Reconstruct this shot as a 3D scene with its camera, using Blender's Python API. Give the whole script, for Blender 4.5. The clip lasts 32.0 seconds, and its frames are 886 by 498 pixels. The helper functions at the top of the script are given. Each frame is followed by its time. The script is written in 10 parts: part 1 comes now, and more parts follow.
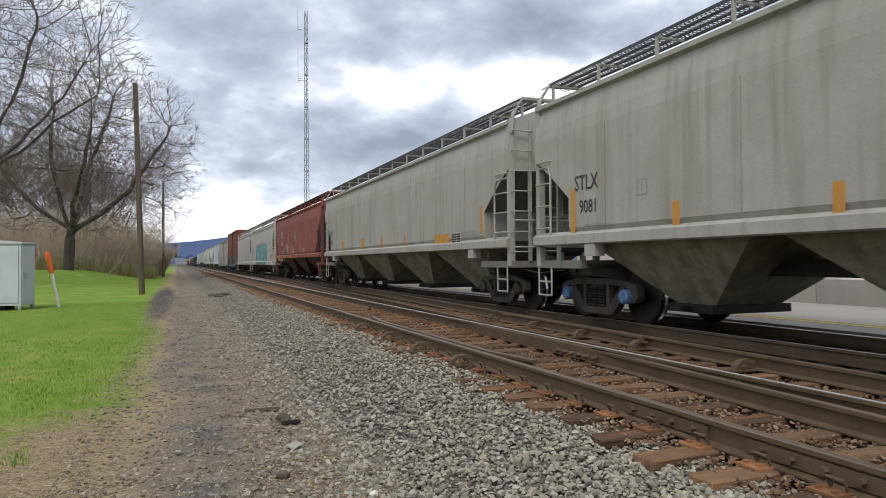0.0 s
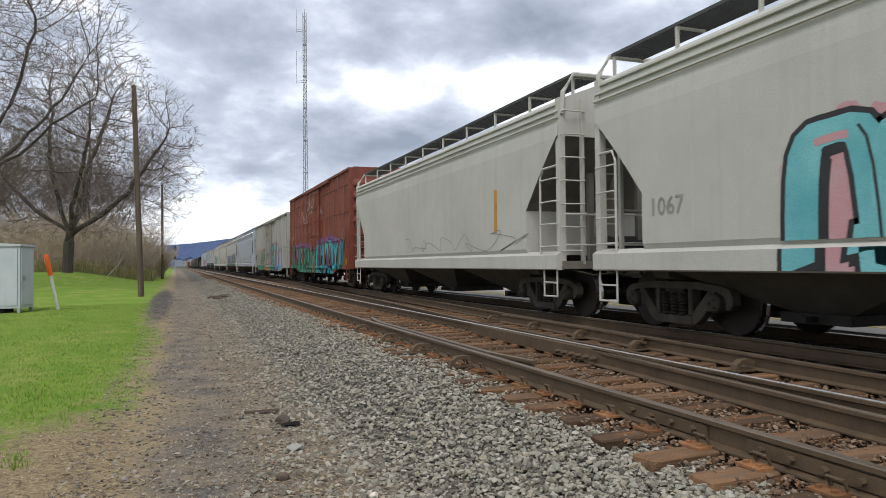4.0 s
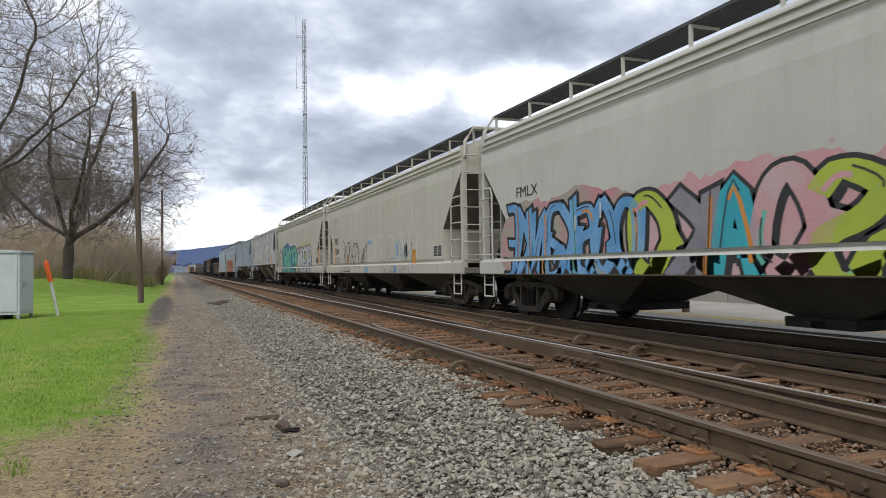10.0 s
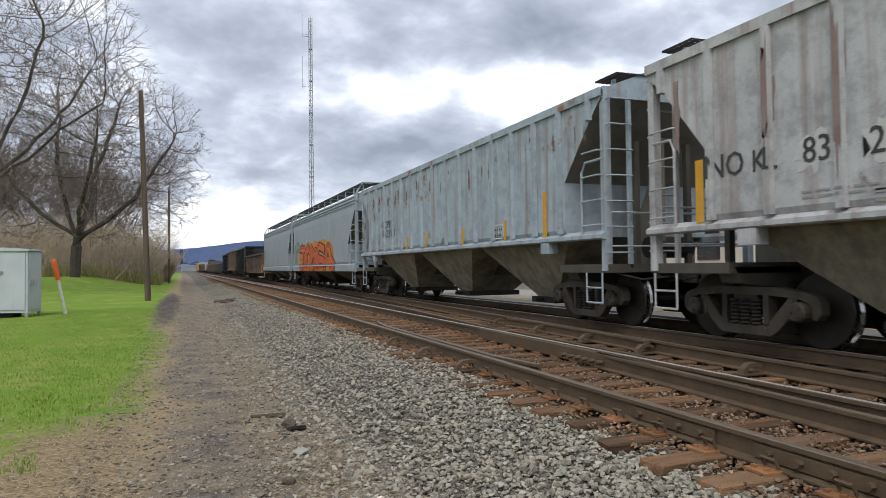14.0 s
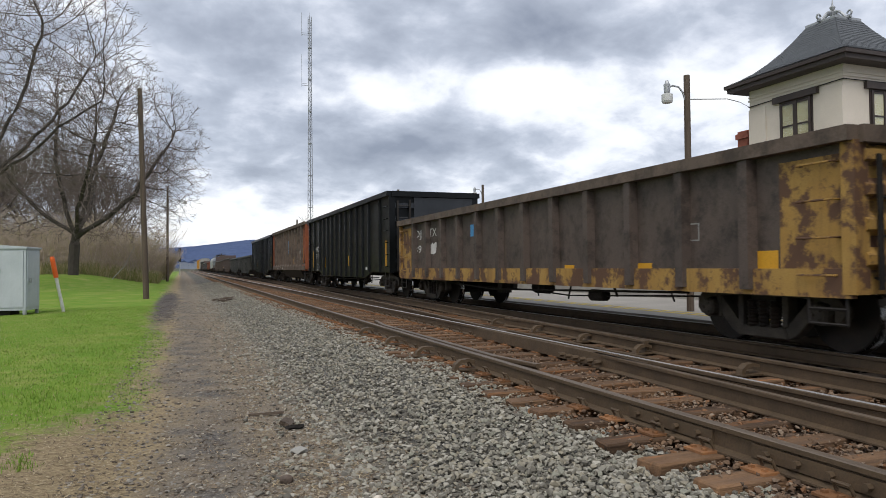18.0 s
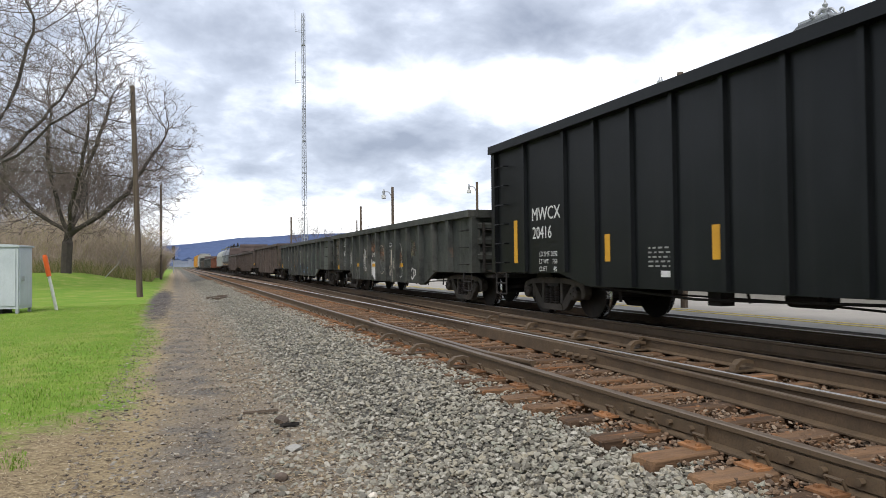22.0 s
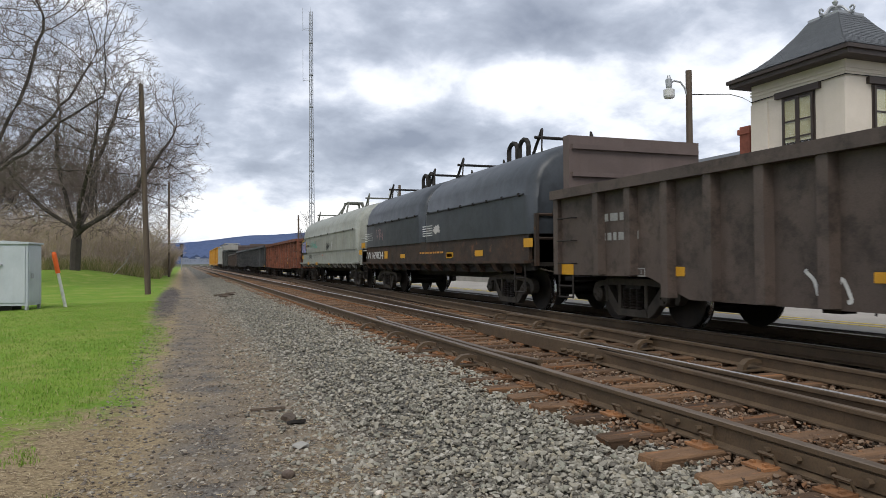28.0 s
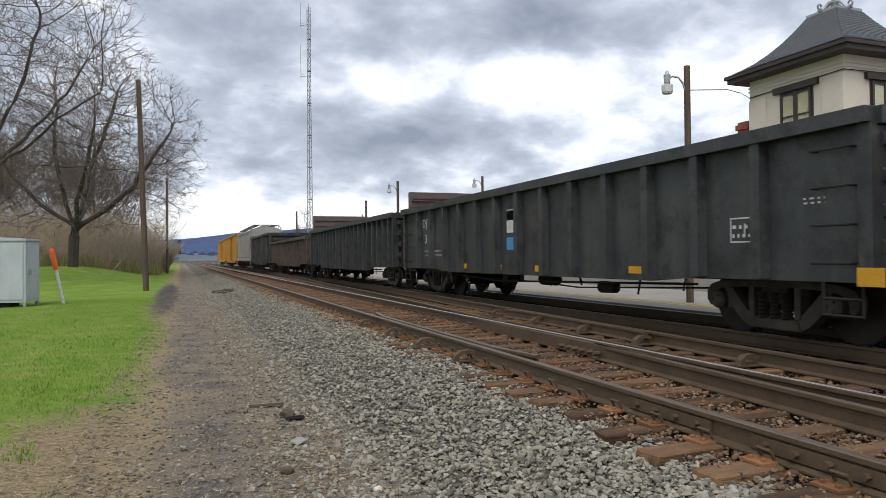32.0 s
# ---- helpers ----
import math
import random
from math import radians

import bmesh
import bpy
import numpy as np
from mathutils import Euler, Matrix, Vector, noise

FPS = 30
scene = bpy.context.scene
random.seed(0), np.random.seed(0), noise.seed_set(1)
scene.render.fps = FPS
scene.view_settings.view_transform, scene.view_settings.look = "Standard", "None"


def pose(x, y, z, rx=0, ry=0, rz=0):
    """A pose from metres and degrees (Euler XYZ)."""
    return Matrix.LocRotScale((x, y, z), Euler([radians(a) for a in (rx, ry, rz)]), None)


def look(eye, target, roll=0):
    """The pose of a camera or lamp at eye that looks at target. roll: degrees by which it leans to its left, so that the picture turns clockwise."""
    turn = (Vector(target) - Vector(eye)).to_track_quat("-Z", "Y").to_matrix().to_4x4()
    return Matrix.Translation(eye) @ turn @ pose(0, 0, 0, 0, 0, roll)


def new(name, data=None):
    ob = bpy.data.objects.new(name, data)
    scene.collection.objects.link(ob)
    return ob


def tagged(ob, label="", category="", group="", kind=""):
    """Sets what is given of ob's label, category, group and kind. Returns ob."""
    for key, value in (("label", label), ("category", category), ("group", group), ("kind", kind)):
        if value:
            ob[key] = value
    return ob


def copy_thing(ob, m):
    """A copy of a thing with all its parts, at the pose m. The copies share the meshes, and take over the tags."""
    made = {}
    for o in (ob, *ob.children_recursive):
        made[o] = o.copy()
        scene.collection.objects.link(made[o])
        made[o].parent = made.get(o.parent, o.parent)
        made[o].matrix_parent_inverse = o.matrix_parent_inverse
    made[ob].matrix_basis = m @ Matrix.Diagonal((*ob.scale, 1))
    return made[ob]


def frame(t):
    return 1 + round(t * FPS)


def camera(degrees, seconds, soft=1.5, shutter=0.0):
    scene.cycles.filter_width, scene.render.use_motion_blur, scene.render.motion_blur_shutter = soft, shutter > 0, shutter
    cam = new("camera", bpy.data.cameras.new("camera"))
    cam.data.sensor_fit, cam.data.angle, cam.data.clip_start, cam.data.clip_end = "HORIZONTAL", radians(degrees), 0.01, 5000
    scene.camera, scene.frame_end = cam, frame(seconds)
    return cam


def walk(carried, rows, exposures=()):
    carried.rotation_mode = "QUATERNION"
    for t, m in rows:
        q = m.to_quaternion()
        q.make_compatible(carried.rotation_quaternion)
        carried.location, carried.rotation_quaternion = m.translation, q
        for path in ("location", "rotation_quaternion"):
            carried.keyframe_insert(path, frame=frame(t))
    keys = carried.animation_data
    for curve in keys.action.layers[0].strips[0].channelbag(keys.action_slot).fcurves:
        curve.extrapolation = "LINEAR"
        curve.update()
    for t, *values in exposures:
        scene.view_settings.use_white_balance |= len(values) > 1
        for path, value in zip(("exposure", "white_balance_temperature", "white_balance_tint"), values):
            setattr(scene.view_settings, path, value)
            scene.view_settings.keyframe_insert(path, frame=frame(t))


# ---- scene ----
cam = camera(65.03, 32.0, 0.68, 0.06)
EYE = (0.0, 0.0, 1.05)   # metres above the rail tops; the tracks run along +Y
# seconds, heading right of the track, tilt up, lean of the hand-held camera (degrees)
SWAY = [
    (0.0, 20.925, 1.056, -0.396), (0.5, 20.932, 1.086, -0.334), (1.0, 20.957, 1.179, -0.500), (1.5, 21.003, 1.223, -0.240), (2.0, 20.984, 1.226, -0.243),
    (2.5, 20.988, 1.167, -0.444), (3.0, 20.999, 1.177, -0.523), (3.5, 20.979, 1.139, -0.586), (5.5, 21.041, 1.203, -0.574), (6.0, 21.071, 1.199, -0.579),
    (6.5, 21.083, 1.248, -0.675), (7.0, 21.083, 1.283, -0.832), (7.5, 21.086, 1.372, -0.698), (8.0, 21.010, 1.399, -0.639), (8.5, 21.039, 1.469, -0.584),
    (9.0, 21.068, 1.477, -0.575), (9.5, 21.078, 1.514, -0.748), (10.0, 21.005, 1.577, -0.744), (10.5, 21.096, 1.597, -0.840), (11.0, 21.122, 1.650, -0.815),
    (11.5, 21.011, 1.647, -0.749), (12.0, 20.895, 1.628, -0.757), (12.5, 20.854, 1.556, -0.524), (13.0, 20.778, 1.531, -0.564), (13.5, 20.720, 1.472, -0.602),
    (14.0, 20.519, 1.465, -0.703), (14.5, 20.577, 1.459, -0.851), (16.5, 20.587, 1.352, -0.440), (17.0, 20.692, 1.373, -0.624), (17.5, 20.695, 1.406, -0.561),
    (18.0, 20.629, 1.407, -0.469), (18.5, 20.641, 1.336, -0.373), (19.0, 20.737, 1.304, -0.734), (19.5, 20.821, 1.250, -0.635), (20.0, 20.842, 1.202, -0.654),
    (20.5, 20.926, 1.141, -0.582), (21.0, 21.045, 1.145, -0.665), (21.5, 21.057, 1.147, -0.759), (22.0, 21.087, 1.175, -0.621), (22.5, 20.903, 1.158, -0.736),
    (23.0, 20.997, 1.191, -0.652), (23.5, 20.934, 1.102, -0.401), (24.0, 20.658, 1.019, -0.404), (24.5, 20.507, 0.982, -0.379), (25.0, 20.315, 1.079, -0.377),
    (25.5, 20.463, 1.206, -0.707), (27.5, 20.525, 1.152, -0.407), (28.0, 20.514, 1.039, -0.453), (28.5, 20.520, 1.036, -0.504), (29.0, 20.405, 1.035, -0.337),
    (29.5, 20.520, 1.083, -0.445), (30.0, 20.572, 1.080, -0.757), (30.5, 20.476, 1.035, -0.783), (31.0, 20.475, 0.862, -0.830), (31.5, 20.531, 0.813, -0.604),
    (32.0, 20.647, 0.708, -0.546),
]


def aim(yaw, tilt, lean):
    a, b = radians(yaw), radians(tilt)
    to = Vector((math.sin(a) * math.cos(b), math.cos(a) * math.cos(b), math.sin(b)))
    return look(EYE, Vector(EYE) + to, lean)


# the film's own brightness drifts by a third of a stop
walk(cam, [(t, aim(a, b, c)) for t, a, b, c in SWAY], [(0.0, 0.14), (14.0, 0.14), (17.0, 0.13), (18.0, -0.03), (19.0, 0.08), (20.0, 0.66), (21.0, 0.38), (22.0, 0.40), (23.0, 0.08), (25.0, 0.0), (32.0, 0.0)])

# ---------- sky, sun ----------
SUN_EL, SUN_AZ = 52.0, 215.0     # degrees; azimuth clockwise from +Y
world = bpy.data.worlds.new("sky")
scene.world = world
world.use_nodes = True
wn, wl = world.node_tree.nodes, world.node_tree.links
wn.clear()
w_out, w_bg = wn.new("ShaderNodeOutputWorld"), wn.new("ShaderNodeBackground")
w_sky = wn.new("ShaderNodeTexSky")
w_sky.sky_type, w_sky.sun_disc = "NISHITA", False
w_sky.sun_elevation, w_sky.sun_rotation = radians(SUN_EL), radians(SUN_AZ)
w_co = wn.new("ShaderNodeTexCoord")
w_sep = wn.new("ShaderNodeSeparateXYZ")
wl.new(w_co.outputs["Generated"], w_sep.inputs[0])


def wmath(op, a, b=None, c=None, clamp=False):
    n = wn.new("ShaderNodeMath")
    n.operation, n.use_clamp = op, clamp
    for i, v in enumerate((a, b, c)):
        if v is None:
            continue
        if isinstance(v, (int, float)):
            n.inputs[i].default_value = v
        else:
            wl.new(v, n.inputs[i])
    return n.outputs[0]


def wnoise(vec, scale, detail, rough, dist=0.0):
    n = wn.new("ShaderNodeTexNoise")
    n.inputs["Scale"].default_value, n.inputs["Detail"].default_value = scale, detail
    n.inputs["Roughness"].default_value, n.inputs["Distortion"].default_value = rough, dist
    wl.new(vec, n.inputs["Vector"])
    return n.outputs["Fac"]


# a cloud deck seen in perspective: the direction meets a flat layer overhead
lift = wmath("ADD", wmath("MAXIMUM", w_sep.outputs[2], 0.0), 0.36)
w_xyz = wn.new("ShaderNodeCombineXYZ")
wl.new(wmath("DIVIDE", w_sep.outputs[0], lift), w_xyz.inputs[0])
wl.new(wmath("DIVIDE", w_sep.outputs[1], lift), w_xyz.inputs[1])
w_xyz.inputs[2].default_value = 3.7
big = wnoise(w_xyz.outputs[0], 0.62, 3.0, 0.5, 0.2)
mid = wnoise(w_xyz.outputs[0], 4.6, 9.0, 0.54, 0.25)
fine = wnoise(w_xyz.outputs[0], 11.0, 6.0, 0.55, 0.2)


def wblob(az, el, wide, high, gain):
    """A soft bank of cloud round a heading (degrees right of the track) and height."""
    a = wmath("ARCTAN2", w_sep.outputs[0], w_sep.outputs[1])
    e = wmath("ARCSINE", w_sep.outputs[2])
    da = wmath("DIVIDE", wmath("SUBTRACT", a, radians(az)), radians(wide))
    de = wmath("DIVIDE", wmath("SUBTRACT", e, radians(el)), radians(high))
    r2 = wmath("ADD", wmath("MULTIPLY", da, da), wmath("MULTIPLY", de, de))
    return wmath("MULTIPLY", wmath("EXPONENT", wmath("MULTIPLY", r2, -1.0)), gain)


cloud = wmath("ADD", wmath("MULTIPLY", wmath("SUBTRACT", big, 0.5), 0.8), wmath("ADD", wmath("MULTIPLY", wmath("SUBTRACT", mid, 0.5), 1.05), wmath("ADD", wmath("MULTIPLY", wmath("SUBTRACT", fine, 0.5), 0.42), 0.66)))
for bank in ((16.5, 14.2, 5.0, 2.2, 0.34), (28.5, 14.2, 6.0, 2.0, 0.36), (34, 9.5, 6, 2.2, 0.24), (4, 3.6, 10, 2.2, 0.30), (24, 3.5, 16, 2.2, 0.24), (23.5, 18.0, 6, 2.0, -0.30),
             (33, 18.8, 6, 2.2, -0.30), (14.5, 9.4, 5, 1.8, -0.26), (23, 9.8, 7, 1.5, -0.22), (5, 7.6, 6, 1.1, -0.14), (45, 13, 6, 4, 0.22), (2, 17, 8, 5, -0.04), (12, 18.5, 5, 2, 0.02)):
    cloud = wmath("ADD", cloud, wblob(*bank))
ramp = wn.new("ShaderNodeValToRGB")
wl.new(cloud, ramp.inputs[0])
el = ramp.color_ramp.elements
el[0].position, el[0].color = 0.16, (0.262, 0.298, 0.378, 1)
el[1].position, el[1].color = 0.95, (1.0, 1.0, 1.0, 1)
for p, c in ((0.42, (0.380, 0.422, 0.51, 1)), (0.56, (0.475, 0.523, 0.62, 1)), (0.68, (0.63, 0.675, 0.775, 1)), (0.80, (0.85, 0.885, 0.955, 1))):
    e = el.new(p)
    e.color = c
w_mix = wn.new("ShaderNodeMix")
w_mix.data_type = "RGBA"
w_mix.inputs[0].default_value = 0.93
w_scale = wn.new("ShaderNodeMix")
w_scale.data_type, w_scale.blend_type = "RGBA", "MULTIPLY"
w_scale.inputs[0].default_value = 1.0
w_scale.inputs[7].default_value = (0.10, 0.10, 0.10, 1)
wl.new(w_sky.outputs[0], w_scale.inputs[6])
wl.new(w_scale.outputs[2], w_mix.inputs[6])
wl.new(ramp.outputs[0], w_mix.inputs[7])
wl.new(w_mix.outputs[2], w_bg.inputs[0])
w_bg.inputs[1].default_value = 1.17
wl.new(w_bg.outputs[0], w_out.inputs[0])

sun = new("sun", bpy.data.lights.new("sun", "SUN"))
sun.data.energy, sun.data.angle, sun.data.color = 1.9, radians(25), (1.0, 0.96, 0.9)
a, b = radians(SUN_AZ), radians(SUN_EL)
sun.matrix_basis = look(Vector((math.sin(a) * math.cos(b), math.cos(a) * math.cos(b), math.sin(b))) * 50, (0, 0, 0))

# ---------- materials ----------


def material(name, base, second=None, scale=3.0, rough=0.7, metal=0.0, bump=0.15, grain=60.0, streak=None, streak_amount=0.5, spots=None, spot_scale=2.0,
             spot_level=0.6, stretch=(1, 1, 1), by_object=0.0, low=None, spec=0.35, wear=0.0):
    """A surface with broad and fine variation. streak: colour of vertical run marks; spots: colour of patches (rust, dirt)."""
    m = bpy.data.materials.new(name)
    m.use_nodes = True
    n, l = m.node_tree.nodes, m.node_tree.links
    bs = n["Principled BSDF"]
    bs.inputs["Roughness"].default_value, bs.inputs["Metallic"].default_value = rough, metal
    bs.inputs["Specular IOR Level"].default_value = spec
    co = n.new("ShaderNodeTexCoord")
    mp = n.new("ShaderNodeMapping")
    mp.inputs["Scale"].default_value = stretch
    l.new(co.outputs["Object"], mp.inputs[0])
    info = n.new("ShaderNodeObjectInfo")
    add = n.new("ShaderNodeVectorMath")
    add.operation = "MULTIPLY_ADD"
    l.new(info.outputs["Random"], add.inputs[0])
    add.inputs[1].default_value = (37, 53, 29)
    l.new(mp.outputs[0], add.inputs[2])
    vec = add.outputs[0]

    def noise_fac(s, d=5.0, r=0.6, v=vec):
        t = n.new("ShaderNodeTexNoise")
        t.inputs["Scale"].default_value, t.inputs["Detail"].default_value, t.inputs["Roughness"].default_value = s, d, r
        l.new(v, t.inputs["Vector"])
        return t.outputs["Fac"]

    def ramp_fac(f, lo, hi):
        t = n.new("ShaderNodeMapRange")
        t.inputs[1].default_value, t.inputs[2].default_value = lo, hi
        l.new(f, t.inputs[0])
        return t.outputs[0]

    def blend(f, a, b):
        t = n.new("ShaderNodeMix")
        t.data_type = "RGBA"
        if isinstance(f, float):
            t.inputs[0].default_value = f
        else:
            l.new(f, t.inputs[0])
        for i, c in ((6, a), (7, b)):
            if isinstance(c, tuple):
                t.inputs[i].default_value = (*c[:3], 1)
            else:
                l.new(c, t.inputs[i])
        return t.outputs[2]

    second = second or tuple(c * 0.72 for c in base)
    col = blend(ramp_fac(noise_fac(scale), 0.35, 0.68), base, second)
    fine = noise_fac(grain, 3.0, 0.7)
    col = blend(ramp_fac(fine, 0.45, 0.9), col, tuple(c * 0.6 for c in base))
    if streak:
        sm = n.new("ShaderNodeMapping")
        sm.inputs["Scale"].default_value = (5.0, 5.0, 0.22)
        l.new(vec, sm.inputs[0])
        f = ramp_fac(noise_fac(1.0, 5.0, 0.62, sm.outputs[0]), 0.50, 0.78)
        mu = n.new("ShaderNodeMath")
        mu.operation = "MULTIPLY"
        l.new(f, mu.inputs[0])
        mu.inputs[1].default_value = streak_amount
        col = blend(mu.outputs[0], col, streak)
    if spots:
        col = blend(ramp_fac(noise_fac(spot_scale, 9.0, 0.68), spot_level, spot_level + 0.07), col, spots)
    if wear:
        patchy = ramp_fac(noise_fac(2.4, 11.0, 0.74), 0.46, 0.62)
        mu = n.new("ShaderNodeMath")
        mu.operation = "MULTIPLY"
        l.new(patchy, mu.inputs[0])
        mu.inputs[1].default_value = wear
        col = blend(mu.outputs[0], col, tuple(c * 0.30 for c in base))
        chips = ramp_fac(noise_fac(7.0, 8.0, 0.78), 0.64, 0.70)
        mu = n.new("ShaderNodeMath")
        mu.operation = "MULTIPLY"
        l.new(chips, mu.inputs[0])
        mu.inputs[1].default_value = min(1.0, wear)
        col = blend(mu.outputs[0], col, tuple(min(0.6, c * 1.35 + 0.025) for c in base))
    if by_object:
        hs = n.new("ShaderNodeHueSaturation")
        mr = n.new("ShaderNodeMapRange")
        mr.inputs[3].default_value, mr.inputs[4].default_value = 1 - by_object, 1 + by_object
        l.new(info.outputs["Random"], mr.inputs[0])
        l.new(mr.outputs[0], hs.inputs["Value"])
        l.new(col, hs.inputs["Color"])
        col = hs.outputs["Color"]
    l.new(col, bs.inputs["Base Color"])
    rr = n.new("ShaderNodeMapRange")
    rr.inputs[3].default_value, rr.inputs[4].default_value = max(0.05, rough - 0.12), min(1.0, rough + 0.12)
    l.new(noise_fac(scale * 3), rr.inputs[0])
    l.new(rr.outputs[0], bs.inputs["Roughness"])
    if bump:
        bp = n.new("ShaderNodeBump")
        bp.inputs["Strength"].default_value, bp.inputs["Distance"].default_value = bump, 0.02
        l.new(fine, bp.inputs["Height"])
        l.new(bp.outputs[0], bs.inputs["Normal"])
    return m


def island_material(name, colours, rough=0.85, grain=40.0, bump=0.3):
    """For many loose pieces in one mesh: each island takes its own colour."""
    m = bpy.data.materials.new(name)
    m.use_nodes = True
    n, l = m.node_tree.nodes, m.node_tree.links
    bs = n["Principled BSDF"]
    bs.inputs["Roughness"].default_value = rough
    bs.inputs["Specular IOR Level"].default_value = 0.2
    g = n.new("ShaderNodeNewGeometry")
    r = n.new("ShaderNodeValToRGB")
    el = r.color_ramp.elements
    r.color_ramp.interpolation = "CONSTANT"
    el.remove(el[1])
    el[0].position, el[0].color = 0.0, (*colours[0], 1)
    for i, c in enumerate(colours[1:]):
        e = el.new((i + 1) / len(colours))
        e.color = (*c, 1)
    l.new(g.outputs["Random Per Island"], r.inputs[0])
    co = n.new("ShaderNodeTexCoord")
    t = n.new("ShaderNodeTexNoise")
    t.inputs["Scale"].default_value, t.inputs["Detail"].default_value = grain, 4
    l.new(co.outputs["Object"], t.inputs["Vector"])
    mx = n.new("ShaderNodeMix")
    mx.data_type, mx.blend_type = "RGBA", "MULTIPLY"
    mx.inputs[0].default_value = 0.45
    l.new(r.outputs[0], mx.inputs[6])
    l.new(t.outputs["Fac"], mx.inputs[7])
    l.new(mx.outputs[2], bs.inputs["Base Color"])
    if bump:
        bp = n.new("ShaderNodeBump")
        bp.inputs["Strength"].default_value, bp.inputs["Distance"].default_value = bump, 0.01
        l.new(t.outputs["Fac"], bp.inputs["Height"])
        l.new(bp.outputs[0], bs.inputs["Normal"])
    return m


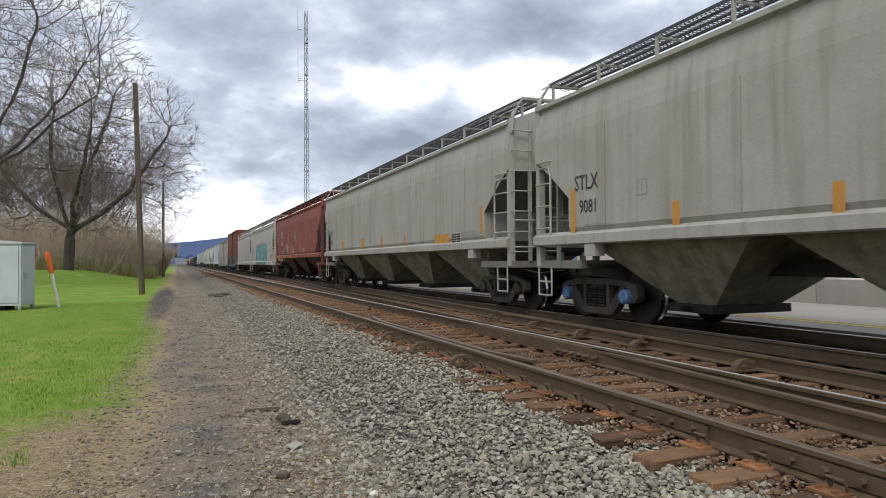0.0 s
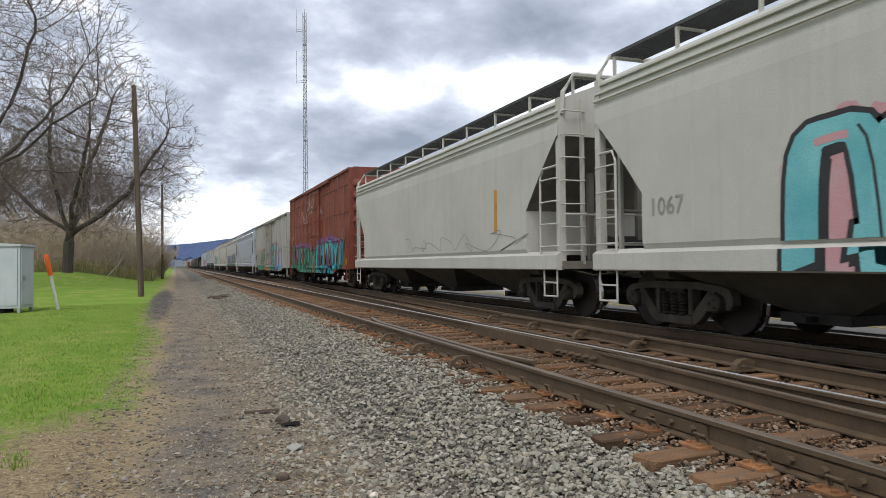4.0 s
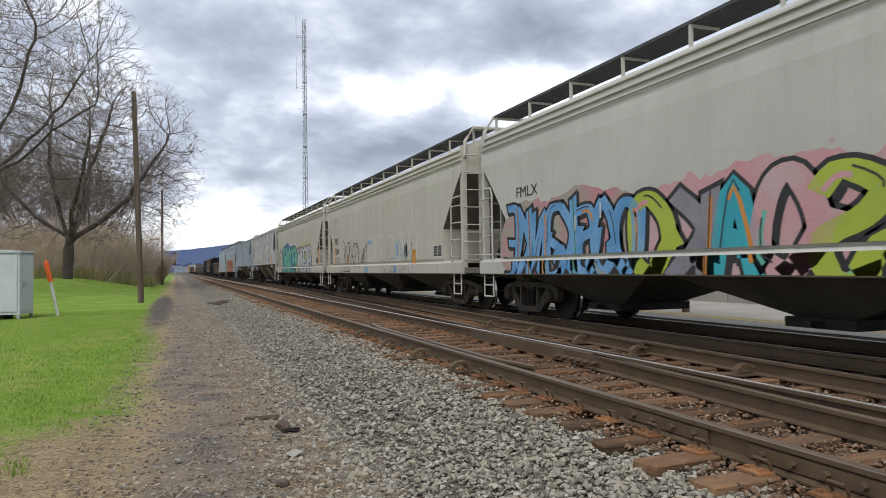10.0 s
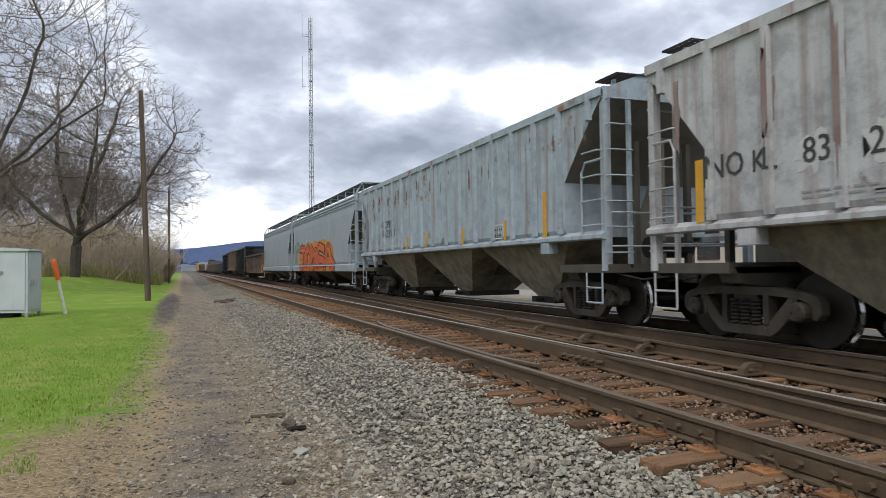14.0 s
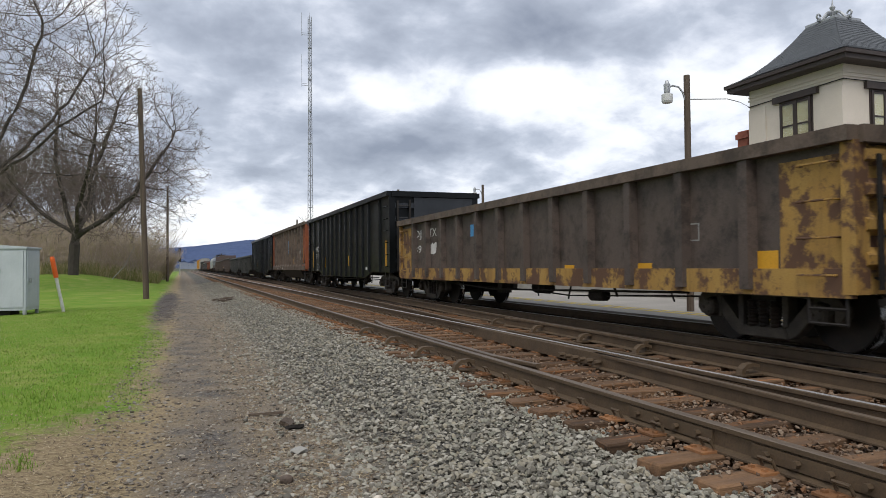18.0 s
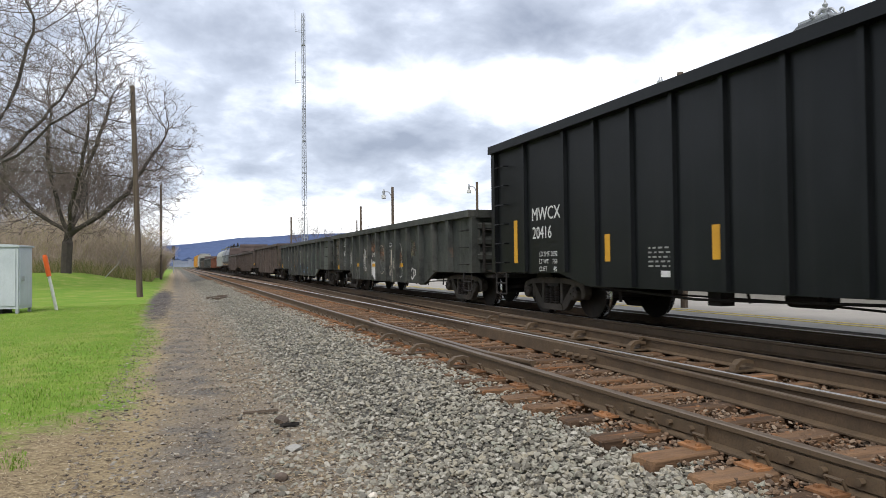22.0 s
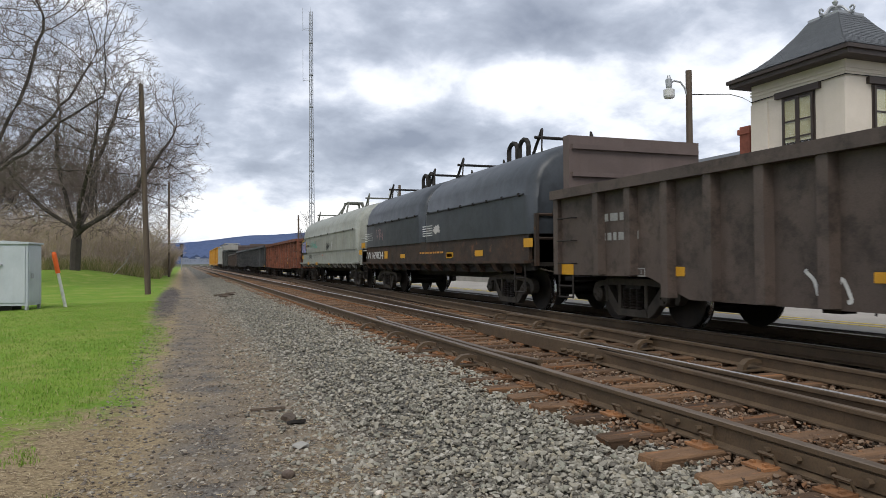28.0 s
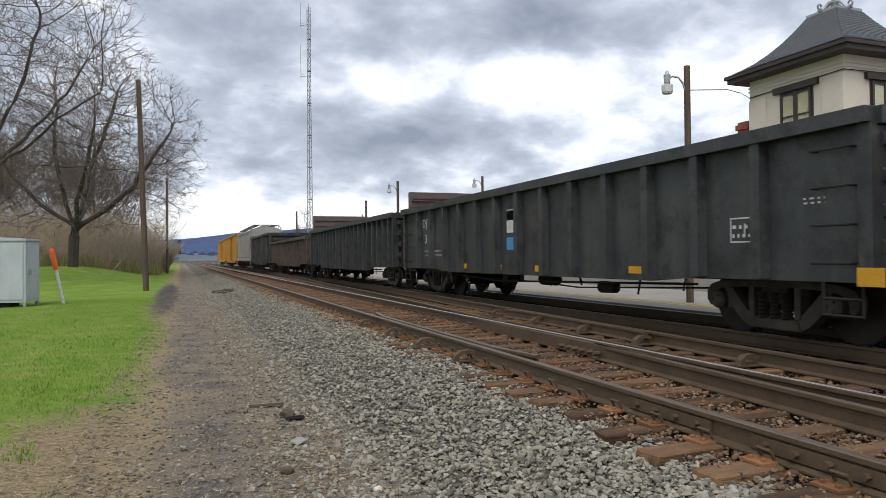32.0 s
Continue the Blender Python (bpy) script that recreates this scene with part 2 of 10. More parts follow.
GRIME, RUST = (0.10, 0.085, 0.07), (0.17, 0.065, 0.025)
M = {
    "hopper_grey": material("weathered_grey_paint", (0.37, 0.36, 0.325), (0.315, 0.303, 0.268), 0.8, 0.55, streak=(0.175, 0.155, 0.122), streak_amount=0.7, bump=0.06, wear=0.07),
    "hopper_cream": material("cream_paint", (0.49, 0.478, 0.435), (0.42, 0.408, 0.37), 0.7, 0.5, streak=(0.31, 0.30, 0.265), streak_amount=0.35, bump=0.05, wear=0.04),
    "hopper_beige": material("beige_paint", (0.485, 0.455, 0.392), (0.42, 0.39, 0.335), 0.7, 0.5, streak=(0.25, 0.22, 0.17), streak_amount=0.5, bump=0.05, wear=0.05),
    "hopper_silver": material("silver_grey_paint", (0.43, 0.47, 0.51), (0.36, 0.40, 0.44), 0.7, 0.45, streak=(0.24, 0.25, 0.26), streak_amount=0.4, bump=0.05),
    "hopper_blue": material("blue_grey_paint", (0.30, 0.35, 0.39), (0.25, 0.30, 0.33), 0.7, 0.42, streak=(0.17, 0.19, 0.2), streak_amount=0.35, bump=0.05),
    "hopper_red": material("oxide_red_paint", (0.29, 0.084, 0.062), (0.22, 0.066, 0.050), 0.8, 0.55, streak=(0.07, 0.035, 0.03), streak_amount=0.6, bump=0.06, wear=0.4),
    "ribbed_grey": material("dusty_grey_paint", (0.46, 0.465, 0.475), (0.37, 0.37, 0.375), 0.8, 0.6, streak=(0.19, 0.10, 0.075), streak_amount=0.85, spots=(0.20, 0.15, 0.12), spot_level=0.66, bump=0.1, wear=0.5),
    "ribbed_blue": material("pale_blue_paint", (0.35, 0.42, 0.47), (0.28, 0.335, 0.375), 0.8, 0.6, streak=RUST, streak_amount=0.75, spots=(0.24, 0.10, 0.04), spot_scale=1.4, spot_level=0.60, bump=0.1, wear=0.4),
    "box_red": material("boxcar_red_paint", (0.225, 0.062, 0.036), (0.175, 0.048, 0.030), 0.8, 0.5, streak=(0.07, 0.028, 0.02), streak_amount=0.5, bump=0.06, wear=0.35),
    "box_grey": material("boxcar_grey_paint", (0.375, 0.37, 0.345), (0.305, 0.30, 0.28), 0.8, 0.55, streak=(0.20, 0.15, 0.10), streak_amount=0.6, bump=0.06, wear=0.15),
    "box_door": material("rusty_grey_door_paint", (0.335, 0.305, 0.265), (0.26, 0.225, 0.185), 1.1, 0.6, streak=(0.13, 0.075, 0.045), streak_amount=0.85, spots=(0.16, 0.085, 0.05), spot_scale=2.2, spot_level=0.58, bump=0.1, wear=0.3),
    "black": material("black_paint", (0.004, 0.005, 0.0055), (0.008, 0.009, 0.010), 0.8, 0.34, streak=(0.014, 0.014, 0.014), streak_amount=0.5, bump=0.05, spec=0.20),
    "black_worn": material("worn_black_paint", (0.034, 0.038, 0.041), (0.064, 0.064, 0.063), 1.2, 0.42, streak=(0.085, 0.07, 0.055), streak_amount=0.6, spots=(0.07, 0.04, 0.028), spot_level=0.64, bump=0.12, wear=0.8),
    "green_black": material("faded_green_black_paint", (0.030, 0.035, 0.032), (0.066, 0.066, 0.058), 1.2, 0.48, streak=(0.11, 0.10, 0.085), streak_amount=0.6, spots=(0.10, 0.06, 0.04), spot_level=0.64, bump=0.12, wear=0.9),
    "olive_wash": material("olive_washed_black_paint", (0.105, 0.118, 0.100), (0.060, 0.066, 0.060), 1.1, 0.6, streak=(0.15, 0.15, 0.135), streak_amount=0.6, spots=(0.13, 0.085, 0.06), spot_level=0.63, bump=0.12, wear=0.7),
    "brown": material("rusty_brown_paint", (0.135, 0.098, 0.074), (0.098, 0.075, 0.060), 1.2, 0.7, streak=(0.12, 0.085, 0.06), streak_amount=0.6, spots=(0.11, 0.05, 0.025), spot_level=0.62, bump=0.15, wear=0.8),
    "brown_dark": material("dark_brown_paint", (0.074, 0.056, 0.047), (0.115, 0.084, 0.068), 1.2, 0.55, streak=(0.085, 0.065, 0.05), streak_amount=0.55, bump=0.15, wear=0.8),
    "rust_red": material("rust_red_paint", (0.225, 0.076, 0.042), (0.150, 0.064, 0.038), 1.2, 0.7, streak=(0.055, 0.030, 0.022), streak_amount=0.75, spots=(0.27, 0.115, 0.050), spot_level=0.58, bump=0.15, wear=0.8),
    "rust_orange": material("bright_rust", (0.30, 0.085, 0.035), (0.17, 0.055, 0.028), 1.5, 0.75, bump=0.2),
    "yellow_rust": material("chipped_yellow_paint", (0.37, 0.225, 0.06), (0.31, 0.17, 0.042), 2.0, 0.7, streak=(0.12, 0.06, 0.03), streak_amount=0.8, spots=(0.10, 0.052, 0.03), spot_scale=2.6, spot_level=0.47, bump=0.15),
    "yellow_car": material("yellow_car_paint", (0.52, 0.27, 0.03), (0.42, 0.20, 0.025), 1.0, 0.6, streak=(0.2, 0.1, 0.03), streak_amount=0.6, bump=0.05),
    "coil_black": material("slate_hood_paint", (0.052, 0.060, 0.070), (0.038, 0.044, 0.052), 0.9, 0.42, streak=(0.03, 0.03, 0.03), streak_amount=0.5, bump=0.04, wear=0.5),
    "coil_grey": material("pale_grey_hood_paint", (0.305, 0.318, 0.283), (0.25, 0.26, 0.23), 0.9, 0.5, streak=(0.25, 0.21, 0.13), streak_amount=0.4, spots=(0.35, 0.25, 0.10), spot_scale=1.6, spot_level=0.67, bump=0.05, wear=0.3),
    "dark_metal": material("grimy_black_steel", (0.015, 0.013, 0.012), (0.030, 0.025, 0.021), 3.0, 0.7, 0.2, bump=0.2),
    "truck": material("dusty_cast_steel", (0.032, 0.028, 0.023), (0.078, 0.063, 0.048), 3.0, 0.75, 0.1, bump=0.25),
    "wheel": material("worn_wheel_steel", (0.022, 0.020, 0.018), (0.045, 0.033, 0.026), 4.0, 0.6, 0.5, bump=0.15),
    "tread": material("polished_tread_steel", (0.45, 0.45, 0.45), (0.3, 0.3, 0.3), 6.0, 0.25, 1.0, bump=0.02),
    "chute": material("dirty_chute_paint", (0.085, 0.078, 0.065), (0.045, 0.041, 0.035), 1.5, 0.7, streak=(0.06, 0.052, 0.04), streak_amount=0.6, bump=0.12),
    "chute_red": material("dirty_red_brown_chute_paint", (0.070, 0.038, 0.030), (0.040, 0.025, 0.021), 1.5, 0.7, streak=(0.05, 0.035, 0.03), streak_amount=0.6, bump=0.12),
    "grating": material("galvanised_grating", (0.085, 0.087, 0.09), (0.06, 0.06, 0.063), 3.0, 0.6, 0.4, bump=0.05),
    "yellow_tape": material("reflective_yellow_tape", (0.58, 0.30, 0.02), (0.50, 0.25, 0.02), 4.0, 0.5, bump=0.03),
    "orange_mark": material("orange_stripe_paint", (0.52, 0.24, 0.04), (0.42, 0.2, 0.05), 4.0, 0.6, bump=0.03),
    "white_ink": material("white_stencil_paint", (0.62, 0.62, 0.60), (0.45, 0.45, 0.43), 6.0, 0.6, bump=0.03),
    "black_ink": material("black_stencil_paint", (0.03, 0.03, 0.03), (0.06, 0.06, 0.06), 6.0, 0.6, bump=0.03),
    "grey_ink": material("faded_grey_stencil", (0.22, 0.22, 0.21), (0.3, 0.3, 0.28), 6.0, 0.6, bump=0.03),
    "blue_ink": material("blue_logo_paint", (0.07, 0.27, 0.52), (0.06, 0.22, 0.44), 6.0, 0.5, bump=0.03),
    "rail": material("rusty_rail_steel", (0.080, 0.055, 0.033), (0.120, 0.080, 0.046), 4.0, 0.65, 0.1, bump=0.25),
    "rail_head": material("worn_rail_head", (0.20, 0.155, 0.115), (0.12, 0.09, 0.066), 3.0, 0.45, 0.45, bump=0.05, stretch=(1, 0.2, 1)),
    "rail_shiny": material("polished_rail_head", (0.80, 0.80, 0.80), (0.68, 0.68, 0.68), 3.0, 0.45, 0.85, bump=0.02, stretch=(1, 0.1, 1)),
    "tie": material("weathered_tie_wood", (0.190, 0.106, 0.054), (0.105, 0.064, 0.038), 2.5, 0.9, bump=0.6, grain=30, stretch=(0.4, 3, 3), by_object=0.4, spots=(0.29, 0.125, 0.048), spot_level=0.57, wear=0.8),
    # oil plus the train's shade, put into one near-black wood colour
    "tie_dark": material("oily_shaded_tie_wood", (0.042, 0.030, 0.022), (0.026, 0.020, 0.016), 2.5, 0.85, bump=0.5, grain=30, stretch=(0.4, 3, 3), by_object=0.3),
    "plate": material("orange_rust_steel", (0.26, 0.118, 0.046), (0.15, 0.075, 0.036), 8.0, 0.85, bump=0.3, by_object=0.3),
    "pole_wood": material("weathered_pole_wood", (0.085, 0.062, 0.045), (0.13, 0.10, 0.075), 2.0, 0.9, bump=0.4, stretch=(6, 6, 0.4)),
    "galv": material("galvanised_steel", (0.42, 0.43, 0.44), (0.34, 0.35, 0.36), 3.0, 0.5, 0.6, bump=0.05),
    "cabinet": material("grey_cabinet_paint", (0.47, 0.50, 0.53), (0.39, 0.42, 0.45), 1.5, 0.5, streak=(0.3, 0.3, 0.29), streak_amount=0.4, bump=0.04),
    "orange": material("orange_marker_plastic", (0.72, 0.12, 0.015), (0.6, 0.1, 0.015), 5.0, 0.5, bump=0.03),
    "white_plastic": material("white_marker_plastic", (0.66, 0.66, 0.62), (0.5, 0.5, 0.46), 5.0, 0.5, bump=0.03),
    "stucco": material("cream_stucco", (0.66, 0.59, 0.50), (0.60, 0.535, 0.45), 1.2, 0.9, bump=0.25, grain=90),
    "slate": material("grey_slate", (0.105, 0.112, 0.12), (0.085, 0.091, 0.098), 2.5, 0.75, bump=0.2, by_object=0.05),
    "dark_trim": material("dark_brown_trim_paint", (0.055, 0.04, 0.034), (0.04, 0.03, 0.027), 3.0, 0.55, bump=0.08),
    "blind": material("cream_window_blind", (0.52, 0.48, 0.30), (0.46, 0.42, 0.26), 2.0, 0.8, bump=0.03),
    "brick": material("red_chimney_brick", (0.33, 0.11, 0.07), (0.25, 0.085, 0.055), 6.0, 0.9, bump=0.4),
    "asphalt": material("pale_platform_paving", (0.33, 0.305, 0.27), (0.27, 0.25, 0.22), 0.8, 0.9, bump=0.2, grain=80),
    "concrete": material("weathered_concrete", (0.36, 0.345, 0.31), (0.27, 0.26, 0.235), 1.0, 0.9, bump=0.3, grain=50),
    "yellow_line": material("yellow_line_paint", (0.60, 0.44, 0.05), (0.5, 0.38, 0.07), 3.0, 0.7, bump=0.05),
    "bark": material("grey_brown_twigs", (0.165, 0.130, 0.114), (0.115, 0.090, 0.079), 2.0, 0.95, bump=0),
    "brush": island_material("dry_brush_stems", [(0.46, 0.365, 0.28), (0.58, 0.46, 0.36), (0.46, 0.41, 0.22), (0.64, 0.53, 0.42), (0.42, 0.35, 0.29)], 0.95, 5, 0),
    # blue-grey haze of the distance is put into these two colours
    "hill": material("hazed_wooded_hill", (0.088, 0.118, 0.205), (0.07, 0.098, 0.185), 0.004, 1.0, bump=0, grain=0.05, spec=0.0),
    "far_haze": material("hazy_far_wall", (0.30, 0.33, 0.40), (0.25, 0.28, 0.35), 0.2, 1.0, bump=0, spec=0.0),
    "bulkhead": material("purple_brown_steel", (0.135, 0.10, 0.09), (0.10, 0.075, 0.068), 1.0, 0.7, streak=(0.08, 0.055, 0.045), streak_amount=0.5, bump=0.1),
    # dirt and the shade under the end overhang in one darker colour
    "slope_dirt_shade": material("dirty_shaded_slope_sheet", (0.20, 0.185, 0.16), (0.13, 0.12, 0.10), 1.2, 0.7, streak=(0.07, 0.06, 0.05), streak_amount=0.6, bump=0.1),
    "bark_dark": material("dark_trunk_bark", (0.075, 0.062, 0.052), (0.045, 0.037, 0.032), 2.0, 0.95, bump=0.5, grain=14),
    "roof_red": material("red_roof_sheet", (0.22, 0.05, 0.045), (0.18, 0.04, 0.04), 2.0, 0.6, bump=0.05),
    "chute_tan": material("dusty_olive_chute_paint", (0.27, 0.24, 0.175), (0.17, 0.15, 0.11), 1.2, 0.75, streak=(0.07, 0.06, 0.045), streak_amount=0.7, bump=0.1, wear=0.6),
    "coil_frame": material("rusty_black_frame", (0.036, 0.027, 0.021), (0.075, 0.040, 0.024), 1.4, 0.7, streak=(0.03, 0.026, 0.022), streak_amount=0.7, spots=(0.14, 0.065, 0.032), spot_level=0.60, bump=0.15, wear=0.6),
    "stain": material("dark_run_stain", (0.20, 0.185, 0.15), (0.13, 0.12, 0.10), 3.0, 0.7, bump=0.03),
    "red_stain": material("dark_red_run_stain", (0.17, 0.055, 0.042), (0.12, 0.04, 0.032), 3.0, 0.7, bump=0.03),
    # stone colours hold both grease and the shade below the cars
    "greasy_shaded_bed": island_material("greasy_shade_black_stone", [(0.035, 0.028, 0.022), (0.06, 0.047, 0.037), (0.022, 0.018, 0.016), (0.085, 0.066, 0.052)], 0.85, 45),
    "mast_steel": material("weathered_mast_steel", (0.36, 0.37, 0.39), (0.28, 0.29, 0.31), 3.0, 0.6, 0.3, bump=0.05),
    "ribbed_stain": material("brown_run_stain", (0.19, 0.13, 0.115), (0.27, 0.22, 0.21), 2.0, 0.7, bump=0.03),
    "gloss_black": material("glossy_black_paint", (0.012, 0.014, 0.017), (0.02, 0.022, 0.026), 0.9, 0.22, bump=0.02, spec=0.5),
    "lifting_steel": material("dull_grey_green_steel", (0.17, 0.175, 0.15), (0.11, 0.11, 0.095), 2.0, 0.65, bump=0.1),
    "glow_lamp": material("frosted_lamp_glass", (0.6, 0.6, 0.58), (0.5, 0.5, 0.48), 4.0, 0.4, bump=0.0),
}
glass = bpy.data.materials.new("window_glass")
glass.use_nodes = True
gb = glass.node_tree.nodes["Principled BSDF"]
gb.inputs["Base Color"].default_value = (0.85, 0.88, 0.88, 1)
gb.inputs["Roughness"].default_value = 0.03
gb.inputs["Transmission Weight"].default_value = 1.0
gb.inputs["IOR"].default_value = 1.45
M["glass"] = glass

# ---------- mesh helpers ----------


def box(bm, x0, x1, y0, y1, z0, z1, m=None):
    vs = [bm.verts.new((x, y, z)) for z in (z0, z1) for y in (y0, y1) for x in (x0, x1)]
    if m is not None:
        for v in vs:
            v.co = m @ v.co
    for f in ((0, 2, 3, 1), (4, 5, 7, 6), (0, 1, 5, 4), (2, 6, 7, 3), (0, 4, 6, 2), (1, 3, 7, 5)):
        bm.faces.new([vs[i] for i in f])
    return bm


def prism(bm, outline, a0, a1, axis="x"):
    """A solid from an outline in the other two axes, from a0 to a1 along axis."""
    def at(p, a):
        return {"x": (a, p[0], p[1]), "y": (p[0], a, p[1]), "z": (p[0], p[1], a)}[axis]
    lo, hi = [bm.verts.new(at(p, a0)) for p in outline], [bm.verts.new(at(p, a1)) for p in outline]
    k = len(outline)
    for i in range(k):
        j = (i + 1) % k
        bm.faces.new((lo[i], lo[j], hi[j], hi[i]))
    bm.faces.new(lo[::-1])
    bm.faces.new(hi)
    return bm


def tube(bm, pts, r, n=6, cap=True):
    """A round bar along points; r: one radius or one a point."""
    pts = [Vector(p) for p in pts]
    rings = []
    for i, p in enumerate(pts):
        d = (pts[min(i + 1, len(pts) - 1)] - pts[max(i - 1, 0)]).normalized()
        side = d.cross(Vector((0.13, 0.31, 0.94)) if abs(d.z) < 0.9 else Vector((1, 0.1, 0))).normalized()
        up = d.cross(side)
        rad = r[i] if isinstance(r, (list, tuple)) else r
        rings.append([bm.verts.new(p + (side * math.cos(6.28319 * k / n) + up * math.sin(6.28319 * k / n)) * rad) for k in range(n)])
    for a, b in zip(rings, rings[1:]):
        for k in range(n):
            bm.faces.new((a[k], a[(k + 1) % n], b[(k + 1) % n], b[k]))
    if cap:
        bm.faces.new(rings[0][::-1])
        bm.faces.new(rings[-1])
    return bm


def lathe(bm, profile, axis="x", n=20, c=(0, 0, 0)):
    """A turned solid: profile of (along, radius)."""
    rings = []
    for a, r in profile:
        ring = []
        for k in range(n):
            u, v = r * math.cos(6.283185 * k / n), r * math.sin(6.283185 * k / n)
            p = {"x": (a, u, v), "y": (u, a, v), "z": (u, v, a)}[axis]
            ring.append(bm.verts.new(Vector(p) + Vector(c)))
        rings.append(ring)
    for a, b in zip(rings, rings[1:]):
        for k in range(n):
            bm.faces.new((a[k], a[(k + 1) % n], b[(k + 1) % n], b[k]))
    bm.faces.new(rings[0][::-1])
    bm.faces.new(rings[-1])
    return bm


def mesh_of(name, bm, material=None, smooth=False):
    bmesh.ops.recalc_face_normals(bm, faces=bm.faces[:])
    me = bpy.data.meshes.new(name)
    bm.to_mesh(me)
    bm.free()
    if material is not None:
        me.materials.append(material)
    if smooth:
        me.shade_smooth()
    return me


def part(name, bm, material, parent, label="", smooth=False):
    """One mesh object under a thing or a part."""
    ob = new(name, bm if isinstance(bm, bpy.types.Mesh) else mesh_of(name, bm, material, smooth))
    ob.parent = parent
    return tagged(ob, label)


def bare(name, verts, faces, material, smooth=False):
    me = bpy.data.meshes.new(name)
    me.from_pydata(verts, [], faces)
    me.materials.append(material)
    me.update()
    if smooth:
        me.shade_smooth()
    return me


def thing(name, label, category, group="", m=None, kind=""):
    ob = new(name)
    ob.empty_display_size = 0.3
    if m is not None:
        ob.matrix_basis = m
    return tagged(ob, label, category, group, kind)


def B():
    return bmesh.new()


def lettering(name, text, size, material, parent, x, y, z, wide=1.0, label=""):
    """Flat stencilled letters on the side that faces -x, read towards -y; (y, z) is the lower start."""
    cu = bpy.data.curves.new(name, "FONT")
    cu.body, cu.size, cu.resolution_u, cu.extrude = text, size, 2, 0.0
    tmp = bpy.data.objects.new(name, cu)
    me = bpy.data.meshes.new_from_object(tmp)
    bpy.data.objects.remove(tmp)
    me.transform(Matrix(((0, 0, -1, 0), (-wide, 0, 0, y), (0, 1, 0, z), (0, 0, 0, 1))))
    bm = B()
    for shift, back in ((-0.014, 0.0), (0.014, 0.001)):
        two = me.copy()
        two.transform(Matrix.Translation((back, shift * size, 0)))
        bm.from_mesh(two)
        bpy.data.meshes.remove(two)
    bpy.data.meshes.remove(me)
    me = mesh_of(name, on_surfaces(bm, SURFACES[parent], 0.008))
    me.materials.clear()
    me.materials.append(material)
    return part(name, me, None, parent, label)


def decal(name, parent, material, x, y0, y1, z0, z1, lean=0.0, label=""):
    """A painted or taped mark, 3 mm thick, on the surface of the side that faces -x."""
    yc, zc = (y0 + y1) / 2, (z0 + z1) / 2
    under = [f[0] for f in SURFACES[parent] if f[1] - 0.05 < yc < f[2] + 0.05 and f[3] <= zc <= f[4]]
    if under and abs(min(under) - x) > 0.004:
        x = min(under) - 0.004
    return part(name, prism(B(), [(y0 + lean, z0), (y1 + lean, z0), (y1, z1), (y0, z1)], x - 0.003, x), material, parent, label)

# ---------- ground ----------
def smooth(a, b, v):
    v = min(1.0, max(0.0, (v - a) / (b - a)))
    return v * v * (3 - 2 * v)


def ground_height(x, y):
    """Path at -0.40, lawn rising towards the wood, ballast bank up to the ties."""
    z = -0.40
    z += 0.95 * smooth(34, 66, y) * smooth(-1.5, -9, x) + 0.05 * smooth(-0.3, -1.2, x)
    z += (0.150 + 0.035 * smooth(5.6, 7.0, y)) * smooth(1.1, 2.6, x)
    if x < 3:
        z += 0.03 * noise.noise((x * 0.9, y * 0.5, 0.0)) + 0.012 * noise.noise((x * 4, y * 4, 2.0))
    return z


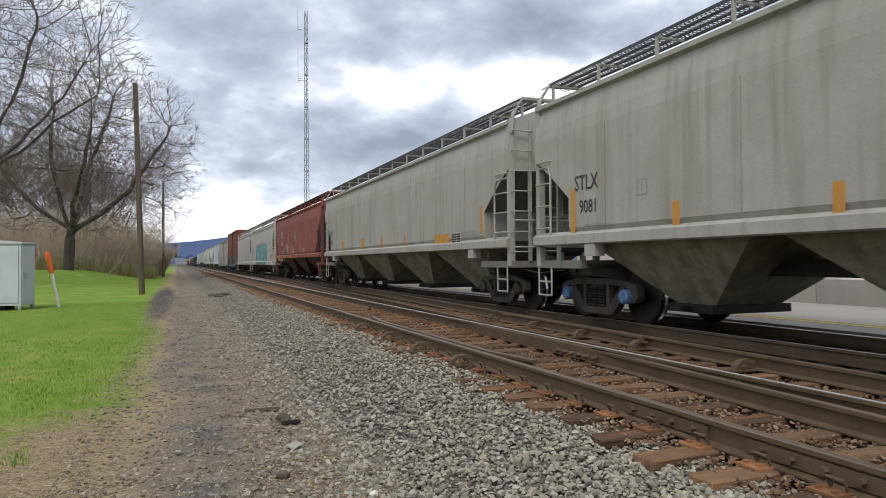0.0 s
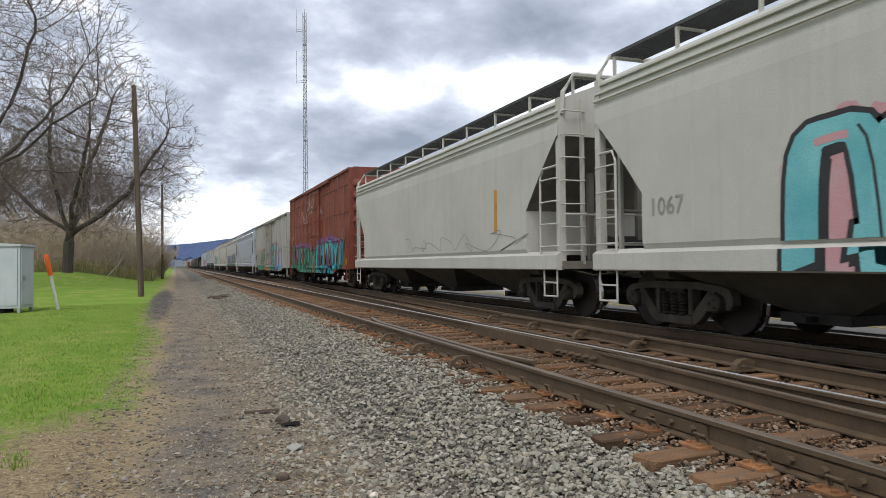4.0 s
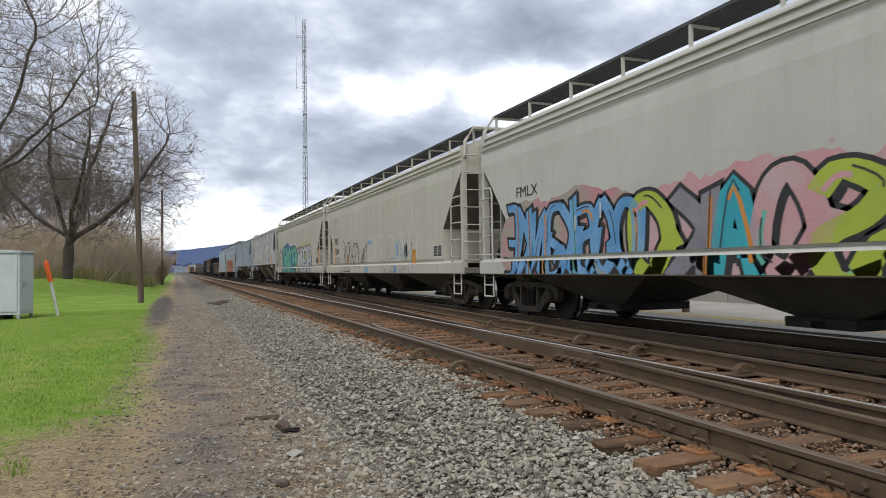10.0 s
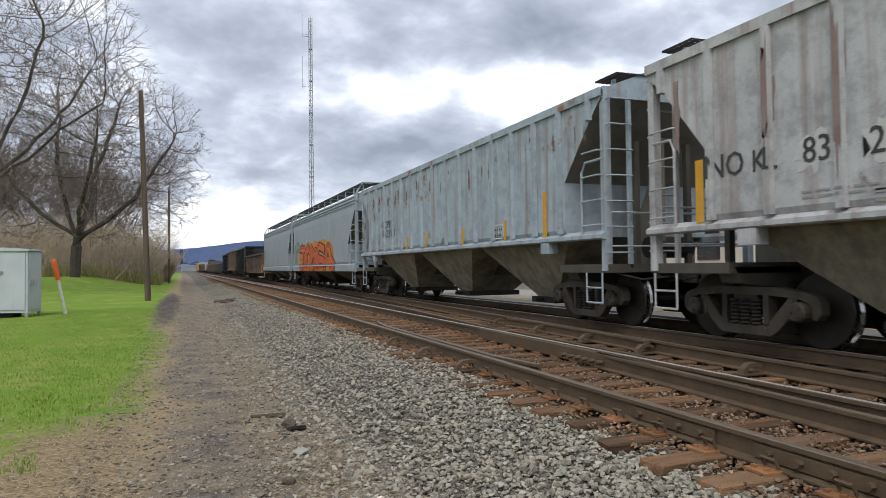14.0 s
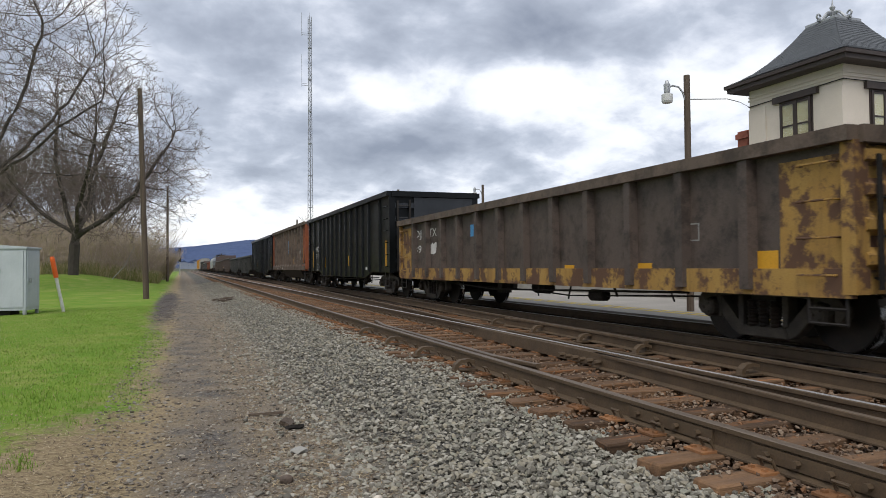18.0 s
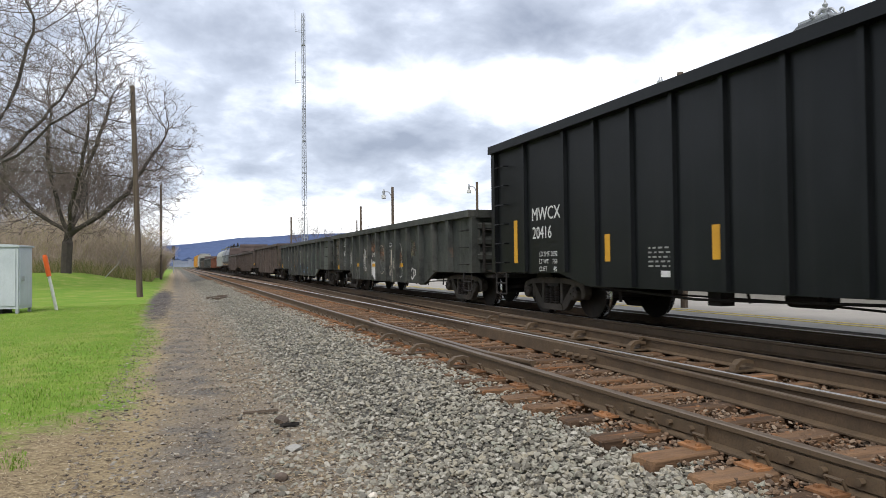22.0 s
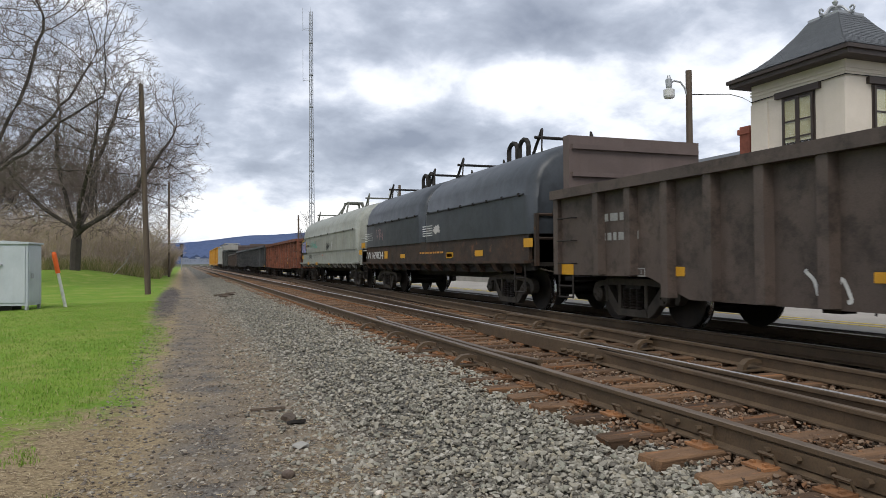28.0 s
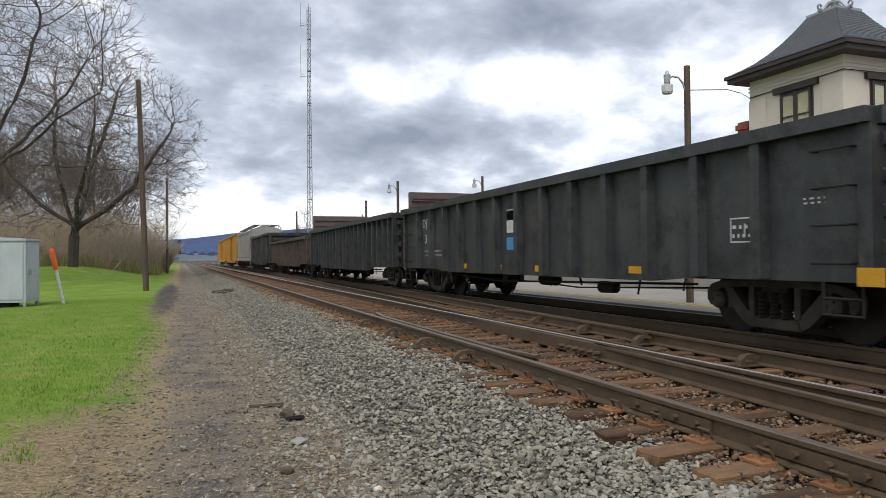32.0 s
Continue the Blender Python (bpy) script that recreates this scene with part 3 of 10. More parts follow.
def ground_sheet():
    xs = [-2600, -900, -300, -120, -60] + [-40 + i * 2.0 for i in range(15)] + [-11 + i * 0.5 for i in range(19)] + [-1.8 + i * 0.15 for i in range(31)] \
        + [3.1, 3.6, 4.2, 4.8, 5.4, 6.2, 7, 8, 9, 9.4, 12, 20, 40, 80, 200, 600, 1500, 3000]
    ys = [-400, -80, -20, -5] + [0 + i * 0.25 for i in range(100)] + [25 + i for i in range(60)] + [86 + 6 * i for i in range(20)] + [230, 300, 420, 600, 900, 1400, 2200, 3600]
    verts = [(x, y, ground_height(x, y)) for y in ys for x in xs]
    k = len(xs)
    faces = [(j * k + i, j * k + i + 1, (j + 1) * k + i + 1, (j + 1) * k + i) for j in range(len(ys) - 1) for i in range(k - 1)]
    m = bpy.data.materials.new("ground_cover")
    m.use_nodes = True
    n, l = m.node_tree.nodes, m.node_tree.links
    bs = n["Principled BSDF"]
    bs.inputs["Roughness"].default_value = 0.95
    bs.inputs["Specular IOR Level"].default_value = 0.15
    co = n.new("ShaderNodeTexCoord")
    sep = n.new("ShaderNodeSeparateXYZ")
    l.new(co.outputs["Object"], sep.inputs[0])

    def nz(s, d=5, r=0.6):
        t = n.new("ShaderNodeTexNoise")
        t.inputs["Scale"].default_value, t.inputs["Detail"].default_value, t.inputs["Roughness"].default_value = s, d, r
        l.new(co.outputs["Object"], t.inputs["Vector"])
        return t.outputs["Fac"]

    def mth(op, a, b, clamp=False):
        t = n.new("ShaderNodeMath")
        t.operation, t.use_clamp = op, clamp
        for i, v in enumerate((a, b)):
            if isinstance(v, (int, float)):
                t.inputs[i].default_value = v
            else:
                l.new(v, t.inputs[i])
        return t.outputs[0]

    def rng(f, lo, hi):
        t = n.new("ShaderNodeMapRange")
        t.inputs[1].default_value, t.inputs[2].default_value = lo, hi
        l.new(f, t.inputs[0])
        return t.outputs[0]

    def mix(f, a, b):
        t = n.new("ShaderNodeMix")
        t.data_type = "RGBA"
        l.new(f, t.inputs[0])
        for i, c in ((6, a), (7, b)):
            if isinstance(c, tuple):
                t.inputs[i].default_value = (*c, 1)
            else:
                l.new(c, t.inputs[i])
        return t.outputs[2]

    grass = mix(rng(nz(1.3, 6), 0.35, 0.7), (0.125, 0.23, 0.022), (0.20, 0.275, 0.042))
    grass = mix(rng(nz(0.8, 5, 0.65), 0.50, 0.72), grass, (0.30, 0.30, 0.085))
    grass = mix(rng(nz(60, 3), 0.45, 0.8), grass, (0.085, 0.17, 0.02))
    dirt = mix(rng(nz(2.2, 6), 0.35, 0.68), (0.225, 0.178, 0.122), (0.125, 0.100, 0.073))
    dirt = mix(rng(nz(55, 4, 0.75), 0.48, 0.72), dirt, (0.36, 0.32, 0.27))
    dirt = mix(rng(nz(38, 4, 0.75), 0.56, 0.8), dirt, (0.06, 0.047, 0.036))
    straw = mix(rng(nz(30, 5, 0.7), 0.4, 0.65), (0.34, 0.265, 0.155), (0.19, 0.143, 0.085))
    grey = mix(rng(nz(34, 5, 0.75), 0.42, 0.64), (0.175, 0.160, 0.142), (0.045, 0.040, 0.036))
    stone = mix(rng(nz(20, 5, 0.75), 0.36, 0.60), (0.235, 0.222, 0.19), (0.035, 0.032, 0.028))
    bed = mix(rng(nz(25, 5, 0.7), 0.42, 0.66), (0.235, 0.165, 0.118), (0.095, 0.068, 0.050))
    edge = mth("ADD", mth("MULTIPLY", nz(0.7, 4), 1.1), mth("MULTIPLY", nz(5.0, 4), 0.35))
    xj = mth("ADD", sep.outputs[0], mth("SUBTRACT", edge, 0.72))
    near = mth("ADD", mth("MULTIPLY", rng(sep.outputs[1], 9.5, 5.0), 0.5), mth("MULTIPLY", rng(sep.outputs[1], 7.6, 4.6), 0.95))
    patch = mth("ADD", mth("ADD", mth("ADD", xj, near), mth("MULTIPLY", rng(sep.outputs[1], 15.0, 23.0), 0.30)), mth("MULTIPLY", mth("SUBTRACT", nz(2.6, 6, 0.7), 0.5), 2.4))
    col = mix(rng(patch, -0.80, -0.25), grass, straw)
    col = mix(rng(xj, -0.35, 0.05), col, dirt)
    band = mth("SUBTRACT", mth("ADD", rng(xj, -0.25, 0.05), rng(xj, 0.62, 0.30)), 1.0, True)
    col = mix(mth("MULTIPLY", band, rng(nz(1.6, 5), 0.42, 0.62)), col, grey)
    col = mix(rng(xj, 1.05, 1.5), col, stone)
    col = mix(rng(sep.outputs[0], 2.6, 2.9), col, bed)
    # strip under the train: its shade and oil painted near-black
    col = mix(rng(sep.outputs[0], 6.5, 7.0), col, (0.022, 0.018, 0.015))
    col = mix(rng(sep.outputs[0], 9.4, 9.9), col, stone)
    far = mix(rng(nz(0.02, 4), 0.4, 0.6), (0.10, 0.095, 0.07), (0.075, 0.085, 0.05))
    col = mix(rng(sep.outputs[0], 30.0, 60.0), col, far)
    col = mix(rng(sep.outputs[1], 230.0, 420.0), col, far)
    # dark trodden soil beside the pole
    dx = mth("DIVIDE", mth("ADD", sep.outputs[0], 0.55), 0.50)
    dy = mth("DIVIDE", mth("SUBTRACT", sep.outputs[1], 32.0), 14.0)
    soil = mth("ADD", mth("ADD", mth("MULTIPLY", dx, dx), mth("MULTIPLY", dy, dy)), mth("MULTIPLY", mth("SUBTRACT", nz(3.0, 5), 0.5), 1.6))
    col = mix(rng(soil, 1.15, 0.35), col, (0.10, 0.087, 0.078))
    l.new(col, bs.inputs["Base Color"])
    bp = n.new("ShaderNodeBump")
    bp.inputs["Strength"].default_value, bp.inputs["Distance"].default_value = 0.7, 0.03
    l.new(nz(42, 5, 0.7), bp.inputs["Height"])
    l.new(bp.outputs[0], bs.inputs["Normal"])
    g = new("ground", bare("ground", verts, faces, m, True))
    tagged(g, "green lawn, worn gravel path and grey ballast bank", "ground", kind="structure")


ground_sheet()
rng = np.random.default_rng(5)


def stone_template(k):
    """A broken angular stone: the hull of a few random points."""
    r = random.Random(k)
    bm = B()
    for i in range(11):
        d = Vector((r.gauss(0, 1), r.gauss(0, 1), r.gauss(0, 1))).normalized()
        bm.verts.new(d * r.uniform(0.75, 1.05))
    hull = bmesh.ops.convex_hull(bm, input=bm.verts[:])
    inside = [v for v in bm.verts if not v.link_faces]
    bmesh.ops.delete(bm, geom=inside, context="VERTS")
    bmesh.ops.triangulate(bm, faces=bm.faces[:])
    bm.verts.ensure_lookup_table()
    bm.verts.index_update()
    vs = np.array([v.co[:] for v in bm.verts])
    fs = np.array([[v.index for v in f.verts] for f in bm.faces])
    bm.free()
    return vs, fs


STONES = [stone_template(k) for k in range(12)]


def scatter_stones(name, label, count, place, size, material, flat=0.75):
    """Loose stones in one mesh; place(rng) gives (x, y, z), size(rng) a radius."""
    verts, faces, base = [], [], 0
    for i in range(count):
        p = place(rng)
        if p is None:
            continue
        vs, fs = STONES[int(rng.integers(12))]
        s = size(rng)
        e = Euler(rng.uniform(0, 6.28, 3)).to_matrix()
        q = (vs * (s * rng.uniform(0.75, 1.3, 3))) @ np.array(e).T
        q[:, 2] *= flat
        verts.append(q + np.array(p) + np.array((0, 0, s * 0.25)))
        faces.append(fs + base)
        base += len(vs)
    me = bpy.data.meshes.new(name)
    V, F = np.concatenate(verts), np.concatenate(faces)
    me.from_pydata(V.tolist(), [], F.tolist())
    me.materials.append(material)
    return tagged(new(name, me), label, "stones", kind="stuff")


ballast_mat = island_material("grey_ballast_stone", [(0.33, 0.308, 0.252), (0.40, 0.374, 0.309), (0.20, 0.184, 0.151), (0.35, 0.318, 0.248), (0.45, 0.42, 0.353), (0.27, 0.25, 0.205), (0.30, 0.291, 0.233), (0.37, 0.33, 0.248), (0.16, 0.147, 0.122)], 0.9, 45)
bed_mat = island_material("rust_stained_ballast", [(0.19, 0.122, 0.078), (0.26, 0.185, 0.128), (0.105, 0.072, 0.050), (0.22, 0.138, 0.084), (0.31, 0.235, 0.17), (0.15, 0.095, 0.061), (0.24, 0.125, 0.065)], 0.9, 45)
gravel_mat = island_material("path_gravel", [(0.27, 0.235, 0.185), (0.17, 0.143, 0.113), (0.40, 0.36, 0.295), (0.22, 0.175, 0.13), (0.29, 0.265, 0.225), (0.09, 0.075, 0.061), (0.14, 0.113, 0.088), (0.24, 0.205, 0.165)], 0.9, 60)


def bank_place(r):
    y = 2.6 + 62.0 * r.random() ** 2.5 if r.random() > 0.10 else -5 + 7.6 * r.random()
    lo = 1.22 + 0.30 * noise.noise((y * 0.6, 3.0, 0.0)) - 0.02 * max(0.0, 8 - y)
    x = lo + (3.08 - lo) * r.random() ** 0.8
    if r.random() < 0.10:
        x = lo - 0.7 * r.random() ** 2.2
    return x, y, ground_height(x, y) + r.uniform(-0.015, 0.035) * (x > 1.4)


def path_place(r):
    y = 3.6 + 30.0 * r.random() ** 2.2 if r.random() > 0.10 else -5 + 8.6 * r.random()
    x = -0.75 + 2.5 * r.random()
    return x, y, ground_height(x, y) - 0.004


def bed_place(r):
    y = 2.0 + 44.0 * r.random() ** 2.1 if r.random() > 0.12 else -5 + 7 * r.random()
    x = 2.90 + 3.85 * r.random()
    return x, y, -0.220 + 0.040 * r.random() - 0.015 * (x > 5.3)


def under_train_place(r):
    y = 4.0 + 34.0 * r.random() ** 1.5
    x = 6.6 + 3.0 * r.random()
    return x, y, -0.235 + 0.045 * r.random()


scatter_stones("ballast_bank", "pale grey crushed ballast stones beside the track", 54000, bank_place, lambda r: 0.012 + 0.021 * r.random() ** 1.5, ballast_mat)
scatter_stones("path_gravel", "fine brown grey gravel on the path", 40000, path_place, lambda r: 0.005 + 0.021 * r.random() ** 2.6, gravel_mat, 0.5)
scatter_stones("track_ballast", "rust-stained ballast between the rails", 42000, bed_place, lambda r: r.uniform(0.012, 0.026), bed_mat)
scatter_stones("greasy_ballast", "oily ballast under the train, its shade in the black", 15000, under_train_place, lambda r: r.uniform(0.014, 0.030), M["greasy_shaded_bed"])


def tuft_cover(x, y):
    """How much grass grows: full on the lawn, in tufts towards the path and the near straw."""
    edge = x + 0.40 * smooth(14.0, 21.0, y) + 0.30 * smooth(9.5, 5.0, y) + 0.40 * noise.noise((x * 1.2, y * 0.8, 4.0))
    full = smooth(-0.20, -0.80, edge)
    gaps = smooth(-0.02, 0.30, noise.noise((x * 1.9, y * 1.3, 7.0)) + 0.6 * noise.noise((x * 6, y * 5, 1.0)) - 0.80 * smooth(9.2, 6.4, y) + 0.52)
    near = smooth(10.0, 7.4, y)
    return full * (1 - near * (1 - gaps))


def lawn():
    """Grass blades on the near lawn, thinning out into tufts and straw."""
    verts, faces = [], []
    for i in range(190000):
        y = 4.3 + 24 * rng.random() ** 1.8
        x = 0.1 - 6.5 * rng.random() ** 1.4
        if rng.random() > tuft_cover(x, y):
            continue
        z = ground_height(x, y)
        a, hgt, w = rng.uniform(0, 6.28), rng.uniform(0.010, 0.040) * (1.0 if y < 9 else 0.75) * (1.0 + 0.9 * max(0.0, noise.noise((x * 2.3, y * 1.4, 3.0)))), rng.uniform(0.002, 0.0045) * (1 + y * 0.03)
        dx, dy = math.cos(a), math.sin(a)
        lean = rng.uniform(0, 0.035)
        b = len(verts)
        verts += [(x - dx * w, y - dy * w, z - 0.005), (x + dx * w, y + dy * w, z - 0.005), (x + dy * lean, y - dx * lean, z + hgt)]
        faces.append((b, b + 1, b + 2))
    g = island_material("grass_blades", [(0.19, 0.33, 0.036), (0.23, 0.37, 0.05), (0.16, 0.285, 0.032), (0.28, 0.39, 0.075), (0.40, 0.38, 0.17), (0.20, 0.34, 0.04), (0.24, 0.36, 0.05)], 0.8, 5, 0)
    tagged(new("grass", bare("grass", verts, faces, g)), "short bright green spring grass", "grass", kind="stuff")


lawn()


def straw_litter():
    """Dry stems, leaf scraps and bark lying on the path and between the tufts."""
    verts, faces = [], []
    for i in range(80000):
        y = 3.6 + 17 * rng.random() ** 1.9
        x = -2.6 + 4.3 * rng.random()
        patch = noise.noise((x * 1.7, y * 1.1, 11.0)) + 0.5 * noise.noise((x * 5, y * 4, 5.0))
        keep = 0.75 if x < -0.45 + 0.3 * patch else (0.9 if 0.55 < x + 0.25 * patch < 1.25 and patch > -0.25 else 0.22)
        if rng.random() > keep or rng.random() < 4.0 * tuft_cover(x, y) or (x < -0.6 and y > 10):
            continue
        z = ground_height(x, y) + rng.uniform(0.002, 0.008)
        a, long, w = rng.uniform(0, 6.28), rng.uniform(0.012, 0.06) * (1.6 if rng.random() < 0.06 else 1.0), rng.uniform(0.0012, 0.0035) * (1 + y * 0.05)
        dx, dy = math.cos(a), math.sin(a)
        t1 = rng.uniform(-0.006, 0.010)
        t2 = t1 + rng.uniform(-0.002, 0.002)
        b = len(verts)
        verts += [(x - dy * w, y + dx * w, z), (x + dy * w, y - dx * w, z), (x + dx * long + dy * w * 0.5, y + dy * long - dx * w * 0.5, z + t1), (x + dx * long - dy * w * 0.7, y + dy * long + dx * w * 0.7, z + t2)]
        faces.append((b, b + 1, b + 2, b + 3))
    m = island_material("dry_straw_litter", [(0.44, 0.345, 0.21), (0.30, 0.215, 0.13), (0.56, 0.46, 0.30), (0.20, 0.14, 0.09), (0.38, 0.28, 0.17), (0.13, 0.095, 0.065)], 0.9, 20, 0)
    tagged(new("straw_litter", bare("straw_litter", verts, faces, m)), "dry straw and leaf scraps on the path", "litter", kind="stuff")


straw_litter()


def rock(name, label, x, y, r, material, sq=(1, 1, 0.7), seed=1):
    bm = B()
    bmesh.ops.create_icosphere(bm, subdivisions=2, radius=r)
    for v in bm.verts:
        v.co *= 0.85 + 0.35 * noise.noise(v.co * (2.2 / r) + Vector((seed, 0, 0)))
        v.co = Vector((v.co.x * sq[0], v.co.y * sq[1], v.co.z * sq[2]))
    ob = new(name, mesh_of(name, bm, material))
    ob.location = (x, y, ground_height(x, y) + r * sq[2] * 0.5)
    return tagged(ob, label, "stone")


rock("brown_stone", "small brown stone on the gravel path", 0.66, 4.77, 0.055, M["brown"], (1, 0.8, 0.75), 3)
def broken_plank(name, label, x, y, turn, tilt, size, material):
    """A splintered flat piece, lying askew."""
    r = random.Random(int(x * 100))
    pts = [(-1, -0.5), (-0.4, -0.62), (0.3, -0.45), (0.95, -0.6), (1.08, 0.05), (0.8, 0.5), (0.1, 0.58), (-0.5, 0.42), (-1.05, 0.5), (-0.85, 0.0)]
    bm = prism(B(), [((u + r.uniform(-0.08, 0.08)) * size[0], (v + r.uniform(-0.08, 0.08)) * size[1]) for u, v in pts], 0, size[2], "z")
    bmesh.ops.bevel(bm, geom=bm.edges[:], offset=0.004, segments=1, affect="EDGES")
    ob = new(name, mesh_of(name, bm, material))
    ob.matrix_basis = pose(x, y, ground_height(x, y) + 0.01, tilt, 4, turn)
    return tagged(ob, label, "debris")


broken_plank("broken_wood", "weathered broken piece of dark wood on the path", 0.90, 6.50, 70, 24, (0.13, 0.10, 0.035), M["pole_wood"])
broken_plank("bark_scrap", "curled black scrap lying on the path", 0.95, 6.30, 20, -18, (0.08, 0.05, 0.03), M["dark_metal"])
broken_plank("wood_splinter", "long dark splinter of wood on gravel", 0.77, 6.95, 160, 8, (0.17, 0.03, 0.025), M["pole_wood"])
rock("pale_stone", "pale flat stone half sunk in gravel", 0.86, 5.50, 0.07, M["concrete"], (1.2, 0.9, 0.45), 6)
rock("cream_stone", "small cream stone among ballast", 1.14, 4.20, 0.035, M["stucco"], (1, 1, 0.8), 9)
for i in range(6):
    broken_plank("dark_plank", "dark broken tie wood beside the path", 1.70 + 0.25 * math.sin(i * 2.1), 29.4 + 0.5 * i, 40 * i, 10, (0.22, 0.09, 0.07), M["pole_wood"])

# low coal-dark patch of spilled ballast by the pole
scatter_stones("dark_gravel", "dark loose gravel beside the lawn", 1500,
               lambda r: (lambda x, y: (x, y, ground_height(x, y)))(-0.50 + 0.24 * r.normal(), 20.0 + 26.0 * r.random()), lambda r: r.uniform(0.006, 0.018),
               island_material("coal_dark_gravel", [(0.07, 0.065, 0.065), (0.11, 0.10, 0.10), (0.16, 0.15, 0.145)], 0.9, 45))

# ---------- tracks ----------
A_X, B_X, T_X = 3.31, 4.81, 7.97      # near track rails, centre of the far track
RAIL = [(-0.07, -0.172), (0.07, -0.172), (0.07, -0.160), (0.012, -0.142), (0.012, -0.045), (0.036, -0.034), (0.036, -0.006), (0.028, 0.0),
        (-0.028, 0.0), (-0.036, -0.006), (-0.036, -0.034), (-0.012, -0.045), (-0.012, -0.142), (-0.07, -0.160)]


def rail(name, label, pts, top, parent_m=None):
    """A rail of full section along points (x, y); the head carries its own strip."""
    bm = B()
    rings = []
    for i, (x, y) in enumerate(pts):
        rings.append([bm.verts.new((x + u, y, w)) for u, w in RAIL])
    k = len(RAIL)
    for a, b in zip(rings, rings[1:]):
        for i in range(k):
            bm.faces.new((a[i], a[(i + 1) % k], b[(i + 1) % k], b[i]))
    bm.faces.new(rings[0][::-1])
    bm.faces.new(rings[-1])
    me = mesh_of(name, bm, M["rail"])
    me.materials.append(M[top])
    for p in me.polygons:
        if p.center.z > -0.004 and p.normal.z > 0.8:
            p.material_index = 1
    return tagged(new(name, me), label, "rail", "rails", "structure")


far_y = [-60, -20, 0, 4, 8, 12, 16, 20, 30, 45, 70, 110, 170, 260, 420, 700]
rail("rail", "rusty steel rail of the near track", [(A_X, y) for y in far_y], "rail_head")
rail("rail", "steel rail with a bright worn head", [(B_X, y) for y in far_y], "rail_shiny")
rail("rail", "steel rail under the train with a bright head", [(T_X - 0.75, y) for y in far_y], "rail_shiny")
rail("rail", "steel rail under the train with a bright head", [(T_X + 0.75, y) for y in far_y], "rail_shiny")
# the crossover: two rails run slantwise from the far track to the near one
rail("crossover_rail", "rusty crossover rail slanting between the tracks", [(3.36, -24), (4.05, -4), (4.40, 3.4), (4.66, 7.2)], "rail_head")
rail("crossover_rail", "rusty crossover rail slanting between the tracks", [(4.94, 10.2), (5.47, 19.0), (5.94, 31.0), (6.6, 44), (7.13, 62)], "rail_head")
rail("crossover_rail", "rusty crossover rail slanting between the tracks", [(4.86, -26), (5.57, -4), (5.95, 4.5), (6.35, 13.0), (6.95, 24), (7.14, 32)], "rail_head")
rail("guard_rail", "short guard rail with a flared end inside the near rail", [(3.56, 6.6), (3.445, 7.4), (3.44, 12.2), (3.56, 13.2)], "rail_head")
rail("guard_rail", "short guard rail beside the crossover rail", [(6.00, 8.0), (6.10, 8.8), (6.23, 12.0), (6.18, 12.8)], "rail_head")


def frog():
    t = thing("rail_frog", "heavy cast steel crossing piece with bolted blocks", "rail crossing", m=pose(0, 0, 0))
    prism_pts = [(4.66, 6.9), (4.79, 6.9), (4.92, 10.5), (4.70, 10.5)]
    part("casting", prism(B(), prism_pts, -0.165, -0.012, "z"), M["rail"], t, "brown cast steel body")
    part("wing_rail", prism(B(), [(4.60, 6.2), (4.67, 6.2), (4.755, 10.9), (4.685, 10.9)], -0.16, 0.0, "z"), M["rail"], t)
    part("wing_rail", prism(B(), [(4.90, 6.4), (4.97, 6.4), (5.05, 11.2), (4.98, 11.2)], -0.16, 0.0, "z"), M["rail"], t)
    for i in range(6):
        y = 7.0 + i * 0.16
        part("bolt", lathe(B(), [(-0.05, 0.03), (0.03, 0.03), (0.05, 0.018)], "x", 6, (4.55, y, -0.09)), M["rail"], t)


frog()
TIE_H = 0.17
tie_mesh = []
for k in range(3):
    bm = B()
    box(bm, -1.30, 1.30, -0.108, 0.108, -TIE_H, 0)
    for v in bm.verts:
        v.co += Vector((random.uniform(-0.03, 0.03), random.uniform(-0.012, 0.012), random.uniform(-0.008, 0.008)))
    bmesh.ops.bevel(bm, geom=bm.edges[:], offset=0.012, segments=1, affect="EDGES")
    tie_mesh.append(mesh_of("tie", bm, M["tie"]))
bm = box(B(), -0.19, 0.19, -0.09, 0.09, 0, 0.016)
for sx in (-0.14, 0.14):
    for sy in (-0.05, 0.05):
        box(bm, sx - 0.014, sx + 0.014, sy - 0.014, sy + 0.014, 0.016, 0.032)
plate_mesh = mesh_of("tie_plate", bm, M["plate"])
bm = B()
tube(bm, [(0, -0.05, 0.02), (0.03, -0.05, 0.075), (0.03, 0.05, 0.075), (0, 0.05, 0.02)], 0.011, 5)
clip_mesh = mesh_of("rail_clip", bm, M["rail"])


dark_tie = []
for me in tie_mesh:
    me = me.copy()
    me.materials[0] = M["tie_dark"]
    dark_tie.append(me)


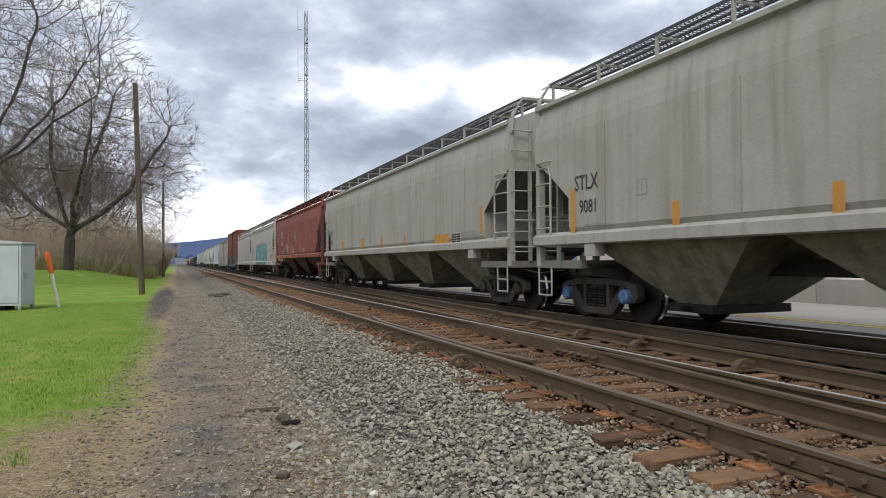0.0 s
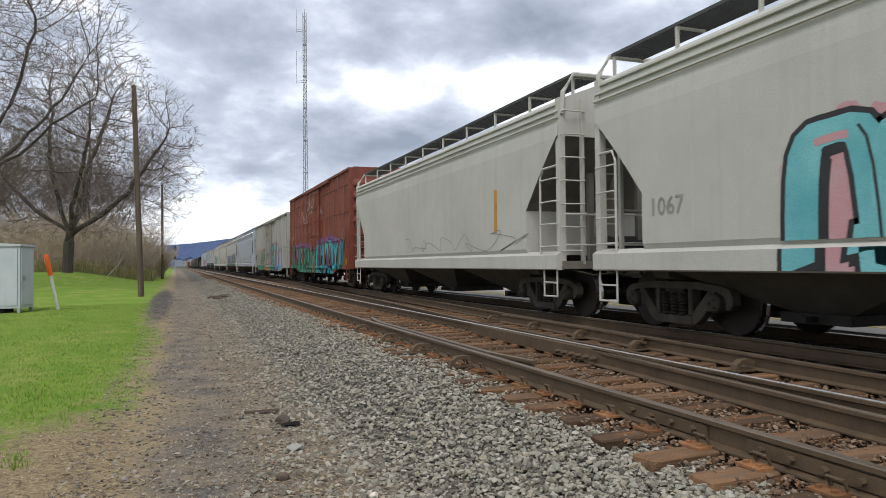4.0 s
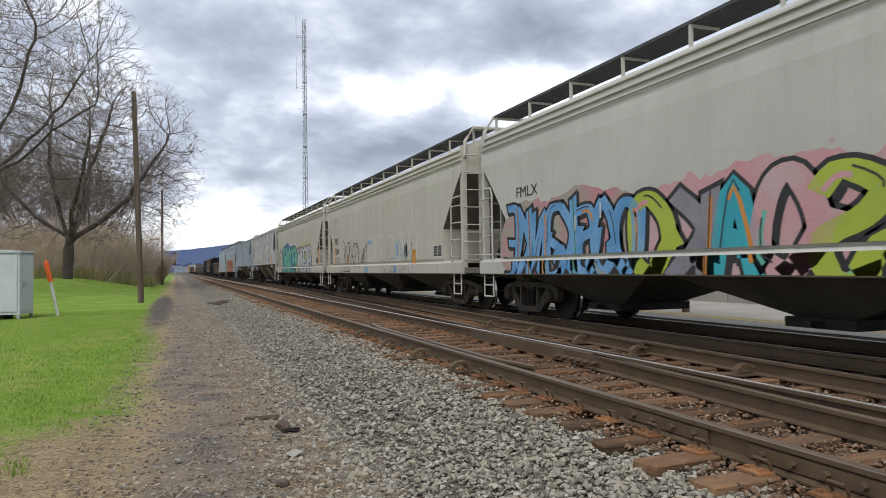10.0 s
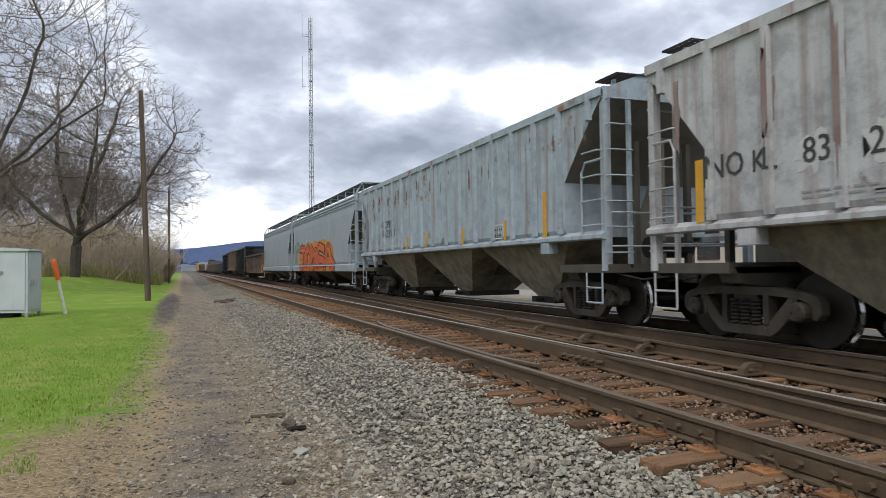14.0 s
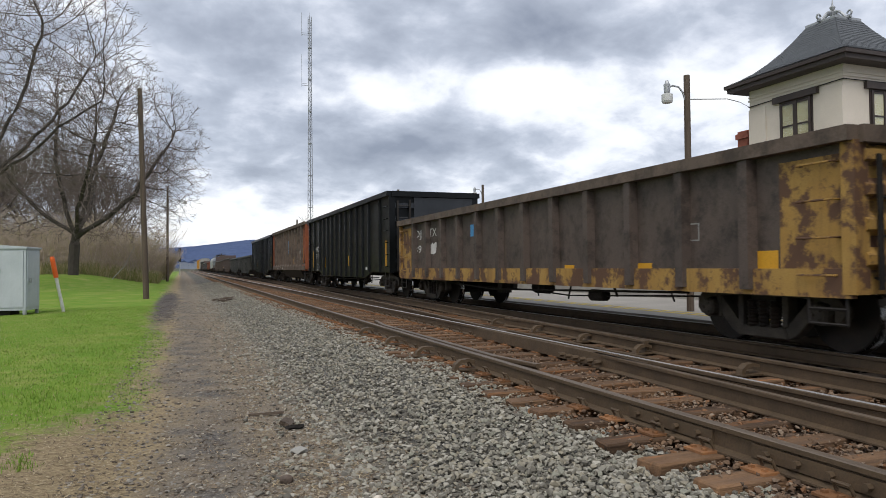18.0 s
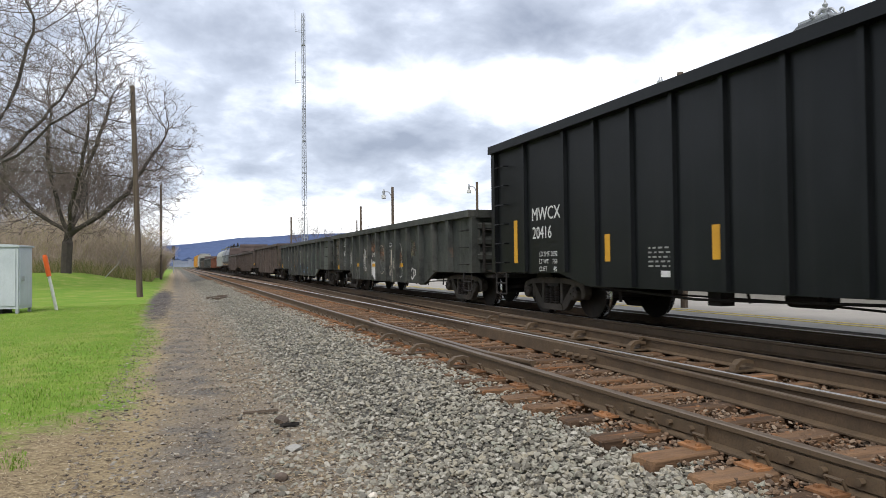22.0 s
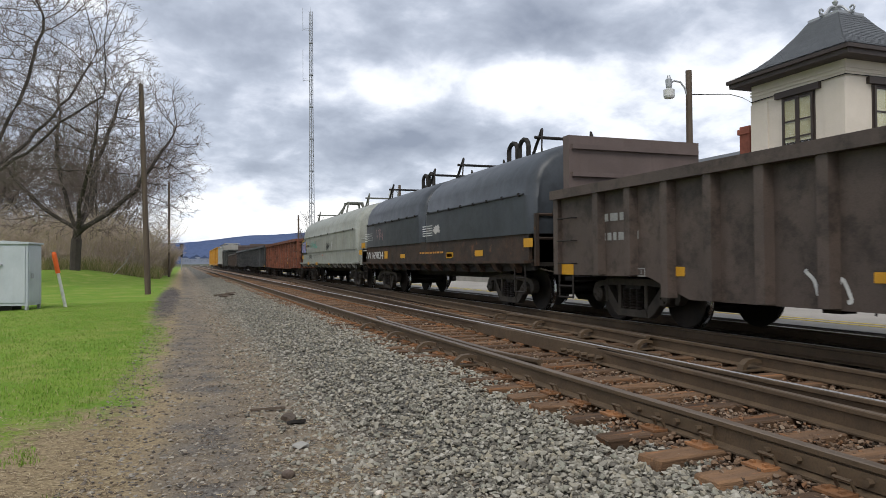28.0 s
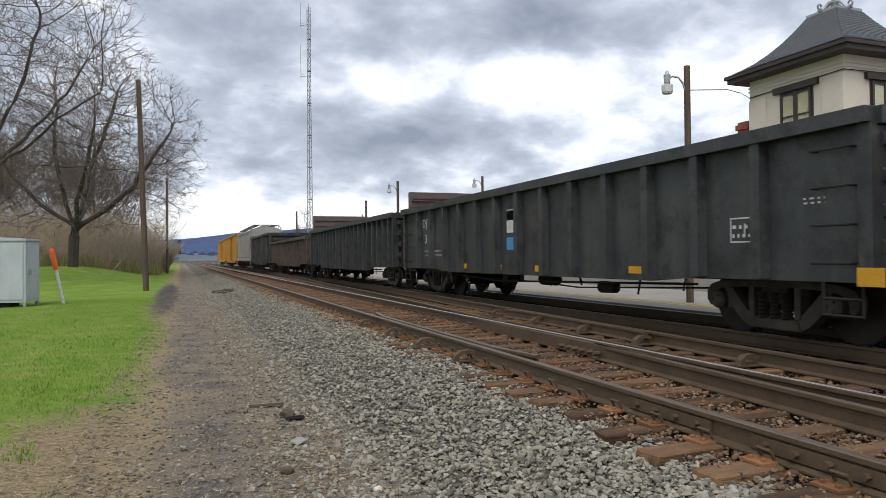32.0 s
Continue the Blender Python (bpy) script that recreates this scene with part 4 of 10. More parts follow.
def track_bed(name, centre, y0, y1, longer=0.0, dark=False):
    t = thing(name, "oily wooden ties under the train, its shade in their colour" if dark else "weathered brown wooden ties with rusty plates in ballast", "railway ties", kind="structure")
    y, i = y0, 0
    while y < y1:
        near = y < 34
        wide = 1.0 + longer * (1 if 4 < y < 26 else 0)
        o = new("tie", (dark_tie if dark else tie_mesh)[i % 3])
        o.parent = t
        shift = random.uniform(-0.06, 0.06)
        o.matrix_basis = Matrix.LocRotScale((centre + shift + (wide - 1) * 1.3, y + random.uniform(-0.03, 0.03), -0.178), Euler((0, 0, radians(random.uniform(-2, 2)))), (wide, 1, 1))
        if near and not dark:
            for rx in (-0.75, 0.75):
                p = new("tie_plate", plate_mesh)
                p.parent = t
                p.matrix_basis = pose(centre + rx, y, -0.186 + 0.012)
                if y < 18:
                    for s in (-1, 1):
                        c = new("rail_clip", clip_mesh)
                        c.parent = t
                        c.matrix_basis = pose(centre + rx + s * 0.085, y + 0.03 * s, -0.165, 0, 0, 0 if s > 0 else 180)
        y += 0.50
        i += 1
    return t


near_bed = track_bed("near_ties", (A_X + B_X) / 2, -7.8, 95, 0.42)
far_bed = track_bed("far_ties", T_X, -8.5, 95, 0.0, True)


def braces():
    """Curved steel braces against the outside of the rails."""
    for x, y in [(A_X - 0.10, 7.6), (A_X - 0.10, 9.0), (A_X - 0.10, 10.5), (A_X - 0.10, 12.2)] + [(5.93, 6.0), (6.02, 8.0), (6.12, 9.6), (6.2, 11.3), (6.28, 13.2)]:
        t = thing("rail_brace", "curved rusty steel brace against the rail", "rail brace", "rail braces", pose(x, y, -0.17))
        pts = [(-0.10 - 0.10 * math.cos(a), 0.01 + 0.13 * math.sin(a)) for a in np.linspace(0, 1.9, 7)]
        part("strap", prism(B(), [(-0.24, 0.0), (-0.22, 0.07), (-0.15, 0.12), (-0.05, 0.13), (0.03, 0.11), (0.03, 0.07), (-0.06, 0.09), (-0.14, 0.08), (-0.18, 0.04), (-0.18, 0.0)],
                            -0.045, 0.045, "y"), M["rail"], t)
        part("foot", box(B(), -0.26, 0.06, -0.08, 0.08, -0.005, 0.012), M["rail"], t)


braces()
fish = [(A_X, 4.15), (A_X, 2.9), (B_X, 5.4)]
for x, y in fish:
    t = thing("joint_bar", "bolted rusty joint bar on the rail", "joint bar", "joint bars", pose(x, y, 0))
    part("bar", box(B(), -0.034, -0.014, -0.45, 0.45, -0.135, -0.05), M["rail"], t)
    for k in range(4):
        part("bolt", lathe(B(), [(-0.07, 0.022), (-0.034, 0.022)], "x", 6, (0, -0.33 + k * 0.22, -0.09)), M["rail"], t)

# ---------- freight cars: origin on the rail tops, length along y, the side towards the path is -x ----------
SIDE = 1.56


def truck_meshes():
    bm = B()
    # cast frame: arched top chord round the bearings, deep lower chord with the spring seat, two columns
    prism(bm, [(-1.10, 0.36), (-1.165, 0.44), (-1.165, 0.56), (-1.10, 0.65), (-0.96, 0.69), (-0.5, 0.745), (0.5, 0.745), (0.96, 0.69), (1.10, 0.65), (1.165, 0.56), (1.165, 0.44), (1.10, 0.36),
               (1.03, 0.38), (1.05, 0.50), (0.99, 0.58), (0.86, 0.61), (0.45, 0.64), (-0.45, 0.64), (-0.86, 0.61), (-0.99, 0.58), (-1.05, 0.50), (-1.03, 0.38)], -0.075, 0.075)
    prism(bm, [(-0.84, 0.63), (-0.70, 0.63), (-0.64, 0.55), (-0.43, 0.32), (-0.34, 0.255), (0.34, 0.255), (0.43, 0.32), (0.64, 0.55), (0.70, 0.63), (0.84, 0.63), (0.74, 0.40), (0.53, 0.19), (0.42, 0.125),
               (-0.42, 0.125), (-0.53, 0.19), (-0.74, 0.40)], -0.07, 0.07)
    for s in (-1, 1):
        prism(bm, [(s * 0.31, 0.25), (s * 0.40, 0.27), (s * 0.40, 0.66), (s * 0.31, 0.66)], -0.085, 0.085)
        prism(bm, [(s * 0.70, 0.34), (s * 0.765, 0.34), (s * 0.765, 0.62), (s * 0.70, 0.62)], -0.085, 0.085)
    prism(bm, [(-0.40, 0.125), (0.40, 0.125), (0.36, 0.25), (-0.36, 0.25)], -0.10, 0.10)
    bmesh.ops.bevel(bm, geom=bm.edges[:], offset=0.010, segments=1, affect="EDGES")
    side_frame = mesh_of("side_frame", bm, M["truck"])
    bm = B()
    lathe(bm, [(0.25 + i * 0.024, 0.080 if i % 2 else 0.058) for i in range(15)], "z", 10, (-0.045, 0, 0))
    spring = mesh_of("spring", bm, M["wheel"])
    bm = B()
    lathe(bm, [(-0.775, 0.30), (-0.775, 0.44), (-0.76, 0.457), (-0.69, 0.46), (-0.66, 0.49), (-0.635, 0.49), (-0.635, 0.40), (-0.65, 0.16), (-0.60, 0.10),
               (-0.5, 0.085), (0.5, 0.085), (0.60, 0.10), (0.65, 0.16), (0.635, 0.40), (0.635, 0.49), (0.66, 0.49), (0.69, 0.46), (0.76, 0.457), (0.775, 0.44), (0.775, 0.30),
               (0.72, 0.16), (0.80, 0.11), (0.98, 0.10)], "x", 22)
    wheelset = mesh_of("wheelset", bm, M["wheel"])
    wheelset.materials.append(M["tread"])
    for p in wheelset.polygons:
        c = p.center
        r = math.hypot(c.y, c.z)
        if r > 0.44 and abs(c.x) < 0.76 and abs(c.x) > 0.66:
            p.material_index = 1
    bm = B()
    lathe(bm, [(-0.13, 0.10), (-0.10, 0.125), (0.06, 0.125), (0.06, 0.09)], "x", 12)
    for k in range(3):
        a = k * 2.094
        lathe(bm, [(-0.15, 0.02), (-0.12, 0.02)], "x", 6, (0, 0.06 * math.cos(a), 0.06 * math.sin(a)))
    cap = mesh_of("bearing_cap", bm, M["truck"])
    bm = B()
    box(bm, -1.08, 1.08, -0.2, 0.2, 0.44, 0.66)
    box(bm, -0.5, 0.5, -0.26, 0.26, 0.60, 0.80)
    box(bm, -0.80, 0.80, -0.70, -0.62, 0.30, 0.38)
    box(bm, -0.80, 0.80, 0.62, 0.70, 0.30, 0.38)
    bolster = mesh_of("truck", bm, M["dark_metal"])
    return side_frame, spring, wheelset, cap, bolster


SF, SP, WS, CAPM, BO = truck_meshes()
cap_blue = CAPM.copy()
cap_blue.materials.clear()
cap_blue.materials.append(material("blue_bearing_cap", (0.10, 0.20, 0.36), (0.07, 0.13, 0.24), 8, 0.6))
cap_rust = CAPM.copy()
cap_rust.materials.clear()
cap_rust.materials.append(M["plate"])
WHEELS = []
SURFACES = {}    # car: raised surfaces of the side that faces the path, as (x, y0, y1, z0, z1)


def add_truck(car, y, cap):
    t = part("truck", BO, None, car, "grimy black steel bogie")
    t.matrix_basis = pose(0, y, 0)
    for s in (-1, 1):
        part("side_frame", SF, None, t).matrix_basis = pose(s * 1.02, 0, 0)
        w = part("wheelset", WS, None, t)
        w.matrix_basis = pose(0, s * 0.89, 0.457)
        WHEELS.append((w, car, s * 0.89))
    for s in (-1, 1):
        part("bearing_cap", cap, None, t).matrix_basis = pose(-1.06, s * 0.89, 0.457)
    for k in (-1, 0, 1):
        part("spring", SP, None, t).matrix_basis = pose(-1.02, 0.18 * k, 0)


def ladder_mesh(height, width, step=0.40, r=0.014):
    bm = B()
    box(bm, -0.012, 0.012, -width / 2 - 0.03, -width / 2 + 0.03, 0, height)
    box(bm, -0.012, 0.012, width / 2 - 0.03, width / 2 + 0.03, 0, height)
    z = 0.15
    while z < height - 0.05:
        tube(bm, [(-0.03, -width / 2, z), (-0.03, width / 2, z)], r, 5)
        z += step
    return bm


def staple_rungs(height, width, step=0.40):
    """Rungs welded straight to the side, each a bent bar."""
    bm = B()
    z = 0.12
    while z < height - 0.05:
        tube(bm, [(0.09, -width / 2, z), (-0.02, -width / 2, z), (-0.02, width / 2, z), (0.09, width / 2, z)], 0.013, 5)
        z += step
    return bm


def couplers(car, L, hl):
    for s in (-1, 1):
        bm = B()
        box(bm, -0.13, 0.13, s * (hl - 0.6), s * (L / 2 - 0.20), 0.78, 1.02)
        box(bm, -0.20, 0.20, s * (L / 2 - 0.34), s * (L / 2 + 0.02), 0.74, 1.06)
        box(bm, -0.62, -0.56, s * (L / 2 - 0.5), s * (L / 2 - 0.44), 0.82, 0.88)
        part("coupler", bm, M["truck"], car, "rusty cast coupler")
        bm = B()
        tube(bm, [(0.35, s * (hl - 0.1), 0.80), (0.32, s * (hl + 0.25), 0.55), (0.2, s * (L / 2), 0.45)], 0.03, 6)
        part("air_hose", bm, M["dark_metal"], car, "hanging black rubber hose")
        bm = B()
        tube(bm, [(-1.35, s * (hl - 0.05), 0.92), (-0.9, s * (hl + 0.12), 0.80), (-0.4, s * (hl + 0.35), 0.86)], 0.016, 5)
        part("uncoupling_lever", bm, M["truck"], car)


def steps(car, hl, z0, z1, mat, x=-SIDE):
    for s in (-1, 1):
        bm = B()
        y0, y1 = s * (hl - 0.55), s * (hl - 0.08)
        for yy in (y0, y1):
            tube(bm, [(x + 0.02, yy, z1), (x + 0.02, yy, z0)], 0.018, 5)
        for z in (z0, (z0 + z1) / 2):
            tube(bm, [(x + 0.02, y0, z), (x + 0.02, y1, z)], 0.018, 5)
        part("stirrup_step", bm, mat, car)


def hopper(i, L, colour, label, chutes=3, fat=True, ribs=0, top=4.02, sill_mat=None, cap=None, roof_dark=False, sill_z=(0.90, 1.17), cut=2.95, run=2.1, knee=2.05, chute_mat="chute", bent=False, open_walk=False, lip=False):
    car = thing("covered_hopper_car", label, "freight car", "freight train")
    hl = L / 2 - 0.60
    paint = M[colour]
    sill_mat = sill_mat or paint
    ends = M["red_stain"] if colour == "hopper_red" else paint
    grime = M["red_stain"] if colour == "hopper_red" else M["chute"] if ribs else M["slope_dirt_shade"]
    s0, s1 = sill_z
    low = s1 + 0.01
    SURFACES[car] = [(-SIDE, -hl, hl, s1 + 0.09, top - 0.4), (-1.61, -hl, hl, s0 + 0.02, s1)]

    def end_y(z):
        if z >= cut:
            return hl
        f = (cut - z) / (cut - low)
        if bent:
            return hl - run * min(1.0, (cut - z) / (cut - knee)) ** 0.9
        return hl - run * f ** 1.1
    eave = [(3.3, -SIDE), (3.5, -1.545), (3.8, -1.50), (top - 0.05, -1.46)]
    heights = sorted({low + 0.12, low + 0.5, knee + 0.001, knee - 0.03, knee + 0.06, knee + 0.15, knee + (cut - knee) * 0.35, knee + (cut - knee) * 0.6, knee + (cut - knee) * 0.85, cut, top - 0.05}
                     | ({3.3, 3.5, 3.8} if fat else {cut - 0.01}))
    sec = [(-1.50, low)] + [(float(np.interp(z, [e[0] for e in eave], [e[1] for e in eave])) if fat else -SIDE, z) for z in heights if low + 0.05 < z < top]
    roof = [(-1.36, top + 0.03), (-0.70, top + 0.28)]
    left = sec + roof
    full = left + [(0, top + 0.32)] + [(-x, z) for x, z in left[::-1]]
    bm = B()
    ra = [bm.verts.new((x, -end_y(z), z)) for x, z in full]
    rb = [bm.verts.new((x, end_y(z), z)) for x, z in full]
    for k in range(len(full) - 1):
        bm.faces.new((ra[k], ra[k + 1], rb[k + 1], rb[k]))
    bm.faces.new((ra[-1], ra[0], rb[0], rb[-1]))
    n = len(full)
    for r in (ra, rb):
        for k in range((n - 1) // 2):
            a, b, c, d = r[k], r[k + 1], r[n - 2 - k], r[n - 1 - k]
            bm.faces.new((a, b, c, d) if b is not c else (a, b, d))
    body = part("body", bm, paint, car, "")
    # sloped end faces carry the overhang's shade in their colour
    body.data.materials.append(M["slope_dirt_shade"])
    for f in body.data.polygons:
        if abs(f.normal.y) > 0.3 and abs(f.normal.z) > 0.15 and f.center.z < cut:
            f.material_index = 1
    # eave beads below the roof
    for s in (-1, 1):
        if fat:
            if lip:
                part("roof_lip", prism(B(), [(s * 1.46, top - 0.02), (s * 1.56, top - 0.04), (s * 1.56, top - 0.11), (s * 1.48, top - 0.15)], -hl, hl, "y"), paint, car)
            for zz in () if lip else (top - 0.10, top - 0.24, top - 0.36):
                xx = s * (1.475 + 0.028 * (top - zz) / 0.12)
                part("eave_bead", tube(B(), [(xx, -hl, zz), (xx, hl, zz)], 0.022, 5), paint, car)
        else:
            part("eave_bead", box(B(), s * 1.60, s * 1.46, -hl, hl, top - 0.16, top - 0.02), paint, car)
        part("side_sill", prism(B(), [(s * 1.58, s0), (s * 1.61, s0 + 0.02), (s * 1.61, s1), (s * 1.50, s1 + 0.07), (s * 1.46, s1 + 0.01), (s * 1.46, s0)], -hl - 0.02, hl + 0.02, "y"), sill_mat, car,
             "pale side sill")
    if ribs == 0:
        # upright weld seams that hold dirt
        r = random.Random(i)
        seams = 6
        for k in range(seams):
            y = -hl + 2.4 + (2 * hl - 4.8) * k / (seams - 1) + r.uniform(-0.1, 0.1)
            sway = r.uniform(-0.02, 0.02)
            pts = [(-SIDE + 0.001, y + sway * math.sin(q), s1 + 0.14 + (3.30 - s1 - 0.14) * q / 6) for q in range(7)]
            part("weld_seam", tube(B(), pts, 0.006 if colour in ("hopper_grey", "hopper_red") else 0.004, 4), M["red_stain"] if colour == "hopper_red" else (M["stain"] if colour == "hopper_grey" else paint), car)
    for k in range(ribs):
        y = -hl + 0.35 + (2 * hl - 0.7) * k / (ribs - 1)
        z0 = knee + (cut - knee) * max(0.0, 1 - (hl - abs(y)) / run) + 0.05 if hl - abs(y) < run else low + 0.05
        part("rib", prism(B(), [(-SIDE - 0.07, y - 0.045), (-SIDE - 0.07, y + 0.045), (-SIDE + 0.01, y + 0.06), (-SIDE + 0.01, y - 0.06)], z0, top - 0.16, "z"), paint, car)
        SURFACES[car].append((-SIDE - 0.07, y - 0.045, y + 0.045, z0, top - 0.2))
    # discharge chutes
    span = 2 * (hl - run - 0.05)
    for k in range(chutes):
        yc = -span / 2 + span * (k + 0.5) / chutes
        w = span / chutes / 2 - 0.06
        bm = B()
        top_r = [bm.verts.new(p) for p in ((-1.44, yc - w, s1), (1.44, yc - w, s1), (1.44, yc + w, s1), (-1.44, yc + w, s1))]
        mid_r = [bm.verts.new(p) for p in ((-1.28, yc - w * 0.88, s0 - 0.02), (1.28, yc - w * 0.88, s0 - 0.02), (1.28, yc + w * 0.88, s0 - 0.02), (-1.28, yc + w * 0.88, s0 - 0.02))]
        bot = [bm.verts.new(p) for p in ((-0.62, yc - 0.42, 0.38), (0.62, yc - 0.42, 0.38), (0.62, yc + 0.42, 0.38), (-0.62, yc + 0.42, 0.38))]
        for ra2, rb2 in ((top_r, mid_r), (mid_r, bot)):
            for q in range(4):
                bm.faces.new((ra2[q], ra2[(q + 1) % 4], rb2[(q + 1) % 4], rb2[q]))
        bm.faces.new(bot)
        bm.faces.new(top_r[::-1])
        ch = part("outlet_chute", bm, M[chute_mat], car, "dusty discharge chute")
        part("outlet_gate", box(box(B(), -0.75, 0.75, yc - 0.5, yc + 0.5, 0.26, 0.385), -0.95, -0.75, yc - 0.06, yc + 0.06, 0.29, 0.36), M["dark_metal"], ch)
    bm = box(B(), -0.3, 0.3, -hl, hl, 0.82, 1.05)
    part("centre_sill", bm, M["dark_metal"], car)
    # ends: platform, posts, ladders
    for s in (-1, 1):
        part("end_platform", box(B(), -1.50, 1.50, s * (hl - 1.5), s * (hl + 0.05), 0.92, 1.06), grime, car)
        part("bolster_plate", prism(B(), [(-1.30, 0.80), (-1.40, 1.0), (1.40, 1.0), (1.30, 0.80), (0.6, 0.70), (-0.6, 0.70)], s * (hl - 1.50), s * (hl - 1.15), "y"), M["chute"], car)
        if chute_mat == "chute_tan":
            part("jacking_pad", box(B(), -1.60, -1.40, s * (hl - 2.05), s * (hl - 1.75), s0 - 0.20, s0), sill_mat, car)
        for sx in (-1, 1):
            part("corner_post", box(B(), sx * 1.53, sx * 1.41, s * (hl - 0.10), s * (hl + 0.03), 0.95, top + 0.0), ends, car)
        # short ladder on the side, tall ladder on the end, both hung on the corner post
        bm = B()
        tube(bm, [(-1.58, s * (hl - 0.60), s0 + 0.05), (-1.58, s * (hl - 0.60), 2.62), (-1.57, s * (hl - 0.50), 2.78), (-1.52, s * (hl - 0.06), 2.80)], 0.022, 6)
        for q in range(4):
            z = s1 + 0.16 + q * 0.41
            tube(bm, [(-1.55, s * (hl - 0.60), z), (-1.60, s * (hl - 0.56), z), (-1.60, s * (hl - 0.08), z), (-1.53, s * (hl - 0.04), z)], 0.015, 5)
        part("side_ladder", bm, ends, car)
        bm = box(B(), -1.08, -1.02, s * (hl - 0.02), s * (hl + 0.05), 1.0, top - 0.02)
        for q in range(int((top - 1.25) / 0.42) + 1):
            z = 1.25 + q * 0.42
            tube(bm, [(-1.03, s * (hl + 0.04), z), (-1.05, s * (hl + 0.11), z), (-1.48, s * (hl + 0.11), z), (-1.49, s * (hl + 0.03), z)], 0.015, 5)
        part("end_ladder", bm, ends, car)
        bm = B()
        tube(bm, [(-1.45, s * (hl + 0.10), 1.9), (1.45, s * (hl + 0.10), 1.9)], 0.018, 5)
        tube(bm, [(-1.45, s * (hl + 0.10), 1.35), (1.45, s * (hl + 0.10), 1.35)], 0.018, 5)
        part("grab_rail", bm, ends, car)
        zs = cut - (0.45 / run) * (cut - knee if bent else cut - low)
        part("centre_web", prism(B(), [(s * (hl - run - 0.1), 1.06), (s * (hl - 0.45), 1.06), (s * (hl - 0.45), zs - 0.1), (s * (hl - run - 0.1), low + 0.1)], -0.03, 0.03), M["slope_dirt_shade"], car)
        # upright slope-sheet braces behind the ladder
        for sx in (-0.55, 0.55):
            part("slope_brace", box(B(), sx - 0.05, sx + 0.05, s * (hl - 0.55), s * (hl - 0.45), 1.05, zs - 0.12), grime, car)
        if fat:
            bm = B()
            pts = [(-1.47, s * (hl + 0.03), top - 0.3), (-1.44, s * (hl + 0.03), top + 0.10), (-1.22, s * (hl + 0.03), top + 0.44), (1.22, s * (hl + 0.03), top + 0.44), (1.44, s * (hl + 0.03), top + 0.10),
                   (1.47, s * (hl + 0.03), top - 0.3)]
            tube(bm, pts, 0.045, 6)
            part("end_hoop", bm, paint, car)
    lathe_b = lathe(B(), [(-0.45, 0.02), (-0.44, 0.19), (0.44, 0.19), (0.45, 0.02)], "x", 12, (0.2, -hl + 0.6, 1.35))
    part("brake_cylinder", lathe_b, M["dark_metal"], car)
    steps(car, hl, 0.42, 0.92, ends)
    # roof walk: deep-barred grating along both eaves, or one board down the middle of a ribbed car
    for s in (-1, 1) if fat else (0,):
        x0, x1 = (0.60, 1.20) if fat else (-0.45, 0.45)
        z = top + 0.44 if fat else top + 0.36
        side = s or 1
        bm = B()
        y = -hl + 0.02
        while y < hl:
            if open_walk:
                # expanded mesh: crossing slanted strands
                for e in (-1, 1):
                    box(bm, -0.34, 0.34, -0.004, 0.004, 0.008, 0.018, pose(side * (x0 + x1) / 2, y + 0.3, z, 0, 0, e * 28))
            else:
                box(bm, side * x1, side * x0, y, y + 0.010, z, z + 0.030)
            y += 0.085 if open_walk else 0.062
        rows = 4 if open_walk else 10
        for q in range(rows):
            xx = x0 + (x1 - x0) * q / (rows - 1)
            wide = 0.010 if q in (0, rows - 1) else 0.005
            box(bm, side * xx - wide, side * xx + wide, -hl, hl, z - 0.012, z + 0.036)
        part("roof_walk", bm, M["grating"] if not roof_dark else M["dark_metal"], car, "dark steel grating walkway")
        k = int(2 * hl / 1.55)
        for q in range(k + 1):
            yy = -hl + 0.05 + (2 * hl - 0.1) * q / k
            bm = box(B(), side * x1, side * (x1 - 0.04), yy - 0.025, yy + 0.025, top + 0.05, z - 0.014)
            box(bm, side * x1, side * (x0 + 0.08), yy - 0.02, yy + 0.02, z - 0.05, z - 0.014)
            part("walk_bracket", bm, paint, car)
    if not fat:
        for s in (-1, 1):
            bm = B()
            for q in range(24):
                xx = -1.25 + 2.5 * q / 23
                box(bm, xx - 0.006, xx + 0.006, s * (hl - 0.62), s * (hl + 0.02), top + 0.22, top + 0.255)
            for q in range(9):
                yy = hl - 0.62 + 0.64 * q / 8
                box(bm, -1.26, 1.26, s * yy - 0.006, s * yy + 0.006, top + 0.225, top + 0.25)
            part("end_walk", bm, M["dark_metal"], car, "dark grating platform on the roof end")
            for sx in (-1.1, 1.1):
                part("walk_bracket", box(B(), sx - 0.03, sx + 0.03, s * (hl - 0.34), s * (hl - 0.28), top + 0.05, top + 0.22), paint, car)
    part("hatch_cover", box(B(), -0.32, 0.32, -hl + 0.6, hl - 0.6, top + 0.28, top + 0.44), paint, car)
    couplers(car, L, hl)
    for s in (-1, 1):
        add_truck(car, s * (hl - 1.32), cap or CAPM)
    return car, hl


